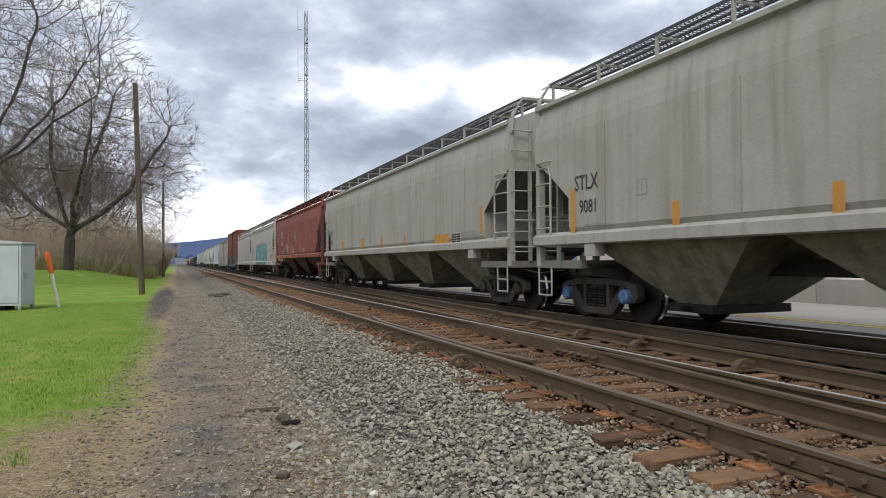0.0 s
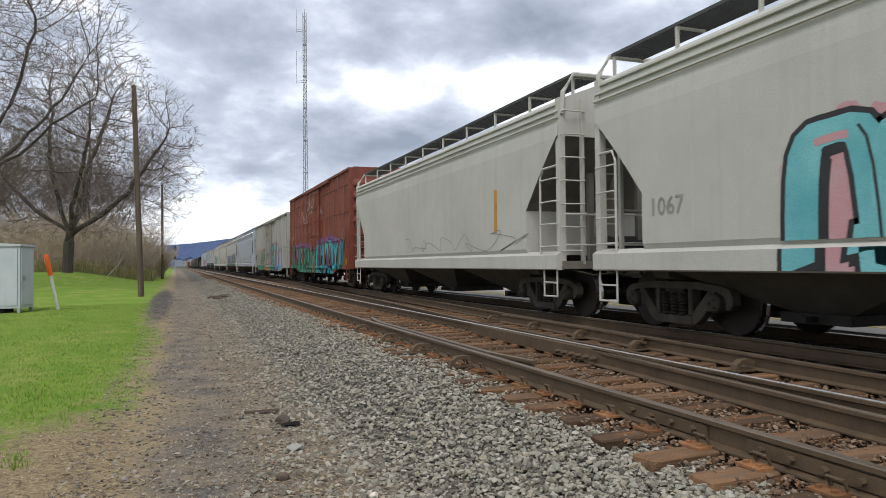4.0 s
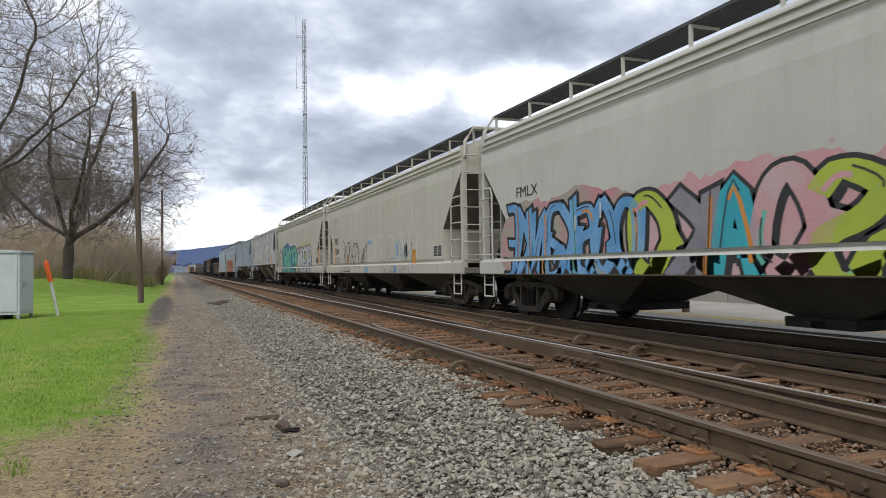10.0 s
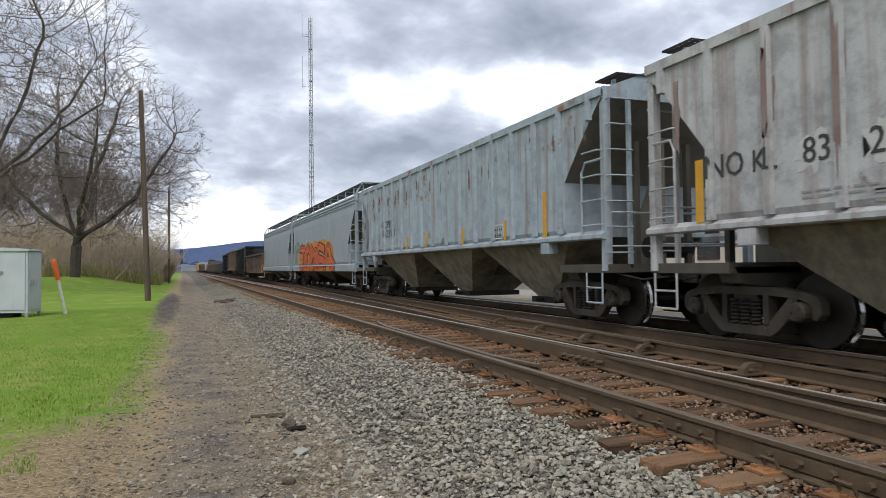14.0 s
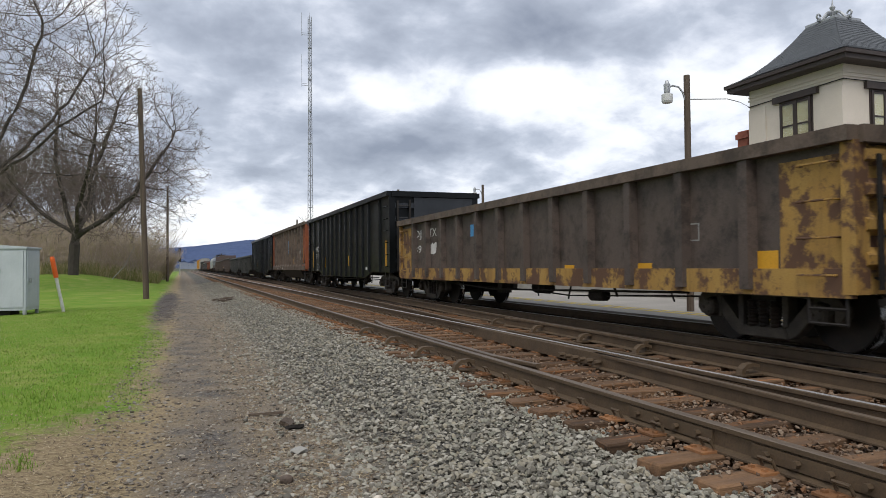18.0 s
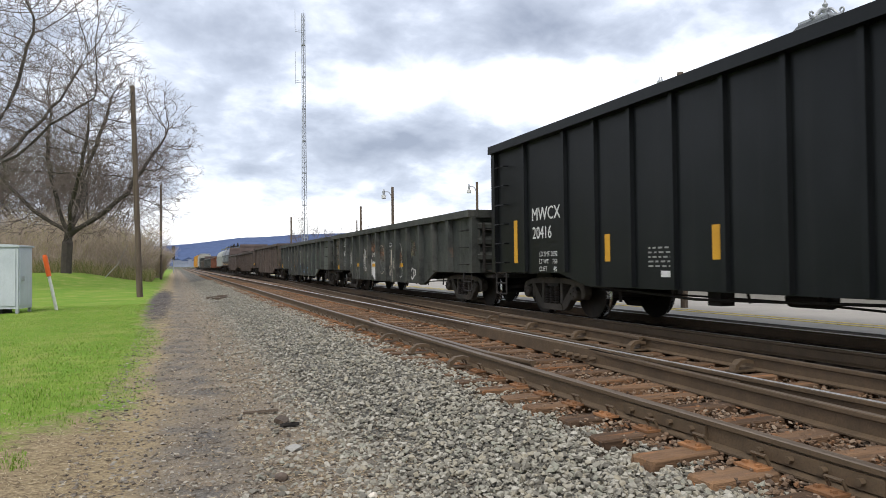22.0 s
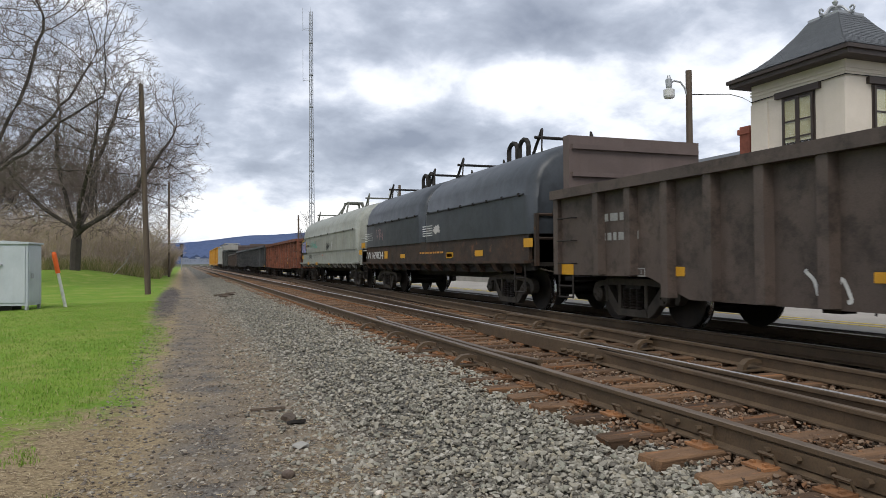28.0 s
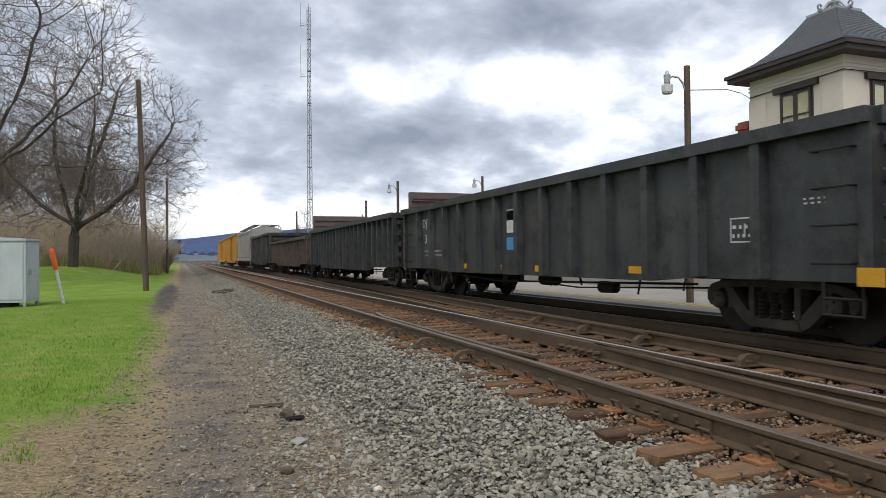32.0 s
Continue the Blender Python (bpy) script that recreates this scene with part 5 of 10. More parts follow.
def dented_ridge(rnd, y0, y1, zc):
    """A pressed side ridge with tapered ends, sagging and bent by knocks."""
    bm = B()
    rows, n = [], 8
    for k in range(n + 1):
        u = k / n
        d = 0.085 * min(1.0, 4.5 * u, 4.5 * (1 - u)) * rnd.uniform(0.65, 1.1) + 0.004
        z = zc + rnd.uniform(-0.012, 0.012)
        y = y0 + (y1 - y0) * u
        rows.append([bm.verts.new(p) for p in ((-1.49, y, z - 0.035), (-1.495 - d * 0.8, y, z + 0.0), (-1.495 - d, y, z + 0.06), (-1.495 - d * 0.6, y, z + 0.11), (-1.49, y, z + 0.16))])
    for a, b in zip(rows, rows[1:]):
        for q in range(4):
            bm.faces.new((a[q], a[q + 1], b[q + 1], b[q]))
        bm.faces.new((a[4], a[0], b[0], b[4]))
    bm.faces.new(rows[0])
    bm.faces.new(rows[-1][::-1])
    bmesh.ops.recalc_face_normals(bm, faces=bm.faces)
    return bm


def boxcar(i, L, colour, label, top, smooth_side=False, floor=0.85, panels=None, cap=None):
    car = thing("boxcar", label, "freight car", "freight train")
    hl = L / 2 - 0.60
    paint = M[colour]
    part("body", prism(B(), [(-1.50, floor), (-1.50, top - 0.06), (-1.30, top), (1.30, top), (1.50, top - 0.06), (1.50, floor)], -hl, hl, "y"), paint, car)
    dw = 1.55
    door_z = [floor + 0.25 + (top - floor - 0.7) * q / 5 for q in range(6)]
    SURFACES[car] = [(-1.50, -hl, -dw, floor + 0.16, top - 0.2), (-1.50, dw, hl, floor + 0.16, top - 0.2), (-1.57, -hl, hl, floor - 0.02, floor + 0.16),
                     (-1.57, -hl + 3.0, hl - 3.0, floor - 0.22, floor - 0.02), (-1.56, -dw, dw, floor + 0.16, top - 0.25)]
    for s in (-1, 1):
        part("roof_edge", box(B(), s * 1.58, s * 1.45, -hl - 0.02, hl + 0.02, top - 0.14, top - 0.05), paint, car)
        part("side_sill", prism(B(), [(-hl, floor + 0.16), (-hl, floor - 0.02), (-hl + 2.2, floor - 0.02), (-hl + 3.0, floor - 0.22), (hl - 3.0, floor - 0.22), (hl - 2.2, floor - 0.02), (hl, floor - 0.02),
                                       (hl, floor + 0.16)], s * 1.50, s * 1.57), paint, car)
    # ribs between the panels on the side that is seen
    step, out = (0.78, 1.545) if smooth_side else (1.02, 1.535)
    k = int(2 * hl / step)
    for q in range(k + 1):
        y = -hl + 0.10 + (2 * hl - 0.2) * q / k
        if abs(y) < dw + 0.1:
            continue
        for s in (-1, 1):
            part("rib", prism(B(), [(s * out, y - 0.035), (s * out, y + 0.035), (s * 1.49, y + 0.055), (s * 1.49, y - 0.055)], floor + 0.16, top - 0.14, "z"), paint, car)
        SURFACES[car].append((-out, y - 0.035, y + 0.035, floor + 0.16, top - 0.2))
    if not smooth_side:
        for zz in (floor + 1.20, floor + 2.32, floor + 3.42):
            for y0, y1 in ((-hl + 0.1, -dw - 0.1), (dw + 0.1, hl - 0.1)):
                part("rail_bar", box(B(), -1.53, -1.49, y0, y1, zz, zz + 0.07), paint, car)
        for zz in (floor + 1.20, floor + 2.32, floor + 3.42):
            SURFACES[car] += [(-1.53, -hl + 0.1, -dw - 0.1, zz, zz + 0.07), (-1.53, dw + 0.1, hl - 0.1, zz, zz + 0.07)]
    SURFACES[car] += [(-1.59, -dw, dw, zz, zz + 0.07) for zz in door_z] + [(-1.60, yy - 0.035, yy + 0.035, floor + 0.17, top - 0.26) for yy in (-dw, -0.55, 0.55, dw)]
    SURFACES[car].append((-1.62, -dw - 2.4, dw + 0.2, floor + 0.02, floor + 0.10))
    # plug door with its bars, rods and tracks
    door_paint = M["box_door"] if colour == "box_grey" else paint
    d = part("door", box(B(), -1.56, -1.50, -dw, dw, floor + 0.12, top - 0.25), door_paint, car, "plug door with locking rods")
    for q in range(6):
        zz = floor + 0.25 + (top - floor - 0.7) * q / 5
        part("door_bar", box(B(), -1.59, -1.56, -dw, dw, zz, zz + 0.07), door_paint, d)
    for yy in (-dw, -0.55, 0.55, dw):
        bm = box(B(), -1.60, -1.56, yy - 0.035, yy + 0.035, floor + 0.05, top - 0.18)
        for q in range(4):
            box(bm, -1.615, -1.60, yy - 0.05, yy + 0.05, floor + 0.5 + q * 0.85, floor + 0.62 + q * 0.85)
        part("locking_rod", bm, paint, d)
    bm = lathe(B(), [(-1.66, 0.16), (-1.62, 0.16)], "x", 12, (0, 0.15, floor + 1.0))
    part("door_gear", bm, door_paint, d)
    part("door_track", box(B(), -1.62, -1.50, -dw - 2.4, dw + 0.2, floor + 0.02, floor + 0.10), paint, car)
    part("door_track", box(B(), -1.64, -1.50, -dw - 2.4, dw + 0.2, top - 0.24, top - 0.16), paint, car)
    # corrugated ends
    for s in (-1, 1):
        q = 0
        z = floor + 0.25
        while z < top - 0.5:
            part("end_corrugation", prism(B(), [(s * hl, z), (s * (hl + 0.07), z + 0.10), (s * (hl + 0.07), z + 0.20), (s * hl, z + 0.36)], -1.40, 1.40), paint, car)
            z += 0.50
        for sx in (-1, 1):
            part("corner_post", box(B(), sx * 1.54, sx * 1.36, s * (hl - 0.05), s * (hl + 0.05), floor, top - 0.05), paint, car)
        lad = part("side_ladder", ladder_mesh(1.65, 0.42, 0.38), paint, car)
        lad.matrix_basis = pose(-1.58, s * (hl - 0.28), floor)
        lad = part("end_ladder", ladder_mesh(1.75, 0.45, 0.38), paint, car)
        lad.matrix_basis = pose(-1.1, s * (hl + 0.12), floor, 0, 0, 90 * s)
        part("end_platform", box(B(), -1.3, 1.3, s * hl, s * (hl + 0.35), floor - 0.02, floor + 0.04), M["dark_metal"], car)
    bm = lathe(B(), [(-0.02, 0.25), (0.02, 0.25)], "y", 14, (0.5, -hl - 0.2, floor + 1.1))
    part("brake_wheel", bm, M["dark_metal"], car)
    part("centre_sill", box(B(), -0.3, 0.3, -hl - 0.2, hl + 0.2, 0.62, 0.86), M["dark_metal"], car)
    part("brake_tank", lathe(B(), [(-0.4, 0.03), (-0.38, 0.14), (0.38, 0.14), (0.4, 0.03)], "y", 12, (-0.6, 0.8, 0.50)), M["dark_metal"], car)
    part("brake_rod", tube(B(), [(-1.1, -hl + 3, 0.62), (-1.1, 3, 0.5), (-1.1, hl - 3, 0.6)], 0.02, 5), M["dark_metal"], car)
    steps(car, hl, 0.42, floor, paint)
    couplers(car, L, hl)
    for s in (-1, 1):
        add_truck(car, s * (hl - 1.65), cap or CAPM)
    return car, hl


def gondola(i, L, colour, label, top, ribs=13, belly=0.62, floor=1.0, corrugated=False, chord=None, end_mat=None, sill=None, ladder_side=False, thin=False, cap=None, name="gondola_car", wall=None, end_gap=1.4, posts=None, plain_end=False, ledge=False, slope_end=False):
    """An open-topped car with pressed side posts; corrugated: pressed ridges between the posts."""
    car = thing(name, label, "freight car", "freight train")
    hl = L / 2 - 0.60
    paint = M[colour]
    bw = 3.1
    SURFACES[car] = [(-1.50, -hl, hl, belly, top - 0.05)]
    for s in (-1, 1):
        prof = [(-hl + 1.15, floor), (hl - 1.15, floor), (hl, 2.25), (hl, top), (-hl, top), (-hl, 2.25)] if slope_end else [(-hl, floor), (-hl + bw - 0.5, floor), (-hl + bw + 0.4, belly), (hl - bw - 0.4, belly), (hl - bw + 0.5, floor), (hl, floor), (hl, top), (-hl, top)]
        part("side", prism(B(), prof, s * 1.43, s * 1.50), paint, car)
        part("top_chord", box(B(), s * 1.66, s * 1.42, -hl - 0.05, hl + 0.05, top - 0.06, top + 0.10), chord or paint, car)
        if sill:
            part("side_sill", box(B(), s * 1.57, s * 1.50, -hl, hl, floor - 0.04, floor + 0.27), sill, car)
            for e in (-1, 1):
                part("end_panel", box(B(), s * 1.515, s * 1.50, e * (hl - 0.95), e * hl, floor + 0.27, top - 0.16), sill, car, "chipped yellow end panel")
        for k in range(ribs):
            y = posts[k] if posts else -hl + end_gap + 2 * (hl - end_gap) * k / (ribs - 1)
            z0 = floor if abs(y) > hl - bw else belly
            w = 0.055 if thin or posts else (0.075 if corrugated else 0.105)
            px = 1.565 if posts else 1.63
            part("post", prism(B(), [(s * px, y - w * 0.7), (s * px, y + w * 0.7), (s * 1.49, y + w), (s * 1.49, y - w)], z0 + 0.02, top - 0.05, "z"), paint, car)
        if corrugated and s < 0:
            rnd = random.Random(26)
            for k in [q for q in range(ribs) if q != ribs - 2]:
                y0 = -hl + end_gap + 2 * (hl - end_gap) * k / (ribs - 1) + 0.20
                y1 = -hl + end_gap + 2 * (hl - end_gap) * (k + 1) / (ribs - 1) - 0.20
                y1 = min(y1, hl - 0.16)
                for q in range(6):
                    part("ridge", dented_ridge(rnd, y0, y1, floor + 0.42 + q * (top - floor - 0.52) / 6), paint, car)
    for s in (-1, 1):
        if slope_end:
            part("end", prism(B(), [(s * hl, top), (s * (hl - 0.06), top), (s * (hl - 0.06), 2.30), (s * (hl - 1.20), 1.22), (s * (hl - 1.15), 1.16), (s * hl, 2.24)], -1.43, 1.43), end_mat, car, "rust-orange sloping end sheet")
            part("end_panel", prism(B(), [(s * (hl - 1.05), 1.30), (s * (hl - 0.98), top - 0.06), (s * hl, top - 0.06), (s * hl, 2.27)], -1.515, -1.50), end_mat, car, "bright rust end panel")
            for sx in (-1.05, 1.05):
                part("diagonal_brace", tube(B(), [(sx, s * (hl + 0.02), top - 0.55), (sx, s * (hl - 0.02), 1.02)] if sx > 0 else [(-1.35, s * (hl + 0.02), top - 0.35), (-0.45, s * (hl + 0.06), 1.05)], 0.05, 4), end_mat, car)
            part("end_deck", box(B(), -1.45, 1.45, s * (hl - 1.3), s * (hl + 0.10), 0.86, 0.98), paint, car)
            part("end_sill", box(B(), -1.56, -1.40, s * (hl - 1.3), s * hl, 0.86, 1.20), end_mat, car)
        else:
            part("end", box(B(), -1.48, 1.48, s * (hl - 0.06), s * hl, floor, top), end_mat or paint, car)
        if plain_end:
            part("end_sheet", box(B(), -0.72, 1.46, s * hl, s * (hl + 0.05), floor + 0.06, top - 0.1), M["gloss_black"], car, "smooth glossy black end sheet")
            zz = floor + 0.30
            while zz < top - 0.3:
                part("end_bar", box(B(), -1.38, -0.74, s * hl, s * (hl + 0.07), zz, zz + 0.16), M["gloss_black"], car)
                zz += 0.46
        z = floor + 0.25 if not (plain_end or slope_end) else top
        while z < top - 0.2:
            part("end_corrugation", prism(B(), [(s * hl, z), (s * (hl + 0.09), z + 0.06), (s * (hl + 0.09), z + 0.16), (s * hl, z + 0.24)], -1.44, 1.44), end_mat or paint, car)
            z += 0.36
        part("top_chord", box(B(), -1.5, 1.5, s * (hl - 0.08), s * (hl + 0.12), top - 0.08, top + 0.10), chord or paint, car)
        for sx in (-1, 1):
            part("corner_post", box(B(), sx * 1.58, sx * 1.38, s * (hl - 0.10), s * (hl + 0.06), floor, top - 0.05), end_mat or paint, car)
        hgt = top - floor - 0.25
        lad = part("side_rungs", staple_rungs(hgt, 0.46), sill or (end_mat if slope_end else M["dark_metal"] if not ladder_side else paint), car)
        lad.matrix_basis = pose(-1.60, s * (hl - 0.40), floor + 0.08)
        lad = part("end_ladder", ladder_mesh(hgt, 0.42, 0.40), M["dark_metal"], car)
        lad.matrix_basis = pose(-1.1, s * (hl + 0.13), floor + 0.05, 0, 0, 90 * s)
        part("end_platform", box(B(), -1.2, 1.2, s * hl, s * (hl + 0.30), floor - 0.12, floor - 0.05), M["dark_metal"], car)
    if ledge:
        for s in (-1, 1):
            part("sill_ledge", prism(B(), [(s * 1.62, 0.88), (s * 1.62, 1.11), (s * 1.49, 1.27), (s * 1.49, 0.88)], -hl, hl, "y"), paint, car)
        SURFACES[car].append((-1.62, -hl, hl, 0.89, 1.10))
        part("belly", prism(B(), [(-1.35, 0.95), (-1.1, 0.42), (1.1, 0.42), (1.35, 0.95)], -hl + 3.2, hl - 3.2, "y"), M["dark_metal"], car)
    if wall:
        part("end_bulkhead", box(B(), -1.45, 1.45, hl - 0.30, hl - 0.10, floor, wall), M["bulkhead"], car, "tall flat steel end wall")
        for zz in (top + 0.35, wall - 0.25):
            part("bulkhead_rib", box(B(), -1.40, 1.40, hl - 0.36, hl - 0.30, zz, zz + 0.08), M["bulkhead"], car)
    part("floor_deck", box(B(), -1.43, 1.43, -hl + 0.06, hl - 0.06, 0.98, 1.04), paint, car)
    part("centre_sill", box(B(), -0.3, 0.3, -hl - 0.2, hl + 0.2, 0.68, 0.98), M["dark_metal"], car)
    part("brake_tank", lathe(B(), [(-0.32, 0.03), (-0.30, 0.13), (0.30, 0.13), (0.32, 0.03)], "y", 12, (-0.5, 0.6, 0.56)), M["dark_metal"], car)
    part("brake_rod", tube(B(), [(-1.1, -hl + 3, 0.64), (-1.1, 2, 0.5), (-1.1, hl - 3, 0.62)], 0.02, 5), M["dark_metal"], car)
    r = random.Random(i)
    bm = tube(B(), [(-0.9, -hl + 3.0, 0.58), (-0.9, -1.2, 0.46), (-0.9, 0.4, 0.52), (-0.9, hl - 3.0, 0.55)], 0.014, 4)
    for q in range(7):
        y = -hl + 3.4 + (2 * hl - 6.8) * q / 6 + r.uniform(-0.3, 0.3)
        tube(bm, [(-0.9, y, 0.70), (-0.9, y + r.uniform(-0.12, 0.12), r.uniform(0.36, 0.52))], r.uniform(0.012, 0.03), 5)
    lathe(bm, [(-2.45, 0.02), (-2.42, 0.10), (-2.0, 0.11), (-1.95, 0.03)], "y", 10, (-0.9, 0, 0.50))
    box(bm, -1.02, -0.78, 1.6, 1.85, 0.42, 0.70)
    part("brake_rigging", bm, M["dark_metal"], car, "grimy levers and rods")
    steps(car, hl, 0.40, floor, M["dark_metal"])
    couplers(car, L, hl)
    for s in (-1, 1):
        add_truck(car, s * (hl - 1.65), cap or CAPM)
    return car, hl


def coil_car(i, L, colour, label, frame_mat, hoods):
    """A low frame that carries one or two rounded steel hoods."""
    car = thing("coil_car", label, "freight car", "freight train")
    hl = L / 2 - 0.6
    SURFACES[car] = [(-1.462, -hl, hl, 1.61, 2.38), (-1.422, -hl, hl, 1.07, 1.60)]
    for s in (-1, 1):
        part("side_sill", prism(B(), [(-hl, 1.08), (-hl, 0.86), (-hl + 2.2, 0.80), (hl - 2.2, 0.80), (hl, 0.86), (hl, 1.08)], s * 1.30, s * 1.39), M["dark_metal"], car, "black side sill below the walkway")
        part("walkway", box(B(), s * 1.60, s * 1.30, -hl, hl, 1.00, 1.06), M[frame_mat], car)
        part("side_board", box(B(), s * 1.42, s * 1.34, -hl + 0.15, hl - 0.15, 1.06, 1.62), M[frame_mat], car)
        k = int(2 * hl / 0.95)
        for q in range(k):
            y = -hl + 0.6 + (2 * hl - 1.2) * q / (k - 1)
            part("bracket", prism(B(), [(s * 1.59, 1.0), (s * 1.40, 1.0), (s * 1.40, 0.80), (s * 1.50, 0.86)], y - 0.11, y + 0.11, "y"), M[frame_mat], car)
    part("deck", box(B(), -1.45, 1.45, -hl, hl, 0.94, 1.02), M["dark_metal"], car)
    part("centre_sill", box(B(), -0.35, 0.35, -hl, hl, 0.62, 0.94), M["dark_metal"], car)
    for a0, a1, bends in hoods:
        sec = []
        for q in range(13):
            a = math.pi * q / 12
            sec.append((-1.44 * math.cos(a), 2.42 + 1.12 * math.sin(a) ** 0.85 if 0 < q < 12 else 2.42))
        sec = [(-1.46, 1.60), (-1.46, 2.40)] + sec + [(1.46, 2.40), (1.46, 1.60)]
        bm = B()
        ys = [(a0, 0.90), (a0 + 0.10, 0.97), (a0 + 0.32, 1.0), (a1 - 0.32, 1.0), (a1 - 0.10, 0.97), (a1, 0.90)]
        rings = [[bm.verts.new((x * f, y, 1.60 + (z - 1.60) * f)) for x, z in sec] for y, f in ys]
        for ra, rb in zip(rings, rings[1:]):
            for q in range(len(sec) - 1):
                bm.faces.new((ra[q], ra[q + 1], rb[q + 1], rb[q]))
        bm.faces.new(rings[0][::-1])
        bm.faces.new(rings[-1])
        h = part("hood", bm, M[colour], car, "rounded steel coil hood", smooth=True)
        h.data.set_sharp_from_angle(angle=radians(40))
        part("hood_seam", tube(B(), [(-1.475, a0 + 0.3, 2.42), (-1.475, a1 - 0.3, 2.42)], 0.022, 5), M[colour], h)
        for q in range(8):
            y = a0 + 0.5 + (a1 - a0 - 1.0) * q / 7
            part("latch", box(B(), -1.505, -1.46, y - 0.03, y + 0.03, 2.385, 2.45), M["dark_metal"], h)
        mid = (a0 + a1) / 2
        iron = M["dark_metal"] if colour != "coil_grey" else M["lifting_steel"]
        part("ridge_rail", box(B(), -0.10, 0.10, mid - 1.5, mid + 1.5, 3.50, 3.58), M[colour], h)
        for yy in (a0 + 1.05, a1 - 1.05):
            bm = B()
            tube(bm, [(-0.80, yy, 3.74), (0.80, yy, 3.74)], 0.035, 6)
            for sx in (-0.62, 0.62):
                tube(bm, [(sx * 1.25, yy - 0.26, 3.22), (sx, yy, 3.92), (sx * 1.25, yy + 0.26, 3.22)], 0.036, 6)
            part("lifting_bracket", bm, iron, h)
        if colour == "coil_grey":
            bm = B()
            for sx in (-0.34, 0.34):
                line = [(sx * 1.5, mid - 0.62, 3.40), (sx, mid - 0.36, 3.98), (sx, mid + 0.36, 3.98), (sx * 1.5, mid + 0.62, 3.40)]
                for p, q in zip(line, line[1:]):
                    tube(bm, [p, q], 0.055, 4)
                tube(bm, [(sx, mid, 3.98), (sx * 2.6, mid, 3.24)], 0.045, 4)
            for yy in (mid - 0.36, mid + 0.36):
                tube(bm, [(-0.40, yy, 3.98), (0.40, yy, 3.98)], 0.055, 4)
            tube(bm, [(-0.34, mid - 0.36, 3.98), (0.34, mid + 0.36, 3.98)], 0.03, 4)
            part("lifting_frame", bm, iron, h, "welded steel lifting frame")
        else:
            for yy in (mid - 0.30, mid + 0.30):
                arch = [(-0.05, yy - 0.24, 3.50), (-0.05, yy - 0.24, 3.86)] + [(-0.05, yy - 0.24 * math.cos(q), 3.86 + 0.20 * math.sin(q)) for q in (0.5, 1.0, 1.57, 2.14, 2.64)]
                part("lifting_eye", tube(B(), arch + [(-0.05, yy + 0.24, 3.86), (-0.05, yy + 0.24, 3.50)], 0.06, 6), iron, h)
    for s in (-1, 1):
        bm = B()
        for sx in (-1.35, 1.35):
            box(bm, sx - 0.04, sx + 0.04, s * (hl + 0.02), s * (hl + 0.10), 0.95, 2.0)
        tube(bm, [(-1.35, s * (hl + 0.06), 1.98), (1.35, s * (hl + 0.06), 1.98)], 0.03, 6)
        tube(bm, [(-1.35, s * (hl + 0.06), 1.5), (1.35, s * (hl + 0.06), 1.5)], 0.03, 6)
        part("end_rail", bm, M[frame_mat], car)
    bm = B()
    tube(bm, [(-0.75 + 0.27 * math.cos(0.3927 * q), -hl - 0.16, 2.02 + 0.27 * math.sin(0.3927 * q)) for q in range(17)], 0.022, 5)
    for q in range(4):
        tube(bm, [(-0.75, -hl - 0.16, 2.02), (-0.75 + 0.27 * math.cos(1.5708 * q), -hl - 0.16, 2.02 + 0.27 * math.sin(1.5708 * q))], 0.016, 5)
    box(bm, -0.82, -0.68, -hl - 0.14, -hl + 0.05, 1.85, 2.15)
    part("brake_wheel", bm, M["yellow_tape"] if colour == "coil_grey" else M["dark_metal"], car, "spoked brake wheel")
    steps(car, hl, 0.42, 1.0, M["dark_metal"])
    couplers(car, L, hl)
    for s in (-1, 1):
        add_truck(car, s * (hl - 1.75), CAPM)
    return car, hl

# ---------- the train ----------
# coupling points along the track at 0 s, from the car nearest the path back
GAPS = [-8.2, 11.78, 32.01, 49.28, 66.06, 82.29, 98.83, 118.84, 137.89, 155.16, 172.24, 189.02, 206.13, 223.61, 241.19, 258.17, 275.01, 291.57, 307.0, 323.54, 339.68, 355.66, 371.59, 387.86, 403.13, 417.74, 432.78, 450.48, 467.07, 483.49, 500.72, 516.61, 534.82, 557.65, 581.95]
# distance run by the train: seconds, metres
RUN = [(0, 0.0), (1, 14.15), (2, 28.25), (3, 42.3), (4, 56.34), (5, 70.39), (6, 84.45), (8, 112.63), (10, 140.91), (12, 169.28), (14, 197.66), (16, 226.0), (18, 254.2), (20, 282.21), (22, 309.97), (24, 337.47), (26, 364.75), (28, 391.92), (29, 405.51), (30, 419.14), (31, 432.86), (32, 446.7)]


def placed(i):
    return GAPS[i + 1] - GAPS[i]


CARS, MADE = [], {}


def add(i, made):
    car, hl = made
    CARS.append((car, (GAPS[i] + GAPS[i + 1]) / 2 + 0.6 + (0.35 if i == 7 else 0.0)))
    MADE[i] = (car, hl)
    return car, hl


HX = -SIDE
BLACK_POSTS = [-6.30] + [-4.80 + 0.96 * k for k in range(11)] + [6.30]
lite, dark_ink = M["white_ink"], M["black_ink"]

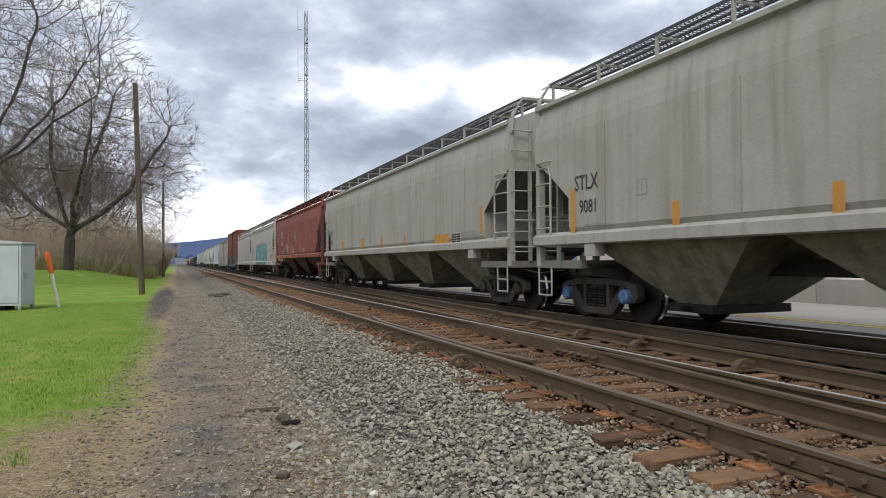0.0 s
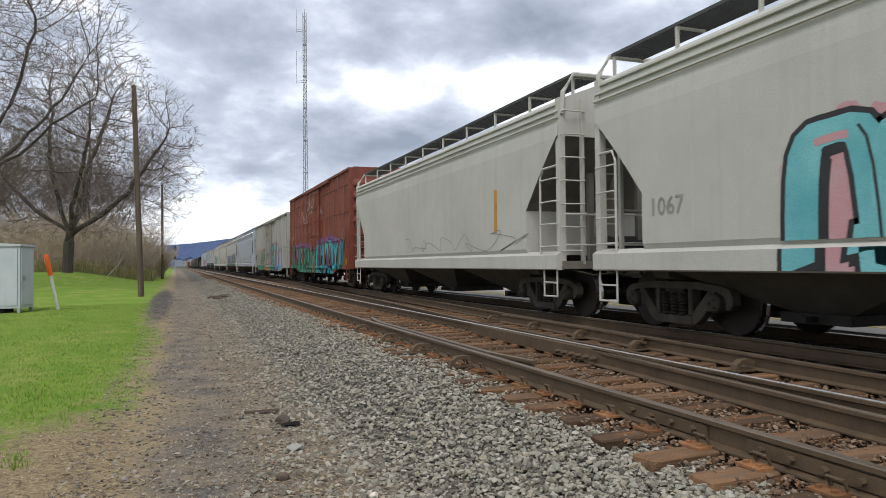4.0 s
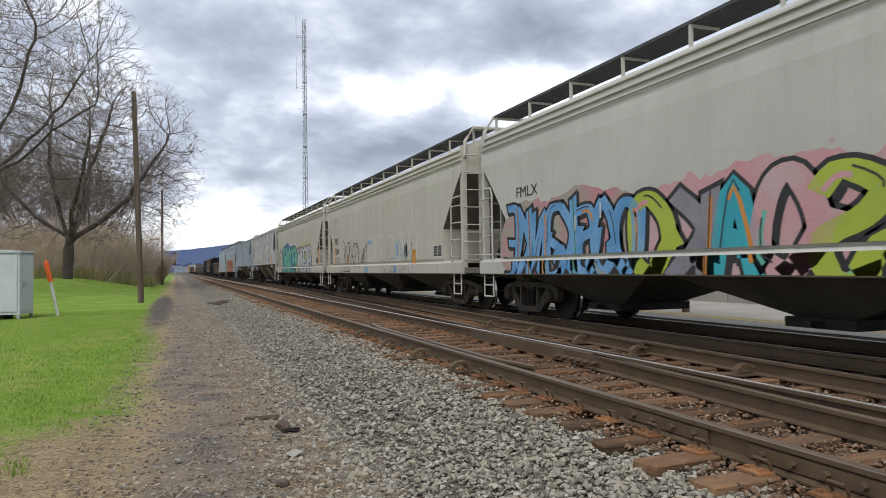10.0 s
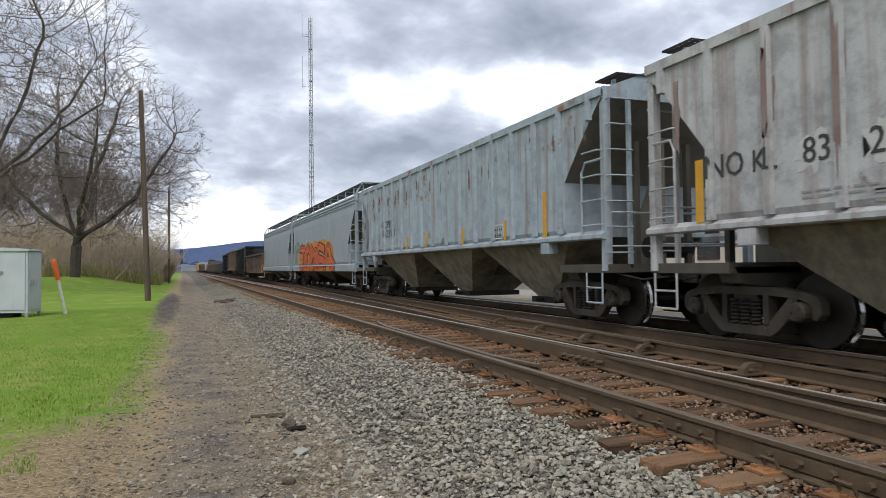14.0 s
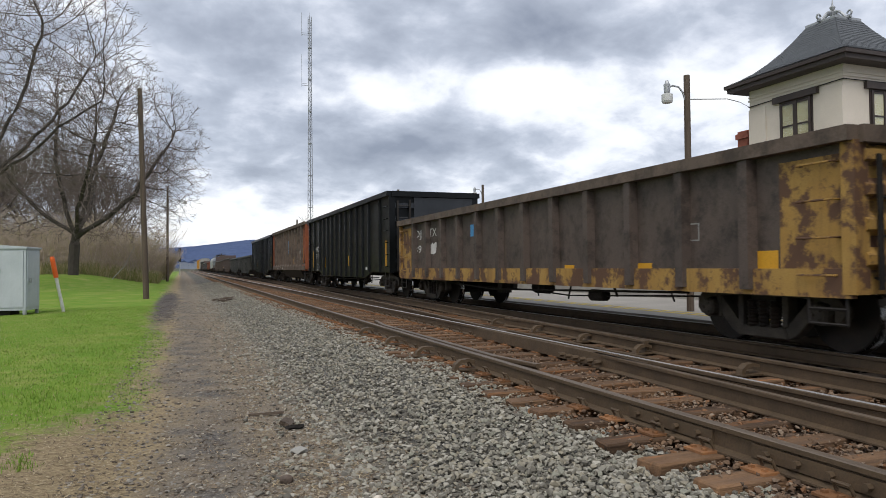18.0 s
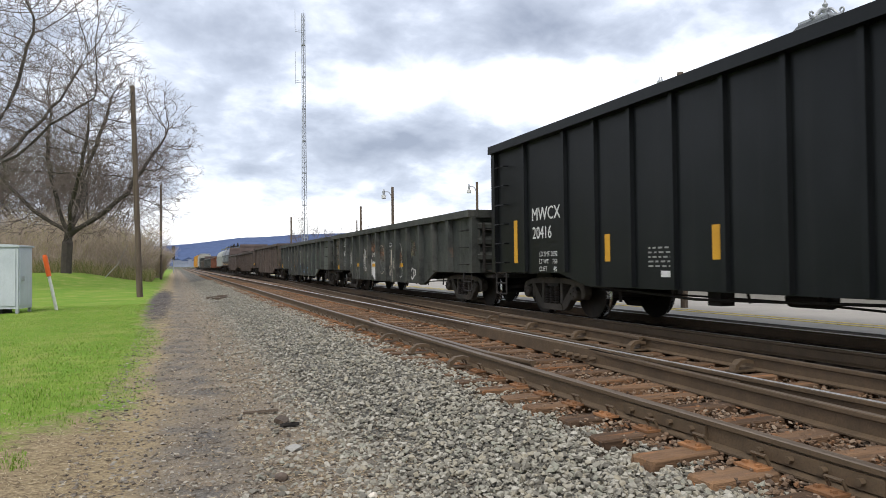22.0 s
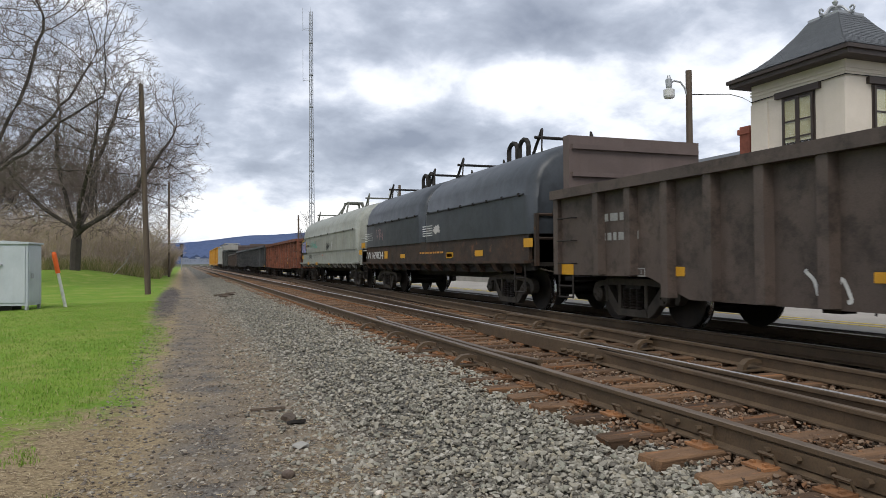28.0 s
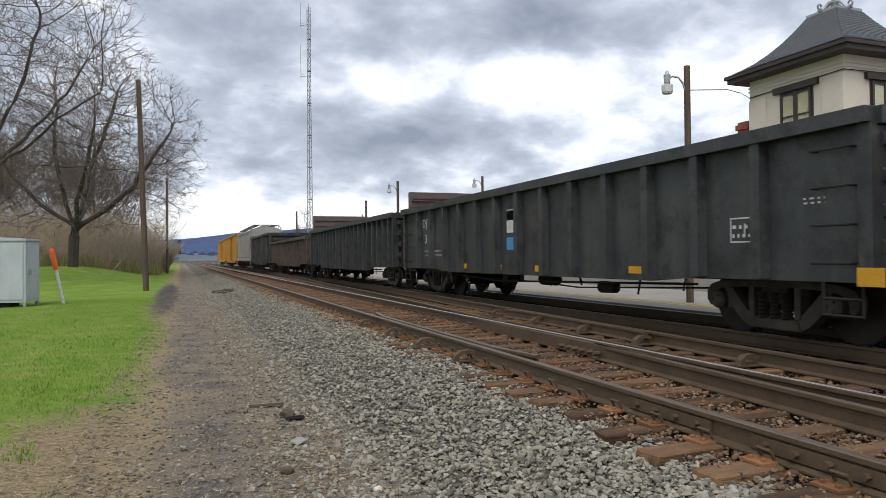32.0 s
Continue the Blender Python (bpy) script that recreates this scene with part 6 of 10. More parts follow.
c, hl = add(0, hopper(0, placed(0), "hopper_grey", "weathered light grey covered hopper car with orange stripes", 4, cap=cap_blue, sill_z=(1.33, 1.50), chute_mat="chute_tan", bent=True, run=1.2, cut=2.95, knee=2.15, open_walk=True, lip=True))
c, hl = add(1, hopper(1, placed(1), "hopper_grey", "weathered grey covered hopper car with brown stains", 4, sill_z=(1.33, 1.50), chute_mat="chute_tan", bent=True, run=1.2, cut=2.95, knee=2.15, open_walk=True, lip=True))
c, hl = add(2, hopper(2, placed(2), "hopper_red", "oxide red covered hopper car with scrawls on its side", 3, sill_z=(1.33, 1.50), roof_dark=True, cut=3.30, run=1.40, chute_mat="chute_red", open_walk=True, lip=True))
c, hl = add(3, hopper(3, placed(3), "hopper_cream", "cream covered hopper car with teal graffiti", 3, bent=True, run=1.22, cut=3.33))
c, hl = add(4, hopper(4, placed(4), "hopper_cream", "cream covered hopper car with a faded side", 3, bent=True, run=1.22, cut=3.33))
c, hl = add(5, boxcar(5, placed(5), "box_red", "red-brown boxcar with purple and teal graffiti", 4.95))
c, hl = add(6, boxcar(6, placed(6), "box_grey", "grey ribbed boxcar with bright graffiti", 4.35, smooth_side=True))
c, hl = add(7, hopper(7, placed(7) - 0.7, "hopper_silver", "silver grey covered hopper car with orange sill marks", 4, open_walk=True, bent=True, run=1.22, cut=3.33))
c, hl = add(8, hopper(8, placed(8), "hopper_cream", "pale covered hopper car with a long multicoloured graffiti", 3, bent=True, run=1.22, cut=3.33))
c, hl = add(9, hopper(9, placed(9), "hopper_beige", "beige covered hopper car with outline scrawls", 3, bent=True, run=1.22, cut=3.33))
c, hl = add(10, hopper(10, placed(10), "hopper_beige", "beige covered hopper car with green and blue graffiti", 3, bent=True, run=1.22, cut=3.33))
c, hl = add(11, hopper(11, placed(11), "ribbed_grey", "dusty grey ribbed hopper car with yellow stripes", 3, fat=False, ribs=17, top=3.98, sill_z=(1.47, 1.55), cut=3.80, run=1.2, knee=2.52, bent=True, chute_mat="chute_tan"))
c, hl = add(12, hopper(12, placed(12), "ribbed_blue", "pale blue ribbed hopper car with rust patches", 3, fat=False, ribs=17, top=3.98, sill_z=(1.47, 1.55), cut=3.80, run=1.2, knee=2.52, bent=True, chute_mat="chute_tan"))
c, hl = add(13, hopper(13, placed(13), "hopper_blue", "blue-grey covered hopper car with red graffiti", 3, bent=True, run=1.22, cut=3.33))
c, hl = add(14, hopper(14, placed(14), "hopper_blue", "blue-grey covered hopper car with orange stripes", 3, bent=True, run=1.22, cut=3.33))
c, hl = add(15, gondola(15, placed(15), "brown_dark", "rusty brown gondola car with chipped yellow ends", 2.36, 12, belly=0.72, chord=M["brown"], end_mat=M["yellow_rust"], sill=M["yellow_rust"], floor=0.72))
c, hl = add(16, gondola(16, placed(16), "black", "tall glossy black gondola car with yellow tape", 3.44, 13, belly=0.64, plain_end=True, posts=BLACK_POSTS, ladder_side=True, floor=0.85))
c, hl = add(17, gondola(17, placed(17), "brown", "tall rusty brown gondola car with orange ends", 3.47, 11, belly=0.95, ledge=True, slope_end=True, end_gap=1.25, end_mat=M["rust_orange"], floor=0.95))
c, hl = add(18, gondola(18, placed(18), "black", "tall glossy black gondola car with yellow tape", 3.44, 13, belly=0.64, plain_end=True, posts=BLACK_POSTS, ladder_side=True, floor=0.85))
c, hl = add(19, gondola(19, placed(19), "green_black", "faded green-black gondola car with white scrawls", 2.18, 12, floor=0.82, belly=0.48))
c, hl = add(20, gondola(20, placed(20), "green_black", "faded dark gondola car covered in worn graffiti", 2.18, 12, floor=0.82, belly=0.48))
for o in c.children:
    if o.name.split(".")[0] == "side":
        o.data.materials[0] = M["olive_wash"]
c, hl = add(21, gondola(21, placed(21), "brown_dark", "dark brown gondola car", 2.38, 12, floor=0.82, belly=0.48))
c, hl = add(22, gondola(22, placed(22), "brown_dark", "dark brown gondola car with a tall end wall", 2.22, 22, thin=True, end_gap=0.4, wall=3.32, floor=0.8, belly=0.5))
c, hl = add(23, gondola(23, placed(23), "brown_dark", "dark brown gondola car with a tall end wall", 2.22, 14, wall=3.32, floor=0.8, belly=0.5))
c, hl = add(24, coil_car(24, placed(24), "coil_black", "dark slate coil car with two rounded hoods", "coil_frame", [(-6.75, -0.12, False), (0.12, 6.75, False)]))
c, hl = add(25, coil_car(25, placed(25), "coil_grey", "pale grey coil car with one long rounded hood", "coil_grey", [(-6.6, 6.6, True)]))
c, hl = add(26, gondola(26, placed(26), "rust_red", "rust-red gondola car with pressed ridges", 2.4, 13, belly=0.66, corrugated=True, floor=0.72, end_gap=1.05))
c, hl = add(27, gondola(27, placed(27), "black_worn", "black gondola car with yellow tape and a blue emblem", 2.42, 13, belly=0.68, wall=3.05, floor=0.75))
c, hl = add(28, gondola(28, placed(28), "black_worn", "worn black gondola car", 2.42, 22, thin=True, end_gap=0.4, wall=3.3, floor=0.75, belly=0.6))
c, hl = add(29, gondola(29, placed(29), "brown_dark", "dark brown gondola car", 2.22, 18, thin=True, end_gap=0.4, floor=0.75, belly=0.6))
c, hl = add(30, gondola(30, placed(30), "green_black", "tall dark gondola car", 3.02, 14, floor=0.75, belly=0.6))
c, hl = add(31, hopper(31, placed(31), "hopper_grey", "light grey covered hopper car", 3, bent=True, run=1.3, cut=3.33))
c, hl = add(32, boxcar(32, placed(32), "yellow_car", "faded yellow boxcar near the train's end", 4.3))
c, hl = add(33, boxcar(33, placed(33), "yellow_car", "faded yellow boxcar near the train's end", 4.3))


# ---------- painted marks, scrawls and graffiti ----------
def two_tone(name, a, b, scale=1.3, c=None):
    m = material(name, a, b, scale, 0.55, bump=0.03, spots=c, spot_scale=1.6, spot_level=0.60)
    if name.startswith(("faded", "rust_bloom", "brown_run", "sage")):
        # flaked away in patches, so that the older paint shows
        n, l = m.node_tree.nodes, m.node_tree.links
        co, t, r = n.new("ShaderNodeTexCoord"), n.new("ShaderNodeTexNoise"), n.new("ShaderNodeMapRange")
        t.inputs["Scale"].default_value, t.inputs["Detail"].default_value, t.inputs["Roughness"].default_value = 3.4, 9.0, 0.74
        r.inputs[1].default_value, r.inputs[2].default_value, r.inputs[4].default_value = 0.44, 0.60, 0.85
        l.new(co.outputs["Object"], t.inputs["Vector"])
        l.new(t.outputs["Fac"], r.inputs[0])
        l.new(r.outputs[0], n["Principled BSDF"].inputs["Alpha"])
    return m


M.update({
    "g_black": two_tone("graffiti_black", (0.02, 0.02, 0.022), (0.035, 0.033, 0.035)),
    "g_white": two_tone("graffiti_white", (0.62, 0.60, 0.58), (0.40, 0.38, 0.36)),
    "g_cream": two_tone("graffiti_cream", (0.40, 0.36, 0.30), (0.20, 0.17, 0.14)),
    "g_teal": two_tone("graffiti_teal", (0.10, 0.36, 0.40), (0.20, 0.50, 0.52)),
    "g_pink": two_tone("graffiti_pink", (0.52, 0.24, 0.26), (0.46, 0.36, 0.36), 1.0),
    "g_cyan": two_tone("graffiti_cyan", (0.03, 0.30, 0.38), (0.06, 0.42, 0.44), 1.0, (0.03, 0.17, 0.33)),
    "g_green": two_tone("graffiti_green", (0.04, 0.30, 0.16), (0.06, 0.22, 0.15), 1.0, (0.24, 0.40, 0.10)),
    "g_purple": two_tone("graffiti_purple", (0.16, 0.07, 0.24), (0.22, 0.10, 0.28), 1.2, (0.50, 0.19, 0.10)),
    "g_tealblue": two_tone("graffiti_teal_blue", (0.03, 0.30, 0.27), (0.20, 0.30, 0.45), 0.5, (0.46, 0.46, 0.13)),
    "g_blue": two_tone("graffiti_blue", (0.08, 0.24, 0.46), (0.18, 0.36, 0.58), 2.0),
    "g_redblue": two_tone("graffiti_red_blue", (0.36, 0.05, 0.06), (0.09, 0.16, 0.34), 0.8, (0.52, 0.19, 0.04)),
    "g_orange": two_tone("graffiti_orange", (0.56, 0.17, 0.02), (0.50, 0.25, 0.06), 1.4),
    "g_pinkgreen": two_tone("graffiti_pink_green", (0.46, 0.20, 0.22), (0.20, 0.33, 0.24), 0.9),
    "g_multi": two_tone("graffiti_multi", (0.40, 0.44, 0.06), (0.22, 0.20, 0.24), 0.9, (0.04, 0.40, 0.45)),
    "g_greyteal": two_tone("graffiti_grey_teal", (0.20, 0.20, 0.22), (0.10, 0.34, 0.36), 0.9, (0.42, 0.12, 0.14)),
    "g_mint": two_tone("graffiti_mint", (0.10, 0.36, 0.28), (0.15, 0.42, 0.34), 1.2),
    "g_yblue": two_tone("graffiti_blue_yellow", (0.03, 0.10, 0.36), (0.05, 0.16, 0.42), 1.8, (0.56, 0.36, 0.04)),
    "g_yred": two_tone("graffiti_yellow_red", (0.42, 0.40, 0.20), (0.45, 0.40, 0.26), 1.8, (0.50, 0.05, 0.04)),
    "g_silver": two_tone("graffiti_silver", (0.46, 0.48, 0.52), (0.38, 0.40, 0.45), 1.5),
    "g_yellow": two_tone("graffiti_yellow", (0.60, 0.42, 0.03), (0.55, 0.34, 0.03)),
    "g_redor": two_tone("graffiti_red_orange", (0.50, 0.06, 0.03), (0.55, 0.14, 0.03), 1.5),
    "g_violet": two_tone("graffiti_violet", (0.22, 0.23, 0.44), (0.30, 0.31, 0.50), 1.5),
    "g_fadeorange": two_tone("faded_orange_spray", (0.24, 0.12, 0.07), (0.12, 0.075, 0.055), 1.6),
    "g_fadegreen": two_tone("faded_green_spray", (0.09, 0.17, 0.11), (0.10, 0.12, 0.12), 1.4, (0.17, 0.21, 0.20)),
    "g_fadecream": two_tone("faded_cream_spray", (0.27, 0.22, 0.17), (0.10, 0.085, 0.07), 2.6, (0.20, 0.10, 0.06)),
    "g_fadegrey": two_tone("faded_grey_spray", (0.17, 0.17, 0.16), (0.075, 0.08, 0.073), 2.2),
    "g_fadeblue": two_tone("faded_blue_wash", (0.16, 0.19, 0.20), (0.09, 0.105, 0.11), 1.6, (0.19, 0.215, 0.19)),
    "g_sagegreen": two_tone("sage_green_spray", (0.14, 0.20, 0.125), (0.10, 0.15, 0.10), 1.6),
    "g_panelwhite": two_tone("repainted_pale_patch", (0.50, 0.50, 0.49), (0.42, 0.42, 0.41), 2.0),
    "g_palegrey": two_tone("pale_grey_spray", (0.56, 0.56, 0.54), (0.48, 0.48, 0.46), 2.0),
    "g_lime": two_tone("lime_green_spray", (0.38, 0.44, 0.05), (0.30, 0.38, 0.05), 1.2, (0.04, 0.36, 0.42)),
    "g_slate": two_tone("slate_grey_spray", (0.17, 0.16, 0.19), (0.24, 0.23, 0.26), 1.2, (0.45, 0.22, 0.25)),
    "g_tealgreen": two_tone("teal_green_spray", (0.03, 0.30, 0.25), (0.05, 0.36, 0.33), 1.2, (0.32, 0.40, 0.12)),
    "g_rust": two_tone("rust_bloom", (0.25, 0.105, 0.045), (0.17, 0.065, 0.032), 2.4, (0.32, 0.22, 0.15)),
    "g_fadeolive": two_tone("faded_olive_spray", (0.13, 0.14, 0.08), (0.17, 0.10, 0.075), 1.4),
})


def flat_poly(bm, pts, x):
    """One filled face of points (y, z) at depth x."""
    vs = [bm.verts.new((x, p[0], p[1])) for p in pts]
    try:
        bm.faces.new(vs)
    except ValueError:
        pass


def stroke(bm, pts, w, x):
    """A flat brush stroke along points (y, z)."""
    n = len(pts)
    left, right = [], []
    for i, p in enumerate(pts):
        a, b = pts[max(i - 1, 0)], pts[min(i + 1, n - 1)]
        dy, dz = b[0] - a[0], b[1] - a[1]
        k = math.hypot(dy, dz) or 1.0
        ny, nz = -dz / k, dy / k
        left.append((p[0] + ny * w, p[1] + nz * w))
        right.append((p[0] - ny * w, p[1] - nz * w))
    for i in range(n - 1):
        flat_poly(bm, [left[i], left[i + 1], right[i + 1], right[i]], x)


def nib(bm, pts, w, x, grow_by):
    """A fat letter stroke: broad when upright, slimmer when level, with slanted pointed ends."""
    n = len(pts)
    left, right = [], []
    for i, p in enumerate(pts):
        a, b = pts[max(i - 1, 0)], pts[min(i + 1, n - 1)]
        dy, dz = b[0] - a[0], b[1] - a[1]
        k = math.hypot(dy, dz) or 1.0
        dy, dz = dy / k, dz / k
        half = w * (0.78 + 0.50 * abs(dz)) + grow_by
        end = 0.55 * half if i in (0, n - 1) else 0.0
        sign = -1 if i == 0 else 1
        left.append((p[0] - dz * half + sign * dy * end, p[1] + dy * half + sign * dz * end))
        right.append((p[0] + dz * half - sign * dy * end * 0.3, p[1] - dy * half - sign * dz * end * 0.3))
    for i in range(n - 1):
        flat_poly(bm, [left[i], left[i + 1], right[i + 1], right[i]], x)


def on_surfaces(bm, faces, lift):
    """Lay a flat drawing (at x = 0) over the raised surfaces (x, y0, y1, z0, z1) of a side."""
    out = bmesh.new()
    src = bpy.data.meshes.new("drawing")
    bm.to_mesh(src)
    bm.free()
    ys = [v.co.y for v in src.vertices]
    lo, hi = min(ys), max(ys)
    for x, y0, y1, z0, z1 in faces:
        if y1 < lo or y0 > hi:
            continue
        b = bmesh.new()
        b.from_mesh(src)
        for co, no in (((0, y0, 0), (0, -1, 0)), ((0, y1, 0), (0, 1, 0)), ((0, 0, z0), (0, 0, -1)), ((0, 0, z1), (0, 0, 1))):
            bmesh.ops.bisect_plane(b, geom=b.verts[:] + b.edges[:] + b.faces[:], plane_co=co, plane_no=no, clear_outer=True)
        for v in b.verts:
            v.co.x += x - lift
        tmp = bpy.data.meshes.new("piece")
        b.to_mesh(tmp)
        b.free()
        out.from_mesh(tmp)
        bpy.data.meshes.remove(tmp)
    bpy.data.meshes.remove(src)
    return out


def surf(car):
    return SURFACES[car]


def arc(cy, cz, ry, rz, a0, a1, n=9):
    return [(cy + ry * math.cos(radians(a0 + (a1 - a0) * k / n)), cz + rz * math.sin(radians(a0 + (a1 - a0) * k / n))) for k in range(n + 1)]


# letter skeletons in a unit cell, read left to right (u to the right, v up)
GLYPHS = {
    "S": [[(0.9, 0.85), (0.6, 1.0), (0.25, 0.9), (0.12, 0.7), (0.3, 0.55), (0.7, 0.45), (0.88, 0.28), (0.7, 0.08), (0.3, 0.0), (0.05, 0.12)]],
    "E": [[(0.95, 0.95), (0.35, 0.98), (0.15, 0.75), (0.1, 0.3), (0.35, 0.02), (0.95, 0.05)], [(0.2, 0.52), (0.75, 0.52)]],
    "R": [[(0.12, 0.0), (0.15, 0.95), (0.7, 0.98), (0.9, 0.78), (0.65, 0.52), (0.2, 0.5)], [(0.45, 0.5), (0.95, 0.0)]],
    "K": [[(0.15, 0.0), (0.18, 1.0)], [(0.9, 1.0), (0.3, 0.5), (0.95, 0.0)]],
    "G": [[(0.9, 0.8), (0.6, 1.0), (0.2, 0.85), (0.08, 0.5), (0.2, 0.12), (0.6, 0.0), (0.92, 0.2), (0.9, 0.45), (0.6, 0.45)]],
    "A": [[(0.02, 0.0), (0.5, 1.0), (0.98, 0.0)], [(0.25, 0.4), (0.75, 0.4)]],
    "M": [[(0.05, 0.0), (0.2, 1.0), (0.5, 0.4), (0.8, 1.0), (0.95, 0.0)]],
    "N": [[(0.1, 0.0), (0.18, 1.0)], [(0.18, 0.95), (0.8, 0.05)], [(0.82, 0.0), (0.9, 1.0)]],
    "U": [[(0.12, 1.0), (0.14, 0.3), (0.4, 0.0), (0.75, 0.15), (0.85, 1.0)]],
    "T": [[(0.02, 0.95), (0.98, 1.0)], [(0.5, 1.0), (0.45, 0.0)]],
    "O": [[(0.5, 1.0), (0.12, 0.75), (0.12, 0.25), (0.5, 0.0), (0.88, 0.28), (0.88, 0.72), (0.5, 1.0)]],
    "?": [[(0.15, 0.8), (0.4, 1.0), (0.8, 0.9), (0.8, 0.65), (0.5, 0.45), (0.48, 0.25)], [(0.48, 0.08), (0.52, 0.0)]],
}
LOOSE = [[[(0.1, 0.0), (0.15, 1.0), (0.85, 0.05), (0.9, 1.0)]], [[(0.05, 0.0), (0.45, 1.0), (0.9, 0.0)], [(0.2, 0.4), (0.75, 0.45)]],
         [[(0.5, 1.0), (0.1, 0.75), (0.1, 0.25), (0.5, 0.0), (0.9, 0.3), (0.9, 0.7), (0.5, 1.0)]], [[(0.9, 0.9), (0.3, 1.0), (0.1, 0.6), (0.8, 0.45), (0.9, 0.15), (0.4, 0.0), (0.05, 0.15)]],
         [[(0.1, 0.0), (0.15, 1.0)], [(0.9, 1.0), (0.25, 0.5), (0.95, 0.0)]], [[(0.95, 1.0), (0.2, 0.95), (0.15, 0.05), (0.95, 0.0)], [(0.2, 0.5), (0.8, 0.55)]],
         [[(0.05, 0.95), (0.95, 1.0)], [(0.5, 1.0), (0.4, 0.0)]], [[(0.1, 1.0), (0.2, 0.2), (0.5, 0.0), (0.8, 0.2), (0.9, 1.0)]]]


FILLS = {"g_multi": ("g_lime", "g_slate", "g_cyan", "g_pink", "g_lime"), "g_tealblue": ("g_tealgreen", "g_tealgreen", "g_tealgreen", "g_blue"),
         "g_green": ("g_green", "g_green", "g_tealgreen")}


def graffiti(car, faces, y0, y1, z0, z1, letters, fill, edge, halo, seed, word=""):
    """A sprayed piece: cloudy halo, outlined fat letters, small highlights."""
    r = random.Random(seed)
    wide, high = y1 - y0, z1 - z0
    piece = None
    if halo != "none":
        bm = B()
        n = max(8, int(wide / 0.09))
        up, down = [], []
        for k in range(n + 1):
            y = y0 - 0.25 + (wide + 0.5) * k / n
            fall = high * 0.35 * (abs(2 * k / n - 1)) ** 6
            up.append((y, z1 + 0.10 * high - fall + 0.16 * high * noise.noise((y * 1.1, seed, 0.5)) + 0.16 * high * abs(noise.noise((y * 3.7, seed, 2.5)))))
            down.append((y, z0 - 0.06 * high + fall + 0.10 * high * noise.noise((y * 1.7, seed, 5.5))))
        for k in range(n):
            flat_poly(bm, [down[k], down[k + 1], up[k + 1], up[k]], 0)
        bmesh.ops.remove_doubles(bm, verts=bm.verts[:], dist=0.0001)
        bmesh.ops.triangulate(bm, faces=bm.faces[:])
        piece = part("graffiti", on_surfaces(bm, faces, 0.003), M[halo], car, "cloudy sprayed graffiti")
        for k in range(int(wide * 0.5)):
            bm = B()
            bx, bz, br = r.uniform(y0, y1), r.choice((z1, z1, z0)) + r.uniform(-0.05, 0.2), r.uniform(0.02, 0.06)
            flat_poly(bm, arc(bx, bz, br, br, 0, 345, 10), 0)
            part("spray_dot", on_surfaces(bm, faces, 0.005), M[r.choice([halo, fill])], piece)
    cell = wide / letters
    for k in range(letters):
        glyph = GLYPHS[word[k]] if word else r.choice(LOOSE)
        if not word:
            fu, fv = r.random() < 0.6, r.random() < 0.5
            glyph = [[((1 - u if fu else u) + r.uniform(-0.08, 0.08), (1 - v if fv else v) + r.uniform(-0.06, 0.06)) for u, v in ln] for ln in glyph]
            glyph.append([(r.uniform(0.55, 0.8), r.uniform(0.0, 0.3)), (r.uniform(0.8, 1.0), r.uniform(0.2, 0.5)), (r.uniform(1.0, 1.25), r.uniform(0.1, 0.9))])
        left = y1 - cell * k + cell * 0.04
        lean = r.uniform(-0.12, 0.12)
        lift = r.uniform(-0.06, 0.06) * high

        def at(u, v):
            return (left - cell * (1.02 if word else 1.10) * (u + lean * v), z0 + 0.06 * high + lift * v + 0.88 * high * v)
        w = min(cell * 0.165, high * 0.15) if edge != "none" else min(cell, high) * 0.048
        for grow_by, mat, lift_x, name in ((0.050, edge, 0.005, "letter_shade"), (0.045 + w * 0.12, edge, 0.007, "letter_outline"), (0.0, FILLS[fill][k % len(FILLS[fill])] if fill in FILLS else fill, 0.010, "painted_letter")):
            if mat == "none" or (name == "letter_shade" and halo == "none"):
                continue
            bm = B()
            for line in glyph:
                pts = [at(*q) for q in bend(line, 4)]
                if name == "letter_shade":
                    pts = [(y - 0.45 * w, z - 0.35 * w) for y, z in pts]
                if grow_by:
                    d0, d1 = Vector(pts[0]) - Vector(pts[1]), Vector(pts[-1]) - Vector(pts[-2])
                    pts[0] = tuple(Vector(pts[0]) + d0.normalized() * grow_by)
                    pts[-1] = tuple(Vector(pts[-1]) + d1.normalized() * grow_by)
                (nib(bm, pts, w, 0, grow_by) if edge != "none" else stroke(bm, pts, w, 0))
            part(name, on_surfaces(bm, faces, lift_x), M[mat], piece or car)
        if edge != "none":
            bm = B()
            u, v = glyph[0][0]
            for shade in (0, 1):
                ac = B()
                line = bend(glyph[0], 4)
                a0 = r.randrange(0, max(1, len(line) - 5))
                seg = [at(*q) for q in line[a0:a0 + 5]]
                stroke(ac, [(py, pz + w * (0.35 if shade else -0.4)) for py, pz in seg], w * (0.10 if shade else 0.26), 0)
                part("inner_line" if shade else "colour_accent", on_surfaces(ac, faces, 0.012 + 0.001 * shade), M[edge if shade else r.choice([halo, "g_orange", "g_mint"]) if halo != "none" else edge], piece or car)
            p = at(u, v)
            stroke(bm, [(p[0] + w * 0.4, p[1] - 0.05), (p[0] + w * 0.45, p[1] - 0.05 - high * 0.18)], 0.02, 0)
            part("highlight", on_surfaces(bm, faces, 0.013), M["g_white"], piece or car)


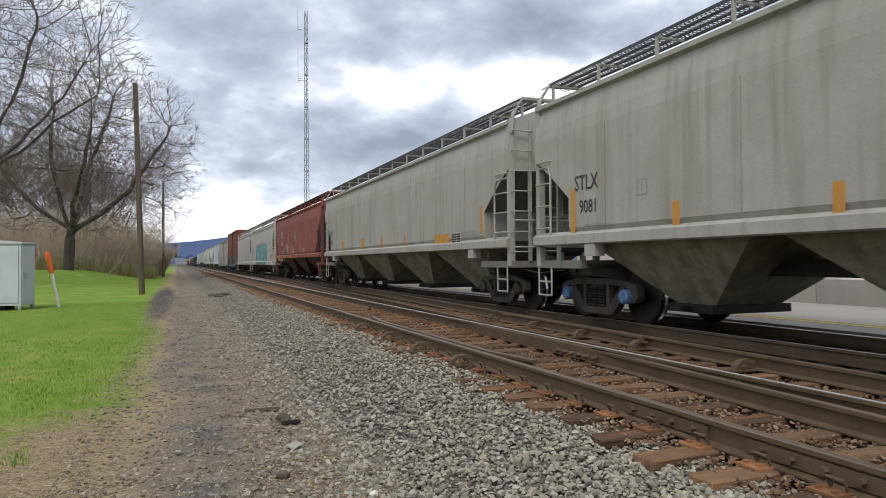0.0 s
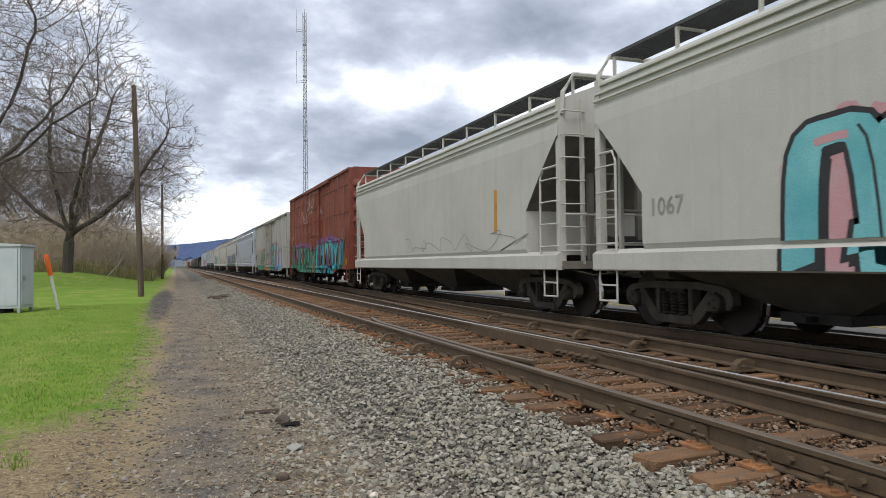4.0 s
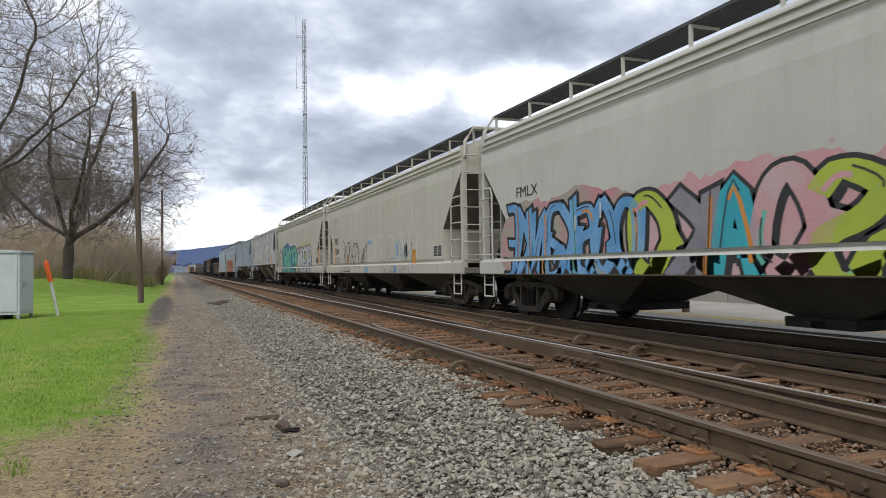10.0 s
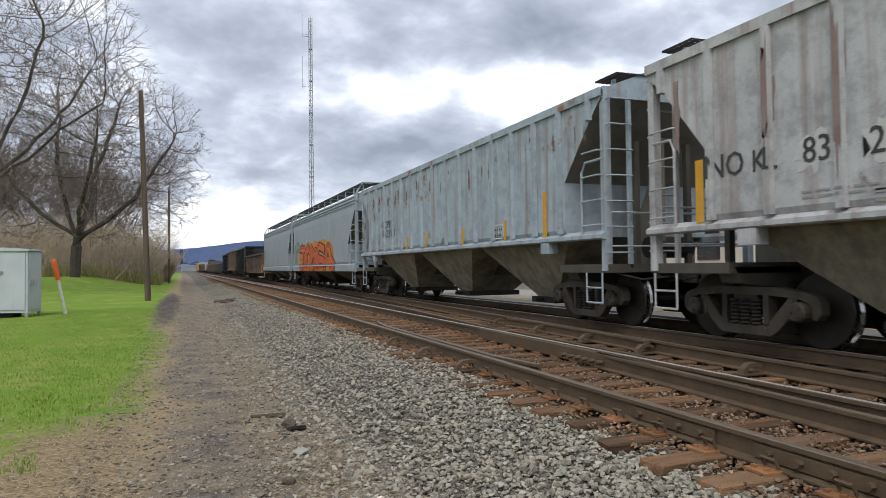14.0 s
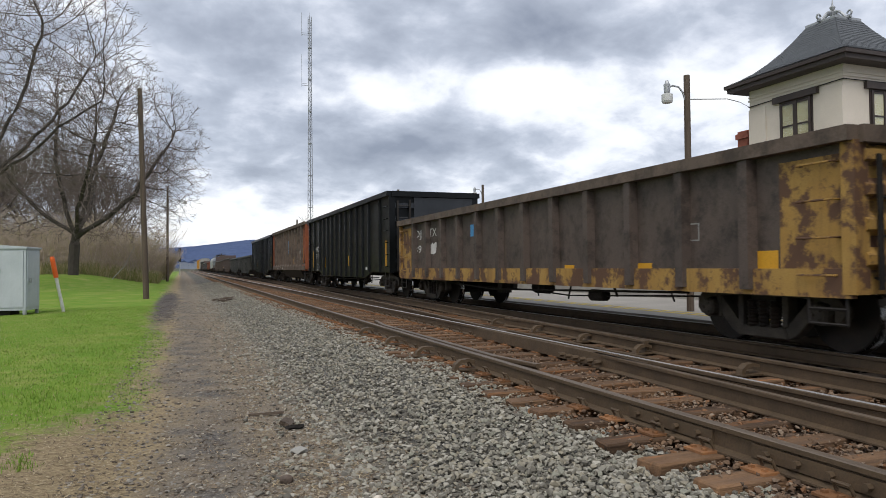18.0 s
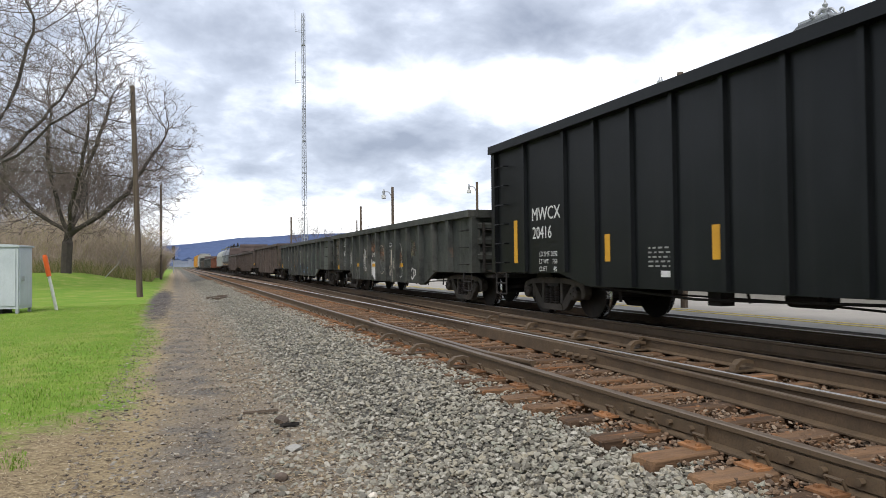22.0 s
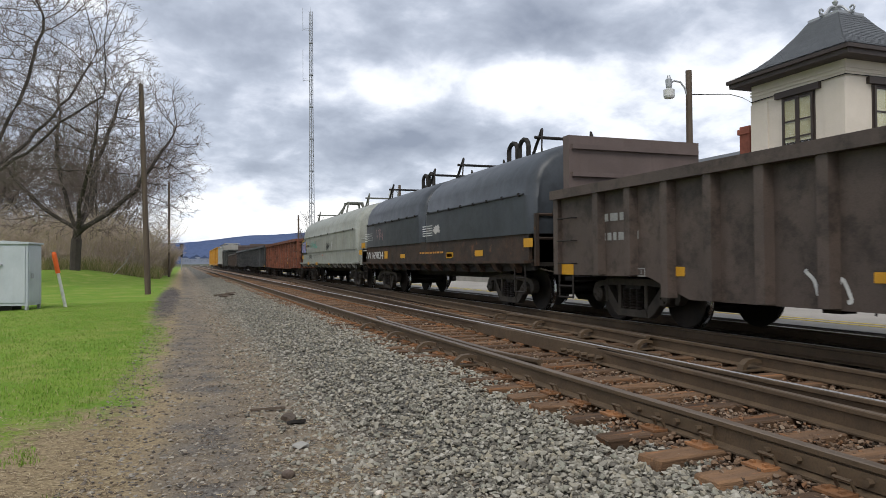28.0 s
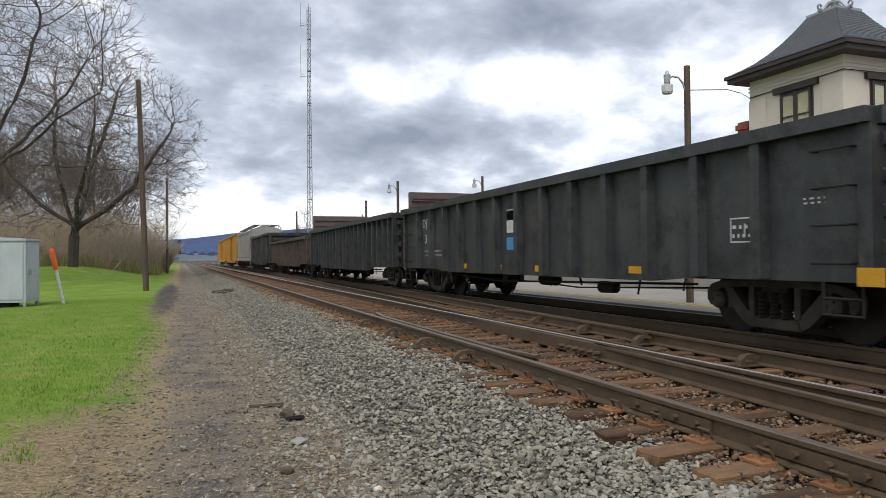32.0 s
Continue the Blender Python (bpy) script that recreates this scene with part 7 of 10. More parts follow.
def bend(pts, k=5):
    """A smooth curve through points."""
    out = []
    n = len(pts)
    for i in range(n - 1):
        a, b, c, d = pts[max(i - 1, 0)], pts[i], pts[i + 1], pts[min(i + 2, n - 1)]
        for q in range(k):
            t = q / k
            out.append(tuple(0.5 * (2 * b[j] + (c[j] - a[j]) * t + (2 * a[j] - 5 * b[j] + 4 * c[j] - d[j]) * t * t + (3 * b[j] - a[j] - 3 * c[j] + d[j]) * t ** 3) for j in (0, 1)))
    return out + [tuple(pts[-1])]


def scrawl(car, mat, x, y0, y1, z0, z1, loops, w=0.025):
    """A thin hand-sprayed tag in one running line that cannot be read."""
    r = random.Random(int(abs(y0 * 100) + abs(z1 * 1000)))
    n = max(2, loops - 1)
    cell = (y1 - y0) / n
    rise = r.uniform(-0.1, 0.12) * (z1 - z0)
    pts = []
    for k in range(n):
        size = r.uniform(0.65, 1.0)
        drop = r.uniform(0.0, 1.0 - size)
        # loops and zigzags, no letters
        spots = [(0.0, r.random())] + [(0.22 * q + r.uniform(-0.38, 0.38), r.choice((0.0, 0.3, 0.55, 0.8)) * (q % 3 > 0) + r.uniform(0.0, 0.25)) for q in range(1, r.choice((4, 5, 6)))]
        for u, v in spots:
            uu = k + u * 1.05 + 0.16 * v + r.uniform(-0.05, 0.05)
            pts.append((y1 - cell * uu, z0 + (z1 - z0) * (drop + v * size + r.uniform(-0.04, 0.04)) + rise * uu / n))
    bm = B()
    stroke(bm, bend(pts, 6), w * 0.5, 0)
    part("scrawl", on_surfaces(bm, SURFACES[car], 0.006), mat, car, "thin sprayed scrawl")


def smear(car, mat, y0, y1, z0, z1, seed):
    """A ragged patch of faded spray paint."""
    bm = B()
    cy, cz = (y0 + y1) / 2, (z0 + z1) / 2
    pts = []
    for k in range(40):
        c, s = math.cos(0.15708 * k), math.sin(0.15708 * k)
        f = (0.90 + 0.38 * noise.noise((c * 2.2 + seed * 3.1, s * 2.2, 0.5)) + 0.40 * noise.noise((c * 6, s * 6 + seed, 1.5))) / max(abs(c), abs(s)) ** 0.3
        pts.append((cy + c * f * (y1 - y0) * 0.5, cz + s * f * (z1 - z0) * 0.5))
    flat_poly(bm, pts, 0)
    bmesh.ops.triangulate(bm, faces=bm.faces[:])
    part("faded_patch", on_surfaces(bm, SURFACES[car], 0.003 + 0.0004 * (seed % 5)), mat, car, "ragged faded spray paint")


def oval(car, mat, y0, y1, z0, z1, w):
    """A hand-sprayed ring."""
    bm = B()
    pts = arc((y0 + y1) / 2, (z0 + z1) / 2, (y1 - y0) / 2, (z1 - z0) / 2, 70, 425, 26)
    stroke(bm, [(y + 0.02 * math.sin(5 * z), z + 0.015 * math.sin(7 * y)) for y, z in pts], w * 0.5, 0)
    part("sprayed_ring", on_surfaces(bm, SURFACES[car], 0.007), mat, car, "thin sprayed ring")


def bars(car, mat, x, y0, y1, z0, z1, lines, solid=False):
    """Small stencilled lines too fine to read."""
    h = (z1 - z0) / lines
    for k in range(lines):
        zz = z1 - h * (k + 0.8)
        r = random.Random(k + int(y0 * 50))
        y = y1
        bm = B()
        while y > y0:
            w = y1 - y0 if solid else r.uniform(0.08, 0.22) * min(1.0, (y1 - y0))
            flat_poly(bm, [(max(y - w, y0), zz), (y, zz), (y, zz + h * 0.40), (max(y - w, y0), zz + h * 0.40)], 0)
            y -= w + 0.05
        part("stencil_line", on_surfaces(bm, SURFACES[car], 0.008), mat, car)


def outline_box(car, mat, x, y0, y1, z0, z1):
    bm = B()
    t = 0.018
    for a in ((y0, y1, z0, z0 + t), (y0, y1, z1 - t, z1), (y0, y0 + t, z0, z1), (y1 - t, y1, z0, z1), ((y0 + y1) / 2 - t / 2, (y0 + y1) / 2 + t / 2, z0 + (z1 - z0) * 0.25, z1 - (z1 - z0) * 0.25)):
        prism(bm, [(a[0], a[2]), (a[1], a[2]), (a[1], a[3]), (a[0], a[3])], x - 0.004, x - 0.001)
    part("stencil_box", bm, mat, car)



def data_panel(car, y0, y1, z0, z1):
    """Two small black fields with fine white lines, framed in white."""
    plate = decal("data_panel", car, M["white_ink"], -1.56, y0, y1, z0, z1, label="black and white data panel")
    x = min(v.co.x for v in plate.data.vertices)
    g, half = 0.018, (y1 - y0) / 2
    for k in (0, 1):
        a = y0 + k * half + g
        b = a + half - 2 * g
        part("data_field", prism(B(), [(a, z0 + g), (b, z0 + g), (b, z1 - g), (a, z1 - g)], x - 0.003, x - 0.0005), M["black_ink"], plate)
        for q in range(3):
            zz = z0 + (z1 - z0) * (0.26 + 0.22 * q)
            part("data_line", prism(B(), [(a + 0.02, zz), (b - 0.02 - 0.05 * (q % 2), zz), (b - 0.02 - 0.05 * (q % 2), zz + 0.02), (a + 0.02, zz + 0.02)], x - 0.006, x - 0.0035), M["grey_ink"], plate)


# ---------- marks on the cars ----------
c, hl = MADE[0]
lettering("reporting_mark", 'STLX', 0.37, M['black_ink'], c, -1.564, 7.98, 2.25, 0.85)
lettering("reporting_mark", '9081', 0.32, M['black_ink'], c, -1.564, 7.84, 1.86, 0.87)
decal('stripe', c, M['orange_mark'], -1.56, 7.97, 8.12, 1.51, 2.3)
decal('stripe', c, M['orange_mark'], -1.56, 5.31, 5.46, 1.45, 1.87)
decal('stripe', c, M['orange_mark'], -1.56, 2.79, 2.94, 1.42, 1.86)
outline_box(c, M['grey_ink'], -1.56, 6.01, 6.25, 2.02, 2.26)
bars(c, M['grey_ink'], -1.56, 6.91, 7.68, 1.51, 1.71, 2)
bars(c, M['grey_ink'], -1.56, 3.03, 3.87, 1.5, 1.55, 1)
c, hl = MADE[1]
decal('stripe', c, M['orange_mark'], -1.56, -8.22, -8.07, 1.67, 2.3)
data_panel(c, -6.93, -6.37, 1.49, 1.77)
decal('stripe', c, M['orange_mark'], -1.56, -6.18, -5.15, 1.51, 1.76)
bars(c, M['grey_ink'], -1.56, -7.95, -6.93, 1.65, 1.79, 2)
c, hl = MADE[1]
lettering("reporting_mark", 'STLX', 0.27, M['black_ink'], c, -1.564, 8.4, 2.23, 1.03)
lettering("reporting_mark", '9511', 0.29, M['black_ink'], c, -1.564, 8.23, 1.82, 0.91)
decal('stripe', c, M['orange_mark'], -1.56, 5.71, 6.03, 1.54, 1.92)
decal('stripe', c, M['orange_mark'], -1.56, 2.43, 2.78, 1.47, 1.95)
decal('stripe', c, M['orange_mark'], -1.56, -0.07, 0.08, 1.47, 1.94)
decal('stripe', c, M['orange_mark'], -1.56, -2.57, -2.42, 1.47, 1.89)
outline_box(c, M['grey_ink'], -1.56, 6.4, 6.75, 2.0, 2.23)
bars(c, M['grey_ink'], -1.56, 3.36, 4.19, 1.49, 1.55, 1)
bars(c, M['grey_ink'], -1.56, -1.45, -0.9, 1.48, 1.55, 1)
c, hl = MADE[2]
lettering("reporting_mark", 'STLX', 0.62, M['white_ink'], c, -1.564, 5.62, 2.62, 0.73)
lettering("reporting_mark", '2064', 0.49, M['white_ink'], c, -1.564, 5.57, 2.15, 0.87)
outline_box(c, M['white_ink'], -1.56, 2.14, 2.42, 2.46, 2.73)
scrawl(c, M['white_ink'], -1.56, 2.15, 3.49, 1.67, 2.3, 4, 0.025)
scrawl(c, M['white_ink'], -1.56, -0.13, 1.59, 1.51, 2.01, 6, 0.025)
scrawl(c, M['grey_ink'], -1.56, -0.91, -0.15, 2.11, 2.86, 4, 0.025)
scrawl(c, M['white_ink'], -1.56, 3.94, 4.62, 1.6, 2.01, 3, 0.02)
bars(c, M['grey_ink'], -1.56, 4.49, 5.54, 1.64, 1.87, 2)
bars(c, M['grey_ink'], -1.56, 4.96, 5.44, 3.36, 3.58, 4)
decal('reflector', c, M['orange_mark'], -1.614, 5.82, 6.79, 1.34, 1.5)
decal('reflector', c, M['orange_mark'], -1.614, 3.48, 3.95, 1.34, 1.47)
decal('reflector', c, M['orange_mark'], -1.614, 0.89, 1.37, 1.34, 1.47)
decal('stripe', c, M['yellow_tape'], -1.56, 1.83, 2.25, 1.97, 2.08)
bars(c, M['orange_mark'], -1.56, -2.70, -1.90, 1.63, 2.06, 5)
bars(c, M['white_ink'], -1.56, -3.65, -2.95, 1.68, 1.85, 3)
bars(c, M['orange_mark'], -1.56, 1.65, 2.10, 1.60, 1.95, 5)
scrawl(c, M['g_white'], -1.56, -0.65, -0.14, 2.25, 2.92, 5, 0.03)
scrawl(c, M['g_white'], -1.56, 2.25, 3.35, 1.75, 2.25, 6, 0.035)
c, hl = MADE[3]
graffiti(c, surf(c), -3.38, 3.81, 0.85, 2.48, 7, 'g_teal', 'g_black', 'g_pink', 31)
decal('stripe', c, M['orange_mark'], -1.56, -6.71, -6.56, 1.26, 2.11)
decal('stripe', c, M['orange_mark'], -1.56, -4.6, -4.45, 1.31, 1.68)
data_panel(c, -6.43, -5.93, 1.38, 1.66)
bars(c, M['grey_ink'], -1.56, -6.39, -5.77, 1.91, 2.17, 3)
scrawl(c, M['black_ink'], -1.56, -5.19, -4.36, 1.01, 1.22, 4, 0.02)
lettering("reporting_mark", '1067', 0.37, M['grey_ink'], c, -1.564, 6.4, 1.7, 1.0)
c, hl = MADE[4]
scrawl(c, M['grey_ink'], -1.56, -6.04, 1.53, 1.3, 1.75, 6, 0.02)
decal('stripe', c, M['orange_mark'], -1.56, -4.98, -4.83, 1.68, 2.6)
c, hl = MADE[5]
graffiti(c, surf(c), -6.14, -0.88, 0.51, 2.04, 6, 'g_cyan', 'g_black', 'g_purple', 52)
graffiti(c, surf(c), -0.33, 6.93, 0.56, 1.97, 8, 'g_green', 'g_black', 'g_purple', 53)
decal('panel', c, M['yellow_tape'], -1.58, -6.4, -5.99, 1.24, 1.46)
decal('panel', c, M['yellow_tape'], -1.58, -7.07, -6.73, 1.04, 1.26)
bars(c, M['grey_ink'], -1.5, -6.43, -5.87, 1.87, 2.56, 6)
scrawl(c, M['white_ink'], -1.5, -2.11, -1.43, 3.44, 3.92, 4, 0.02)
lettering("reporting_mark", 'SRY', 0.35, M['white_ink'], c, -1.504, 7.03, 2.44, 1.07)
c, hl = MADE[5]
scrawl(c, M['white_ink'], -1.5, 2.3, 4.06, 3.12, 4.03, 4, 0.035)
scrawl(c, M['white_ink'], -1.5, -1.89, -1.37, 3.42, 3.68, 5, 0.03)
graffiti(c, surf(c), -0.24, 1.72, 3.57, 4.41, 6, 'g_white', 'none', 'none', 7, 'GAMMA?')
bars(c, M['white_ink'], -1.5, 0.24, 1.04, 2.28, 2.34, 1)
c, hl = MADE[6]
graffiti(c, surf(c), -5.05, -1.1, 0.64, 2.45, 4, 'g_tealblue', 'g_black', 'g_redblue', 61, 'SERK')
graffiti(c, surf(c), 1.93, 7.81, 0.65, 2.13, 5, 'g_green', 'g_black', 'g_orange', 62, 'SUERT')
smear(c, M['g_blue'], -6.9, -5.0, 0.68, 1.75, 77)
smear(c, M['g_redblue'], -6.7, -5.3, 1.75, 2.2, 78)
smear(c, M['g_cyan'], -6.4, -5.5, 1.0, 1.5, 76)
decal('smear', c, M['orange_mark'], -1.575, -0.52, 2.37, 0.68, 0.9)
scrawl(c, M['black_ink'], -1.5, -0.23, 1.86, 3.07, 3.58, 6, 0.025)
decal('reflector', c, M['yellow_tape'], -1.58, -2.54, -2.09, 0.91, 1.02)
decal('reflector', c, M['yellow_tape'], -1.58, -4.74, -4.3, 0.95, 1.05)
c, hl = MADE[6]
decal('panel', c, M['black_ink'], -1.503, 7.96, 8.93, 1.49, 1.85)
lettering("reporting_mark", 'CM', 0.36, M['white_ink'], c, -1.504, 8.89, 1.55, 1.3)
scrawl(c, M['black_ink'], -1.5, 9.1, 9.52, 2.89, 3.58, 6, 0.035)
scrawl(c, M['black_ink'], -1.5, 8.26, 8.83, 3.29, 3.83, 6, 0.035)
scrawl(c, M['white_ink'], -1.5, 8.33, 8.88, 2.0, 2.33, 5, 0.03)
bars(c, M['grey_ink'], -1.5, 8.26, 8.79, 1.28, 1.49, 2)
c, hl = MADE[7]
lettering("reporting_mark", 'BFGX', 0.39, M['black_ink'], c, -1.564, 7.39, 2.36, 0.79)
lettering("reporting_mark", '1677', 0.34, M['black_ink'], c, -1.564, 7.39, 1.99, 0.75)
outline_box(c, M['grey_ink'], -1.56, 5.85, 6.09, 2.22, 2.48)
bars(c, M['grey_ink'], -1.56, 6.08, 7.34, 1.46, 1.67, 2)
bars(c, M['grey_ink'], -1.56, 2.15, 2.53, 1.57, 2.14, 7)
scrawl(c, M['g_purple'], -1.56, 2.57, 5.16, 1.34, 2.03, 6, 0.014)
decal('reflector', c, M['orange_mark'], -1.614, 7.05, 7.97, 1.11, 1.21)
decal('reflector', c, M['orange_mark'], -1.614, 3.25, 4.12, 1.1, 1.2)
decal('reflector', c, M['white_ink'], -1.614, 5.25, 5.48, 1.02, 1.13)
c, hl = MADE[7]
decal('panel', c, M['yellow_tape'], -1.56, -0.63, 0.28, 1.5, 1.78)
data_panel(c, -6.71, -6.3, 1.66, 1.93)
decal('reflector', c, M['orange_mark'], -1.614, -4.02, -3.22, 1.12, 1.2)
decal('reflector', c, M['orange_mark'], -1.614, -7.63, -6.72, 1.09, 1.19)
c, hl = MADE[8]
lettering("reporting_mark", 'FMLX', 0.3, M['black_ink'], c, -1.564, 6.32, 2.44, 1.22)
lettering("reporting_mark", '51190', 0.33, M['black_ink'], c, -1.564, 6.27, 1.99, 0.91)
graffiti(c, surf(c), 2.4, 6.75, 0.84, 2.19, 8, 'g_blue', 'g_black', 'g_pinkgreen', 81)
graffiti(c, surf(c), -1.49, 2.45, 0.82, 2.14, 5, 'g_multi', 'g_black', 'g_pink', 82)
c, hl = MADE[8]
graffiti(c, surf(c), -6.23, -1.54, 0.87, 2.24, 5, 'g_greyteal', 'g_black', 'g_pink', 83)
decal('stripe', c, M['orange_mark'], -1.56, -6.11, -5.96, 1.33, 2.12)
c, hl = MADE[9]
lettering("reporting_mark", 'FMLX', 0.38, M['black_ink'], c, -1.564, 6.32, 2.12, 0.78)
lettering("reporting_mark", '52244', 0.36, M['black_ink'], c, -1.564, 6.24, 1.69, 0.76)
bars(c, M['grey_ink'], -1.56, 5.29, 6.19, 1.3, 1.58, 2)
decal('stripe', c, M['orange_mark'], -1.56, 6.25, 6.4, 1.22, 2.08)
decal('stripe', c, M['orange_mark'], -1.56, 3.94, 4.09, 1.22, 1.64)
outline_box(c, M['grey_ink'], -1.56, 3.63, 3.89, 1.91, 2.15)
bars(c, M['grey_ink'], -1.56, 5.72, 6.26, 3.05, 3.25, 4)
bars(c, M['black_ink'], -1.56, 3.35, 4.91, 0.94, 0.99, 1)
c, hl = MADE[9]
scrawl(c, M['g_black'], -1.56, 1.14, 4.84, 0.91, 2.31, 6, 0.03)
oval(c, M['g_black'], 3.21, 4.38, 0.96, 2.1, 0.03)
oval(c, M['g_black'], 2.1, 3.1, 1.2, 2.06, 0.03)
oval(c, M['g_palegrey'], -0.44, 0.71, 0.84, 2.12, 0.05)
oval(c, M['g_palegrey'], -1.56, -0.4, 0.85, 2.16, 0.05)
oval(c, M['g_palegrey'], -2.54, -1.52, 0.86, 2.14, 0.05)
oval(c, M['g_white'], -3.58, -2.69, 0.87, 2.16, 0.05)
oval(c, M['g_white'], -4.18, -3.56, 0.88, 2.15, 0.05)
oval(c, M['g_white'], -4.64, -4.15, 0.88, 2.2, 0.05)
smear(c, M['g_blue'], -2.84, -2.58, 1.42, 1.89, 91)
smear(c, M['g_blue'], -2.84, -2.45, 0.86, 1.17, 92)
smear(c, M['g_blue'], 0.68, 1.05, 0.86, 1.15, 93)
smear(c, M['g_blue'], -4.1, -3.97, 0.86, 1.04, 94)
smear(c, M['g_blue'], 0.25, 0.83, 1.9, 2.07, 95)
scrawl(c, M['g_black'], -1.56, -3.74, -3.48, 1.42, 1.88, 4, 0.05)
scrawl(c, M['grey_ink'], -1.56, -2.55, -1.19, 0.92, 1.15, 5, 0.03)
scrawl(c, M['grey_ink'], -1.56, -3.72, -3.09, 0.93, 1.15, 4, 0.03)
c, hl = MADE[9]
scrawl(c, M['grey_ink'], -1.56, 1.08, 5.05, 1.36, 2.2, 6, 0.02)
decal('stripe', c, M['orange_mark'], -1.56, -4.51, -4.17, 1.18, 1.6)
scrawl(c, M['g_blue'], -1.56, -3.93, -1.68, 1.2, 1.95, 4, 0.02)
data_panel(c, -6.61, -6.0, 1.35, 1.66)
c, hl = MADE[10]
graffiti(c, surf(c), -0.03, 5.28, 0.85, 2.38, 5, 'g_mint', 'g_black', 'g_yblue', 101)
lettering("reporting_mark", 'FMLX', 0.36, M['black_ink'], c, -1.564, 6.39, 2.14, 0.84)
lettering("reporting_mark", '52009', 0.3, M['black_ink'], c, -1.564, 6.31, 1.71, 0.89)
decal('stripe', c, M['orange_mark'], -1.56, 6.28, 6.43, 1.23, 2.05)
bars(c, M['grey_ink'], -1.56, 5.71, 6.21, 3.04, 3.23, 4)
c, hl = MADE[10]
graffiti(c, surf(c), -4.79, -0.53, 0.92, 2.29, 6, 'g_silver', 'g_black', 'g_yred', 102)
decal('stripe', c, M['orange_mark'], -1.56, -6.97, -6.82, 1.26, 2.11)
data_panel(c, -6.75, -6.19, 1.37, 1.67)
bars(c, M['grey_ink'], -1.56, -6.7, -6.09, 1.87, 2.14, 3)
c, hl = MADE[11]
decal('stripe', c, M['yellow_tape'], -1.64, -6.71, -6.56, 1.45, 2.37)
decal('stripe', c, M['yellow_tape'], -1.64, -3.7, -3.55, 1.48, 1.94)
decal('stripe', c, M['yellow_tape'], -1.64, -1.19, -1.04, 1.45, 1.91)
decal('stripe', c, M['yellow_tape'], -1.64, 1.47, 1.62, 1.46, 1.93)
decal('stripe', c, M['yellow_tape'], -1.64, 6.81, 6.96, 1.59, 2.42)
data_panel(c, -4.28, -3.9, 1.66, 1.98)
data_panel(c, -5.09, -4.67, 1.69, 1.99)
bars(c, M['grey_ink'], -1.56, -5.26, -4.65, 2.16, 2.36, 3)
c, hl = MADE[11]
smear(c, M['g_panelwhite'], 4.76, 5.35, 2.04, 2.49, 5)
smear(c, M['g_panelwhite'], 3.95, 4.49, 1.98, 2.49, 6)
smear(c, M['g_panelwhite'], 3.16, 3.68, 1.92, 2.47, 7)
smear(c, M['g_panelwhite'], -1.94, -1.67, 1.61, 1.79, 8)
lettering("reporting_mark", 'NO', 0.43, M['black_ink'], c, -1.564, 6.72, 2.14, 0.91)
lettering("reporting_mark", 'KL', 0.38, M['black_ink'], c, -1.564, 5.98, 2.14, 0.89)
lettering("reporting_mark", '83', 0.41, M['black_ink'], c, -1.564, 5.25, 2.14, 0.93)
lettering("reporting_mark", '26', 0.4, M['black_ink'], c, -1.564, 4.45, 2.12, 0.93)
lettering("reporting_mark", '21', 0.38, M['black_ink'], c, -1.564, 3.61, 2.15, 0.84)
bars(c, M['grey_ink'], -1.56, 4.2, 5.27, 1.74, 1.86, 2)
bars(c, M['grey_ink'], -1.56, 3.45, 4.4, 1.61, 1.81, 2)
outline_box(c, M['white_ink'], -1.56, 0.62, 1.11, 1.63, 1.78)
bars(c, M['grey_ink'], -1.56, 0.67, 1.06, 1.66, 1.75, 1)
c, hl = MADE[12]
lettering("reporting_mark", 'RCPE', 0.33, M['black_ink'], c, -1.564, 5.32, 2.37, 1.55)
lettering("reporting_mark", '462398', 0.36, M['black_ink'], c, -1.564, 5.26, 2.06, 1.43)
decal('stripe', c, M['yellow_tape'], -1.64, 2.33, 2.48, 1.54, 1.99)
decal('stripe', c, M['yellow_tape'], -1.64, 0.57, 0.72, 1.57, 2.01)
decal('stripe', c, M['yellow_tape'], -1.64, -2.15, -2.01, 1.56, 1.99)
decal('stripe', c, M['yellow_tape'], -1.64, -4.53, -4.41, 1.56, 2.02)
outline_box(c, M['white_ink'], -1.56, -4.37, -3.9, 1.64, 1.95)
bars(c, M['black_ink'], -1.56, -4.34, -3.94, 1.67, 1.91, 2)
scrawl(c, M['black_ink'], -1.56, -1.02, -0.54, 1.55, 1.87, 3, 0.02)
c, hl = MADE[12]
decal('stripe', c, M['yellow_tape'], -1.64, -6.28, -6.13, 1.56, 2.44)
c, hl = MADE[13]
lettering("reporting_mark", 'ATW', 0.35, M['black_ink'], c, -1.564, 6.63, 2.34, 0.84)
lettering("reporting_mark", '496339', 0.41, M['black_ink'], c, -1.564, 6.63, 1.94, 0.7)
outline_box(c, M['grey_ink'], -1.56, 4.99, 5.25, 2.23, 2.51)
decal('stripe', c, M['orange_mark'], -1.56, 6.54, 6.69, 1.33, 2.19)
bars(c, M['grey_ink'], -1.56, 5.99, 6.52, 1.41, 1.63, 2)
graffiti(c, surf(c), 4.87, 5.67, 1.17, 1.53, 2, 'g_yellow', 'g_black', 'g_yellow', 131)
bars(c, M['black_ink'], -1.56, 5.55, 6.31, 1.05, 1.13, 1)
c, hl = MADE[13]
graffiti(c, surf(c), -3.75, 5.7, 0.86, 2.21, 5, 'g_redor', 'g_black', 'g_orange', 132)
c, hl = MADE[14]
lettering("reporting_mark", 'ATW', 0.29, M['black_ink'], c, -1.564, 6.82, 2.31, 1.12)
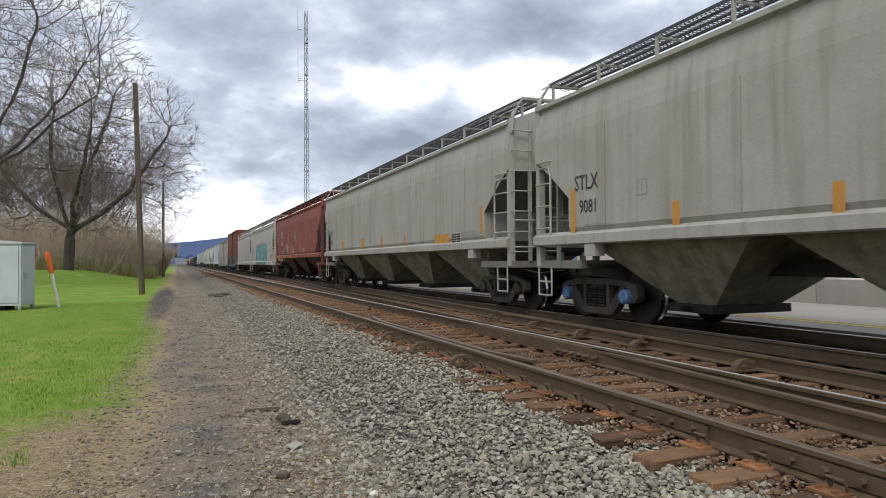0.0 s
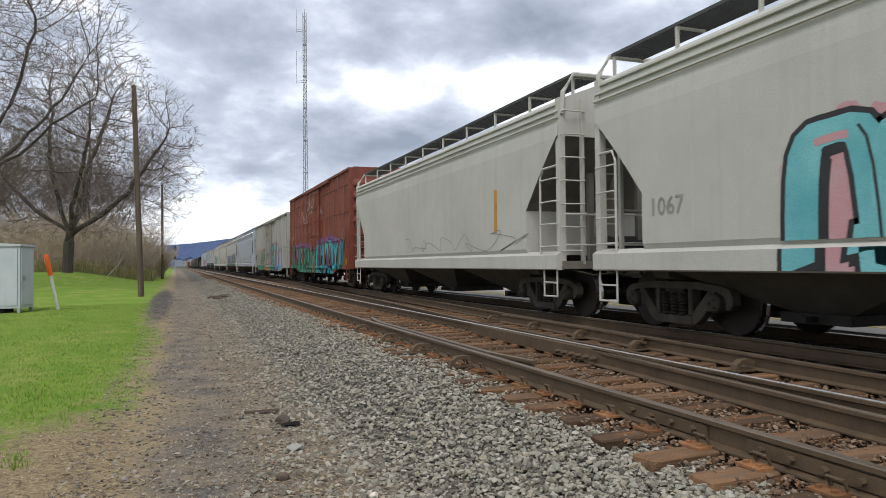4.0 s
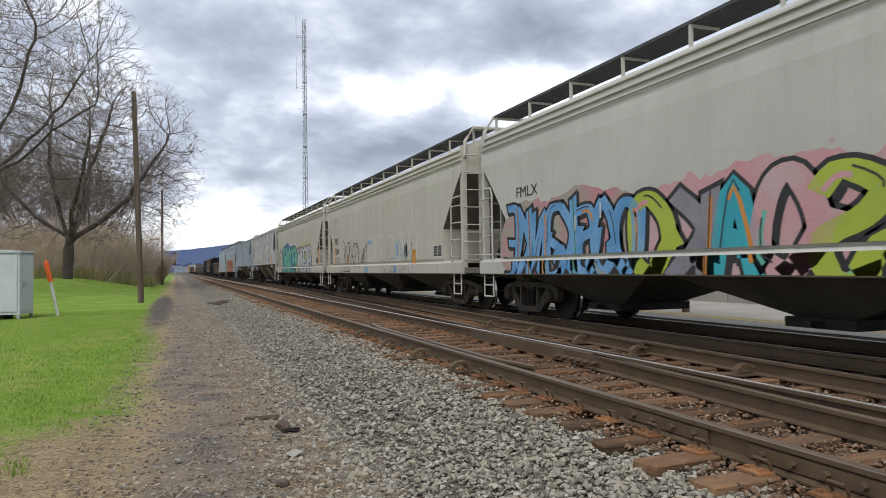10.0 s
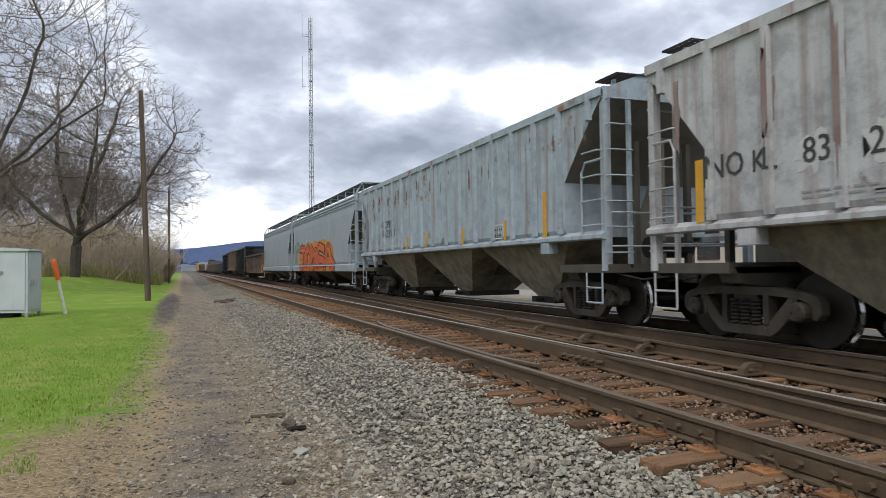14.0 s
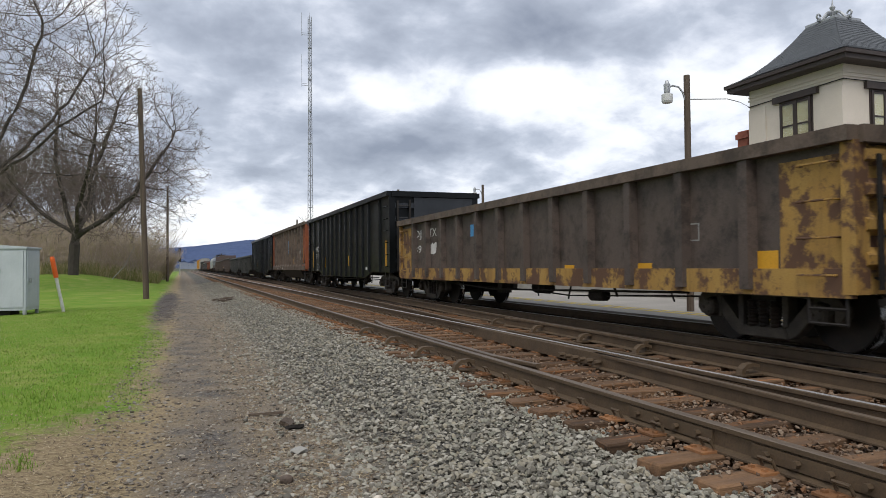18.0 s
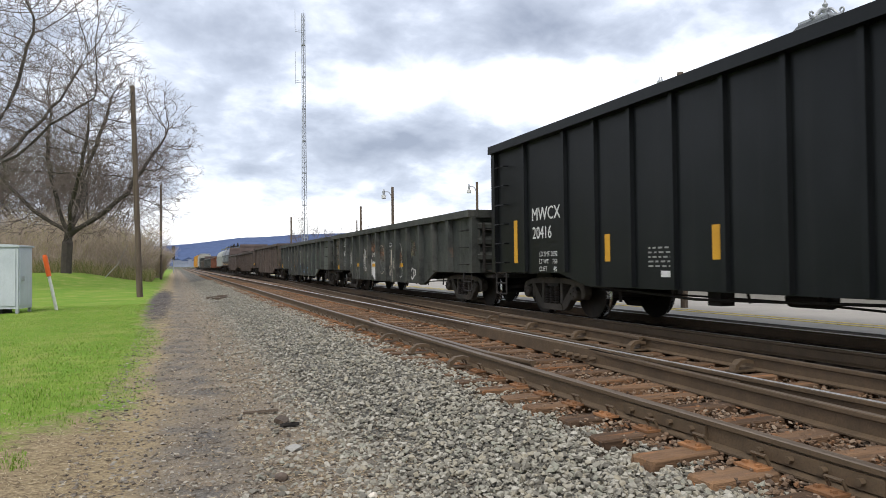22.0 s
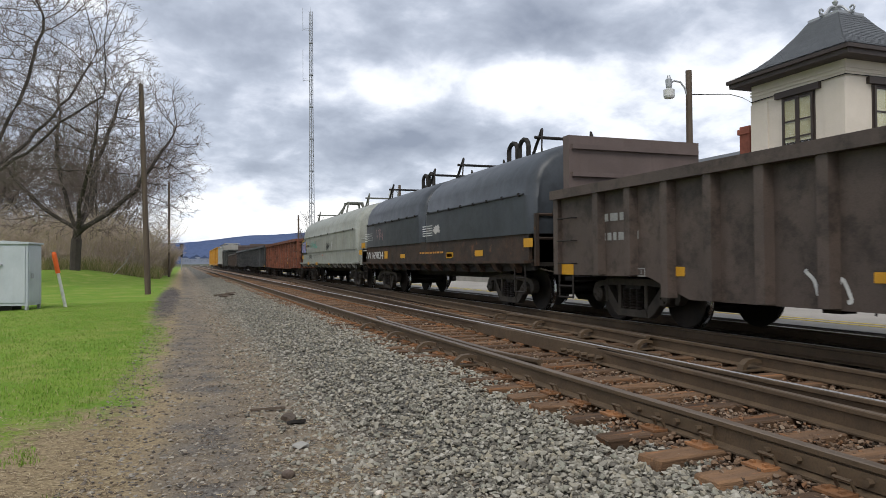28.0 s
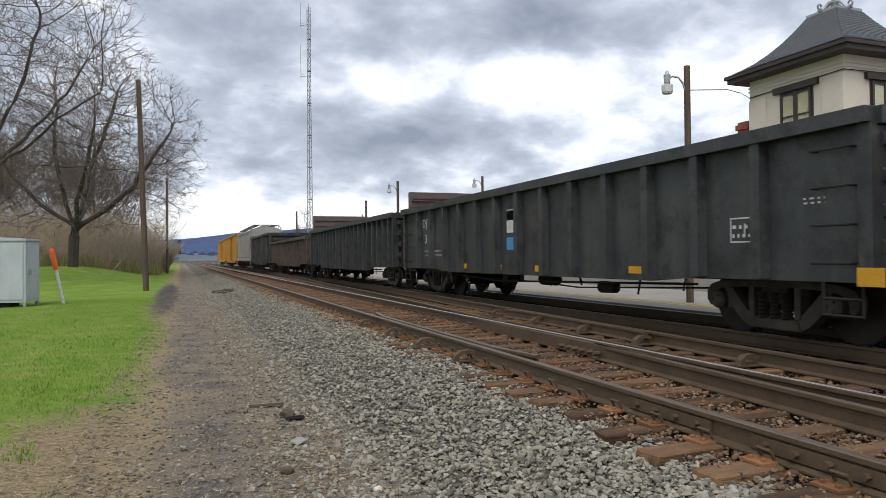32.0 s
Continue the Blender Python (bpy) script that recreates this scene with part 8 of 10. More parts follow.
lettering("reporting_mark", '496331', 0.33, M['black_ink'], c, -1.564, 6.75, 1.94, 0.81)
decal('stripe', c, M['orange_mark'], -1.56, 4.16, 4.31, 1.4, 1.75)
decal('stripe', c, M['orange_mark'], -1.56, 0.9, 1.04, 1.39, 1.75)
decal('stripe', c, M['orange_mark'], -1.56, -1.29, -1.14, 1.37, 1.8)
decal('stripe', c, M['orange_mark'], -1.56, -4.69, -4.54, 1.36, 1.78)
outline_box(c, M['grey_ink'], -1.56, 5.35, 5.68, 2.21, 2.42)
bars(c, M['grey_ink'], -1.56, -0.58, 0.46, 1.43, 1.54, 2)
bars(c, M['grey_ink'], -1.56, -4.51, -4.25, 1.42, 1.46, 1)
c, hl = MADE[15]
decal('reflector', c, M['yellow_tape'], -1.61, -6.83, -6.35, 0.99, 1.2)
decal('reflector', c, M['yellow_tape'], -1.61, -4.52, -4.08, 0.95, 1.07)
decal('reflector', c, M['yellow_tape'], -1.61, -2.36, -2.04, 0.96, 1.05)
decal('emblem', c, M['blue_ink'], -1.505, 1.74, 2.31, 1.75, 2.03)
outline_box(c, M['grey_ink'], -1.5, -5.52, -5.1, 1.36, 1.6)
c, hl = MADE[15]
lettering("reporting_mark", 'DJ', 0.31, M['white_ink'], c, -1.504, 6.56, 1.88, 2.18)
lettering("reporting_mark", 'TX', 0.32, M['white_ink'], c, -1.504, 5.29, 1.87, 1.49)
lettering("reporting_mark", '39', 0.32, M['white_ink'], c, -1.504, 6.57, 1.43, 2.06)
smear(c, M['g_white'], 4.63, 5.22, 1.38, 1.7, 3)
c, hl = MADE[16]
lettering("reporting_mark", 'MWCX', 0.37, M['white_ink'], c, -1.539, 6.03, 1.83, 0.90)
lettering("reporting_mark", '204171', 0.34, M['white_ink'], c, -1.539, 5.99, 1.48, 0.81)
for text, z in (('LD LMT 209200', 1.14), ('LT WT    76800', 1.01), ('CUFT       4014', 0.88)):
    lettering('load_stencil', text, 0.13, M['white_ink'], c, -1.539, 5.76, z, 0.92)
decal('reflector', c, M['yellow_tape'], -1.61, 6.68, 6.82, 1.03, 1.9)
decal('reflector', c, M['yellow_tape'], -1.61, 3.45, 3.58, 1.04, 1.48)
c, hl = MADE[16]
decal('reflector', c, M['yellow_tape'], -1.61, -7.12, -6.97, 1.05, 1.93)
decal('reflector', c, M['yellow_tape'], -1.61, -1.52, -1.37, 1.09, 1.51)
decal('reflector', c, M['yellow_tape'], -1.61, 3.43, 3.58, 1.09, 1.5)
decal('label_plate', c, M['white_ink'], -1.61, -4.55, -4.26, 0.94, 1.04)
c, hl = MADE[17]
decal('emblem', c, M['blue_ink'], -1.505, -0.63, -0.06, 1.88, 2.77)
bars(c, M['white_ink'], -1.5, -0.62, -0.06, 1.9, 2.6, 4)
scrawl(c, M['white_ink'], -1.5, -5.38, -4.69, 1.81, 2.26, 5, 0.04)
outline_box(c, M['white_ink'], -1.5, -5.13, -4.74, 1.47, 1.78)
decal('stripe', c, M['orange_mark'], -1.505, -6.12, -5.97, 1.29, 2.13)
scrawl(c, M['white_ink'], -1.5, -4.0, -3.66, 1.43, 1.64, 3, 0.03)
decal('stripe', c, M['yellow_tape'], -1.5, -2.56, -2.41, 1.27, 1.68)
c, hl = MADE[17]
lettering("reporting_mark", 'DJ', 0.33, M['white_ink'], c, -1.504, 5.49, 2.33, 1.04)
lettering("reporting_mark", 'JX', 0.33, M['white_ink'], c, -1.504, 4.33, 2.33, 1.01)
lettering("reporting_mark", '11', 0.29, M['white_ink'], c, -1.504, 5.45, 1.93, 0.96)
lettering("reporting_mark", '17', 0.26, M['white_ink'], c, -1.504, 4.25, 1.96, 0.99)
smear(c, M['g_orange'], 5.41, 5.63, 1.76, 1.94, 3)
smear(c, M['g_fadecream'], 2.39, 3.28, 1.5, 2.06, 12)
scrawl(c, M['g_white'], -1.5, 2.59, 3.25, 1.73, 2.07, 5, 0.06)
scrawl(c, M['g_white'], -1.5, 2.33, 2.9, 1.43, 1.72, 4, 0.05)
decal('stripe', c, M['yellow_tape'], -1.5, 3.01, 3.16, 1.25, 1.69)
bars(c, M['orange_mark'], -1.5, 4.01, 4.46, 1.4, 1.58, 2)
bars(c, M['grey_ink'], -1.5, 4.77, 5.21, 1.28, 1.46, 2)
scrawl(c, M['g_white'], -1.5, 3.8, 4.63, 0.88, 1.08, 5, 0.03)
scrawl(c, M['g_cream'], -1.5, 2.32, 2.81, 0.89, 1.18, 4, 0.05)
scrawl(c, M['g_white'], -1.5, 1.5, 1.9, 0.88, 1.05, 4, 0.04)
bars(c, M['g_cream'], -1.5, 1.5, 1.93, 1.77, 1.81, 1)
decal('stripe', c, M['g_cream'], -1.5, 1.87, 1.91, 1.54, 1.97)
decal('stripe', c, M['g_cream'], -1.5, 1.51, 1.55, 1.51, 1.92)
c, hl = MADE[18]
lettering("reporting_mark", 'MWCX', 0.35, M['white_ink'], c, -1.539, 6.06, 1.85, 0.95)
lettering("reporting_mark", '20416', 0.33, M['white_ink'], c, -1.539, 6.03, 1.5, 0.89)
for text, z in (('LD LMT 2092', 1.16), ('LT WT    768', 1.02), ('CUFT       40', 0.88)):
    lettering('load_stencil', text, 0.13, M['white_ink'], c, -1.539, 5.78, z, 0.92)
decal('reflector', c, M['yellow_tape'], -1.61, 6.67, 6.82, 1.04, 1.9)
decal('reflector', c, M['yellow_tape'], -1.61, 3.47, 3.61, 1.05, 1.49)
decal('reflector', c, M['yellow_tape'], -1.61, 1.07, 1.21, 1.06, 1.51)
decal('label_plate', c, M['white_ink'], -1.61, 1.96, 2.23, 0.82, 0.91)
bars(c, M['grey_ink'], -1.535, 2.01, 2.51, 0.95, 1.28, 5)
c, hl = MADE[18]
decal('reflector', c, M['yellow_tape'], -1.61, -6.97, -6.82, 1.03, 1.91)
c, hl = MADE[19]
lettering("reporting_mark", 'LBR', 0.3, M['white_ink'], c, -1.504, 5.84, 1.77, 0.98)
lettering("reporting_mark", '000', 0.3, M['white_ink'], c, -1.504, 5.85, 1.39, 1.02)
smear(c, M['g_fadecream'], 6.4, 7.34, 1.13, 2.12, 1)
smear(c, M['g_fadegrey'], 5.13, 5.81, 0.83, 1.36, 2)
smear(c, M['g_fadecream'], 2.08, 2.88, 0.7, 1.72, 3)
smear(c, M['g_white'], 0.84, 2.09, 0.54, 1.19, 4)
smear(c, M['g_fadeorange'], 0.94, 1.76, 1.22, 1.91, 5)
smear(c, M['g_fadeorange'], -0.09, 0.63, 1.07, 1.63, 6)
smear(c, M['g_fadegrey'], -0.18, 0.72, 0.68, 1.27, 7)
smear(c, M['g_fadegrey'], -1.13, -0.43, 0.62, 1.8, 8)
smear(c, M['g_fadeorange'], -2.0, -1.65, 1.11, 1.4, 9)
smear(c, M['g_fadeolive'], -3.25, -2.61, 1.21, 1.7, 10)
smear(c, M['g_fadegrey'], 2.82, 3.84, 0.52, 1.06, 11)
oval(c, M['g_cream'], -0.11, 0.6, 0.71, 1.66, 0.025)
oval(c, M['g_white'], -2.01, -1.51, 1.02, 1.67, 0.022)
oval(c, M['g_white'], -1.99, -1.69, 0.64, 0.97, 0.025)
oval(c, M['g_white'], -3.11, -2.83, 0.62, 0.92, 0.045)
oval(c, M['g_white'], -3.26, -3.07, 0.69, 0.87, 0.035)
oval(c, M['g_white'], -0.96, -0.61, 1.6, 1.71, 0.02)
scrawl(c, M['g_white'], -1.5, 4.2, 4.7, 0.93, 1.78, 4, 0.025)
scrawl(c, M['g_white'], -1.5, 1.07, 1.48, 1.26, 1.54, 4, 0.03)
scrawl(c, M['g_white'], -1.5, 2.19, 2.8, 0.66, 1.6, 4, 0.03)
scrawl(c, M['g_cream'], -1.5, -1.27, -0.46, 0.53, 1.27, 4, 0.025)
scrawl(c, M['g_white'], -1.5, 5.07, 5.7, 0.83, 1.31, 4, 0.03)
scrawl(c, M['g_white'], -1.5, -3.73, -3.59, 1.02, 1.84, 2, 0.04)
bars(c, M['g_cream'], -1.5, -0.95, -0.61, 1.45, 1.52, 1)
decal('stripe', c, M['g_cream'], -1.503, -0.93, -0.84, 1.0, 1.5)
decal('reflector', c, M['yellow_tape'], -1.61, 6.44, 6.96, 0.85, 1.03)
decal('reflector', c, M['yellow_tape'], -1.61, 3.14, 3.63, 0.96, 1.08)
decal('reflector', c, M['yellow_tape'], -1.61, 1.0, 1.46, 0.96, 1.07)
decal('reflector', c, M['yellow_tape'], -1.61, -2.09, -1.61, 0.95, 1.06)
c, hl = MADE[20]
smear(c, M['g_fadegrey'], 6.61, 7.44, 0.8, 2.16, 21)
smear(c, M['g_fadeorange'], 3.28, 4.06, 1.21, 2.07, 22)
smear(c, M['g_fadecream'], 1.29, 3.14, 0.89, 2.0, 23)
smear(c, M['g_fadecream'], 0.22, 1.03, 1.23, 2.08, 24)
smear(c, M['g_fadeblue'], -0.56, 1.13, 0.55, 1.22, 25)
smear(c, M['g_fadeblue'], -2.11, -0.42, 0.53, 1.13, 26)
smear(c, M['g_fadegreen'], -3.02, -2.0, 0.52, 1.02, 27)
smear(c, M['g_fadegreen'], -0.82, 0.07, 1.06, 1.96, 28)
smear(c, M['g_fadeorange'], -0.7, -0.12, 1.28, 1.62, 29)
smear(c, M['g_fadegreen'], -1.8, -0.97, 1.03, 1.92, 30)
smear(c, M['g_fadeolive'], -2.92, -2.02, 1.07, 1.93, 31)
smear(c, M['g_fadegreen'], -5.05, -4.27, 0.89, 1.74, 33)
smear(c, M['g_fadeolive'], -5.97, -5.49, 1.67, 2.07, 34)
graffiti(c, surf(c), -2.9, -2.12, 1.08, 1.87, 1, 'g_fadegreen', 'none', 'none', 35)
graffiti(c, surf(c), -3.99, -3.21, 1.06, 1.78, 1, 'g_fadegreen', 'none', 'none', 36)
graffiti(c, surf(c), -5.02, -4.34, 0.89, 1.72, 1, 'g_sagegreen', 'none', 'none', 37)
graffiti(c, surf(c), -1.8, -0.01, 1.09, 1.89, 2, 'g_sagegreen', 'none', 'none', 38)
graffiti(c, surf(c), 1.29, 3.1, 0.94, 1.93, 2, 'g_fadeorange', 'none', 'none', 39)
scrawl(c, M['g_white'], -1.5, -3.93, -3.09, 1.76, 2.11, 4, 0.05)
scrawl(c, M['g_white'], -1.5, 1.39, 2.45, 0.89, 1.82, 3, 0.03)
scrawl(c, M['g_white'], -1.5, 0.48, 1.03, 1.8, 2.05, 3, 0.03)
scrawl(c, M['g_white'], -1.5, -0.78, -0.08, 1.81, 2.0, 3, 0.03)
scrawl(c, M['g_white'], -1.5, 4.58, 5.08, 1.24, 1.88, 4, 0.025)
scrawl(c, M['g_white'], -1.5, 3.3, 3.95, 0.59, 1.03, 4, 0.03)
scrawl(c, M['g_blue'], -1.5, -2.0, 0.96, 0.58, 1.1, 6, 0.04)
lettering("reporting_mark", '12', 0.27, M['white_ink'], c, -1.504, 6.09, 1.81, 1.56)
outline_box(c, M['white_ink'], -1.5, -5.83, -5.37, 1.3, 1.59)
decal('panel', c, M['black_ink'], -1.503, -5.8, -5.41, 1.37, 1.57)
bars(c, M['white_ink'], -1.5, -5.77, -5.44, 1.39, 1.55, 3)
decal('label_plate', c, M['grey_ink'], -1.5, -5.69, -5.42, 0.87, 0.92)
decal('reflector', c, M['yellow_tape'], -1.61, 7.04, 7.65, 0.88, 1.1)
decal('reflector', c, M['yellow_tape'], -1.61, 2.43, 2.96, 0.92, 1.03)
decal('reflector', c, M['yellow_tape'], -1.61, -0.58, -0.09, 0.92, 1.03)
decal('reflector', c, M['yellow_tape'], -1.61, -2.81, -2.36, 0.92, 1.03)
decal('reflector', c, M['yellow_tape'], -1.61, -4.92, -4.45, 0.95, 1.05)
c, hl = MADE[20]
scrawl(c, M['white_ink'], -1.5, -0.0, 3.62, 1.01, 1.89, 5, 0.03)
scrawl(c, M['grey_ink'], -1.5, -2.86, -0.4, 0.62, 1.88, 4, 0.05)
c, hl = MADE[21]
lettering("reporting_mark", 'LBR', 0.36, M['white_ink'], c, -1.504, 6.41, 1.81, 1.39)
scrawl(c, M['white_ink'], -1.5, -2.26, -1.84, 1.3, 1.89, 4, 0.02)
scrawl(c, M['white_ink'], -1.5, -3.67, -2.93, 1.22, 1.92, 5, 0.022)
scrawl(c, M['white_ink'], -1.5, -4.81, -3.89, 1.04, 2.0, 5, 0.022)
scrawl(c, M['white_ink'], -1.5, -5.33, -4.99, 1.04, 2.02, 2, 0.022)
decal('reflector', c, M['yellow_tape'], -1.61, 7.11, 7.84, 1.08, 1.23)
decal('reflector', c, M['yellow_tape'], -1.61, 4.48, 5.14, 0.98, 1.12)
decal('reflector', c, M['yellow_tape'], -1.61, 1.44, 1.97, 0.96, 1.08)
decal('reflector', c, M['yellow_tape'], -1.61, -1.52, -1.03, 0.95, 1.07)
decal('reflector', c, M['yellow_tape'], -1.61, -4.59, -4.13, 0.99, 1.1)
decal('reflector', c, M['yellow_tape'], -1.61, -6.95, -6.59, 1.01, 1.12)
decal('reflector', c, M['yellow_tape'], -1.61, -7.5, -6.98, 1.02, 1.12)
outline_box(c, M['grey_ink'], -1.5, -5.84, -5.34, 0.86, 1.18)
c, hl = MADE[22]
decal('reflector', c, M['yellow_tape'], -1.61, -4.49, -4.03, 0.85, 0.96)
decal('reflector', c, M['yellow_tape'], -1.61, -7.47, -7.1, 0.79, 0.95)
decal('reflector', c, M['yellow_tape'], -1.61, -1.28, -0.91, 0.87, 0.96)
decal('reflector', c, M['yellow_tape'], -1.61, 6.84, 7.51, 0.78, 0.95)
c, hl = MADE[23]
decal('reflector', c, M['yellow_tape'], -1.61, 6.53, 7.13, 0.8, 1.0)
decal('reflector', c, M['yellow_tape'], -1.61, 3.62, 4.1, 0.82, 0.95)
decal('reflector', c, M['yellow_tape'], -1.61, 0.57, 0.82, 0.8, 0.91)
scrawl(c, M['white_ink'], -1.5, 1.09, 1.64, 0.52, 1.01, 4, 0.045)
bars(c, M['grey_ink'], -1.5, 4.64, 5.63, 1.31, 1.93, 2)
outline_box(c, M['grey_ink'], -1.5, 4.5, 4.69, 0.8, 0.93)
c, hl = MADE[24]
bars(c, M['white_ink'], -1.46, -0.9, -0.06, 1.76, 2.09, 5, True)
smear(c, M['g_white'], -1.54, -0.95, 1.81, 2.05, 77)
bars(c, M['white_ink'], -1.46, 6.26, 7.08, 1.81, 2.13, 5, True)
bars(c, M['white_ink'], -1.46, 5.59, 6.26, 1.83, 2.14, 4)
lettering("reporting_mark", 'NW169834', 0.37, M['white_ink'], c, -1.464, 6.96, 1.17, 1.48)
bars(c, M['orange_mark'], -1.46, -1.67, 0.33, 1.25, 1.38, 1)
decal('reflector', c, M['yellow_tape'], -1.56, 3.77, 4.16, 1.17, 1.42)
decal('reflector', c, M['yellow_tape'], -1.56, 1.8, 2.28, 1.17, 1.3)
decal('reflector', c, M['yellow_tape'], -1.56, -2.29, -1.86, 1.14, 1.26)
decal('reflector', c, M['yellow_tape'], -1.475, 6.67, 7.26, 1.59, 1.8)
decal('reflector', c, M['yellow_tape'], -1.56, 6.83, 7.3, 1.34, 1.52)
scrawl(c, M['g_pink'], -1.46, 4.26, 5.13, 1.78, 2.19, 5, 0.02)
c, hl = MADE[24]
decal('reflector', c, M['yellow_tape'], -1.56, -6.75, -6.35, 1.33, 1.51)
decal('reflector', c, M['yellow_tape'], -1.56, -2.38, -1.89, 1.16, 1.29)
decal('reflector', c, M['yellow_tape'], -1.56, -4.27, -3.8, 1.17, 1.31)
c, hl = MADE[25]
lettering("reporting_mark", '165042', 0.29, M['black_ink'], c, -1.464, 4.76, 1.27, 1.06)
bars(c, M['grey_ink'], -1.46, 2.55, 3.47, 1.31, 1.5, 2)
graffiti(c, surf(c), 5.48, 6.9, 1.61, 2.22, 3, 'g_violet', 'g_black', 'g_yellow', 251)
scrawl(c, M['g_mint'], -1.46, 1.98, 4.09, 1.72, 2.26, 5, 0.06)
scrawl(c, M['g_black'], -1.46, -1.19, -0.38, 1.63, 2.05, 6, 0.03)
bars(c, M['black_ink'], -1.46, 4.43, 5.25, 1.87, 2.11, 1)
decal('reflector', c, M['yellow_tape'], -1.61, 3.61, 4.13, 0.94, 1.08)
decal('reflector', c, M['yellow_tape'], -1.61, 1.16, 1.68, 0.93, 1.07)
decal('reflector', c, M['yellow_tape'], -1.61, -1.83, -1.69, 0.95, 1.04)
decal('reflector', c, M['yellow_tape'], -1.55, 6.57, 7.01, 1.25, 1.47)
scrawl(c, M['white_ink'], -1.46, -1.85, -1.56, 1.67, 2.01, 4, 0.03)
decal('mark', c, M['g_redor'], -1.552, 0.81, 0.92, 1.39, 1.48)
c, hl = MADE[26]
lettering("reporting_mark", 'PRSX', 0.3, M['white_ink'], c, -1.504, hl - 1.22, 1.62, 1.05)
lettering("reporting_mark", '7119', 0.3, M['white_ink'], c, -1.504, hl - 1.24, 1.27, 1.05)
decal('reflector', c, M['yellow_tape'], -1.61, 4.85, 5.32, 0.96, 1.09)
decal('reflector', c, M['yellow_tape'], -1.61, 1.74, 2.31, 0.95, 1.07)
decal('reflector', c, M['yellow_tape'], -1.61, -1.12, -0.66, 0.95, 1.07)
decal('reflector', c, M['yellow_tape'], -1.61, -4.09, -3.62, 0.98, 1.1)
scrawl(c, M['white_ink'], -1.5, 0.13, 1.83, 0.96, 1.48, 6, 0.025)
c, hl = MADE[26]
scrawl(c, M['g_white'], -1.5, -4.79, -3.69, 0.96, 1.9, 5, 0.05)
c, hl = MADE[27]
lettering("reporting_mark", 'DJTX', 0.32, M['white_ink'], c, -1.504, 6.12, 1.91, 1.21)
lettering("reporting_mark", '3182', 0.36, M['white_ink'], c, -1.504, 5.93, 1.46, 1.1)
lettering("reporting_mark", '16', 0.34, M['white_ink'], c, -1.504, 4.65, 1.47, 1.1)
bars(c, M['grey_ink'], -1.5, 4.24, 5.94, 1.07, 1.3, 2)
decal('emblem', c, M['white_ink'], -1.504, 0.1, 0.63, 1.56, 2.05)
decal('emblem', c, M['blue_ink'], -1.508, 0.1, 0.63, 1.82, 2.03)
decal('emblem', c, M['blue_ink'], -1.508, 0.06, 0.64, 1.2, 1.46)
outline_box(c, M['white_ink'], -1.5, -6.25, -5.77, 1.2, 1.51)
bars(c, M['white_ink'], -1.5, -6.21, -5.81, 1.24, 1.46, 2)
decal('reflector', c, M['yellow_tape'], -1.61, 2.87, 3.38, 0.78, 0.9)
decal('reflector', c, M['yellow_tape'], -1.61, 0.91, 1.37, 0.77, 0.89)
decal('reflector', c, M['yellow_tape'], -1.61, -1.07, -0.6, 0.76, 0.88)
decal('reflector', c, M['yellow_tape'], -1.61, -4.12, -3.64, 0.78, 0.89)
decal('reflector', c, M['yellow_tape'], -1.61, -7.9, -7.6, 0.72, 0.91)
bars(c, M['white_ink'], -1.5, -7.15, -6.88, 1.59, 1.69, 2)

# rust that has bled down from the roof edge of the pale blue car
c, hl = MADE[12]
rr = random.Random(12)
for k in range(16):
    yc = -hl + 0.35 + (2 * hl - 0.7) * (k + 0.5) / 16
    heavy = 1.0 if yc > 0.5 else 0.45
    for q in range(4 if heavy > 0.5 else 2):
        y = yc + rr.uniform(-0.33, 0.33)
        zt = rr.uniform(3.35, 3.62)
        drop = rr.uniform(0.35, 0.85) * (1.0 if heavy > 0.5 else 0.75)
        half = rr.uniform(0.035, 0.085) * heavy ** 0.5
        smear(c, M["g_rust"], y - half, y + half, zt - drop, zt, 300 + 4 * k + q)
c, hl = MADE[11]
for k in range(12):
    y = -hl + 0.8 + (2 * hl - 1.6) * k / 11 + rr.uniform(-0.3, 0.3)
    drop = rr.uniform(0.8, 1.9)
    smear(c, M["ribbed_stain"], y - 0.07, y + 0.08, 3.75 - drop, 3.78, 400 + k)

# ---------- trees ----------
def grow(rnd, start, way, length, radius, depth, spread, out, tips):
    """Collect tapered limb segments of a bare tree."""
    p, d, r = Vector(start), Vector(way).normalized(), radius
    pts = [(p.copy(), r)]
    k = 4 if depth > 3 else 3
    for s in range(k):
        d = (d + Vector((rnd.uniform(-1, 1), rnd.uniform(-1, 1), rnd.uniform(-0.75, 0.95))) * 0.17).normalized()
        p = p + d * (length / k)
        r = max(r * 0.88, tips)
        pts.append((p.copy(), r))
        if depth > 0 and s >= 1 and rnd.random() < 0.78:
            side = Vector((rnd.uniform(-1, 1), rnd.uniform(-1, 1), rnd.uniform(-0.5, 0.6))).normalized()
            grow(rnd, p, (d * 0.8 + side * spread).normalized(), length * rnd.uniform(0.55, 0.78), r * rnd.uniform(0.5, 0.68), depth - 1, spread, out, tips)
    out.append(pts)
    if depth > 0:
        for q in range(2):
            side = Vector((rnd.uniform(-1, 1), rnd.uniform(-1, 1), rnd.uniform(-0.3, 0.6))).normalized()
            grow(rnd, p, (d + side * spread * 0.75).normalized(), length * rnd.uniform(0.62, 0.82), r * 0.78, depth - 1, spread, out, tips)


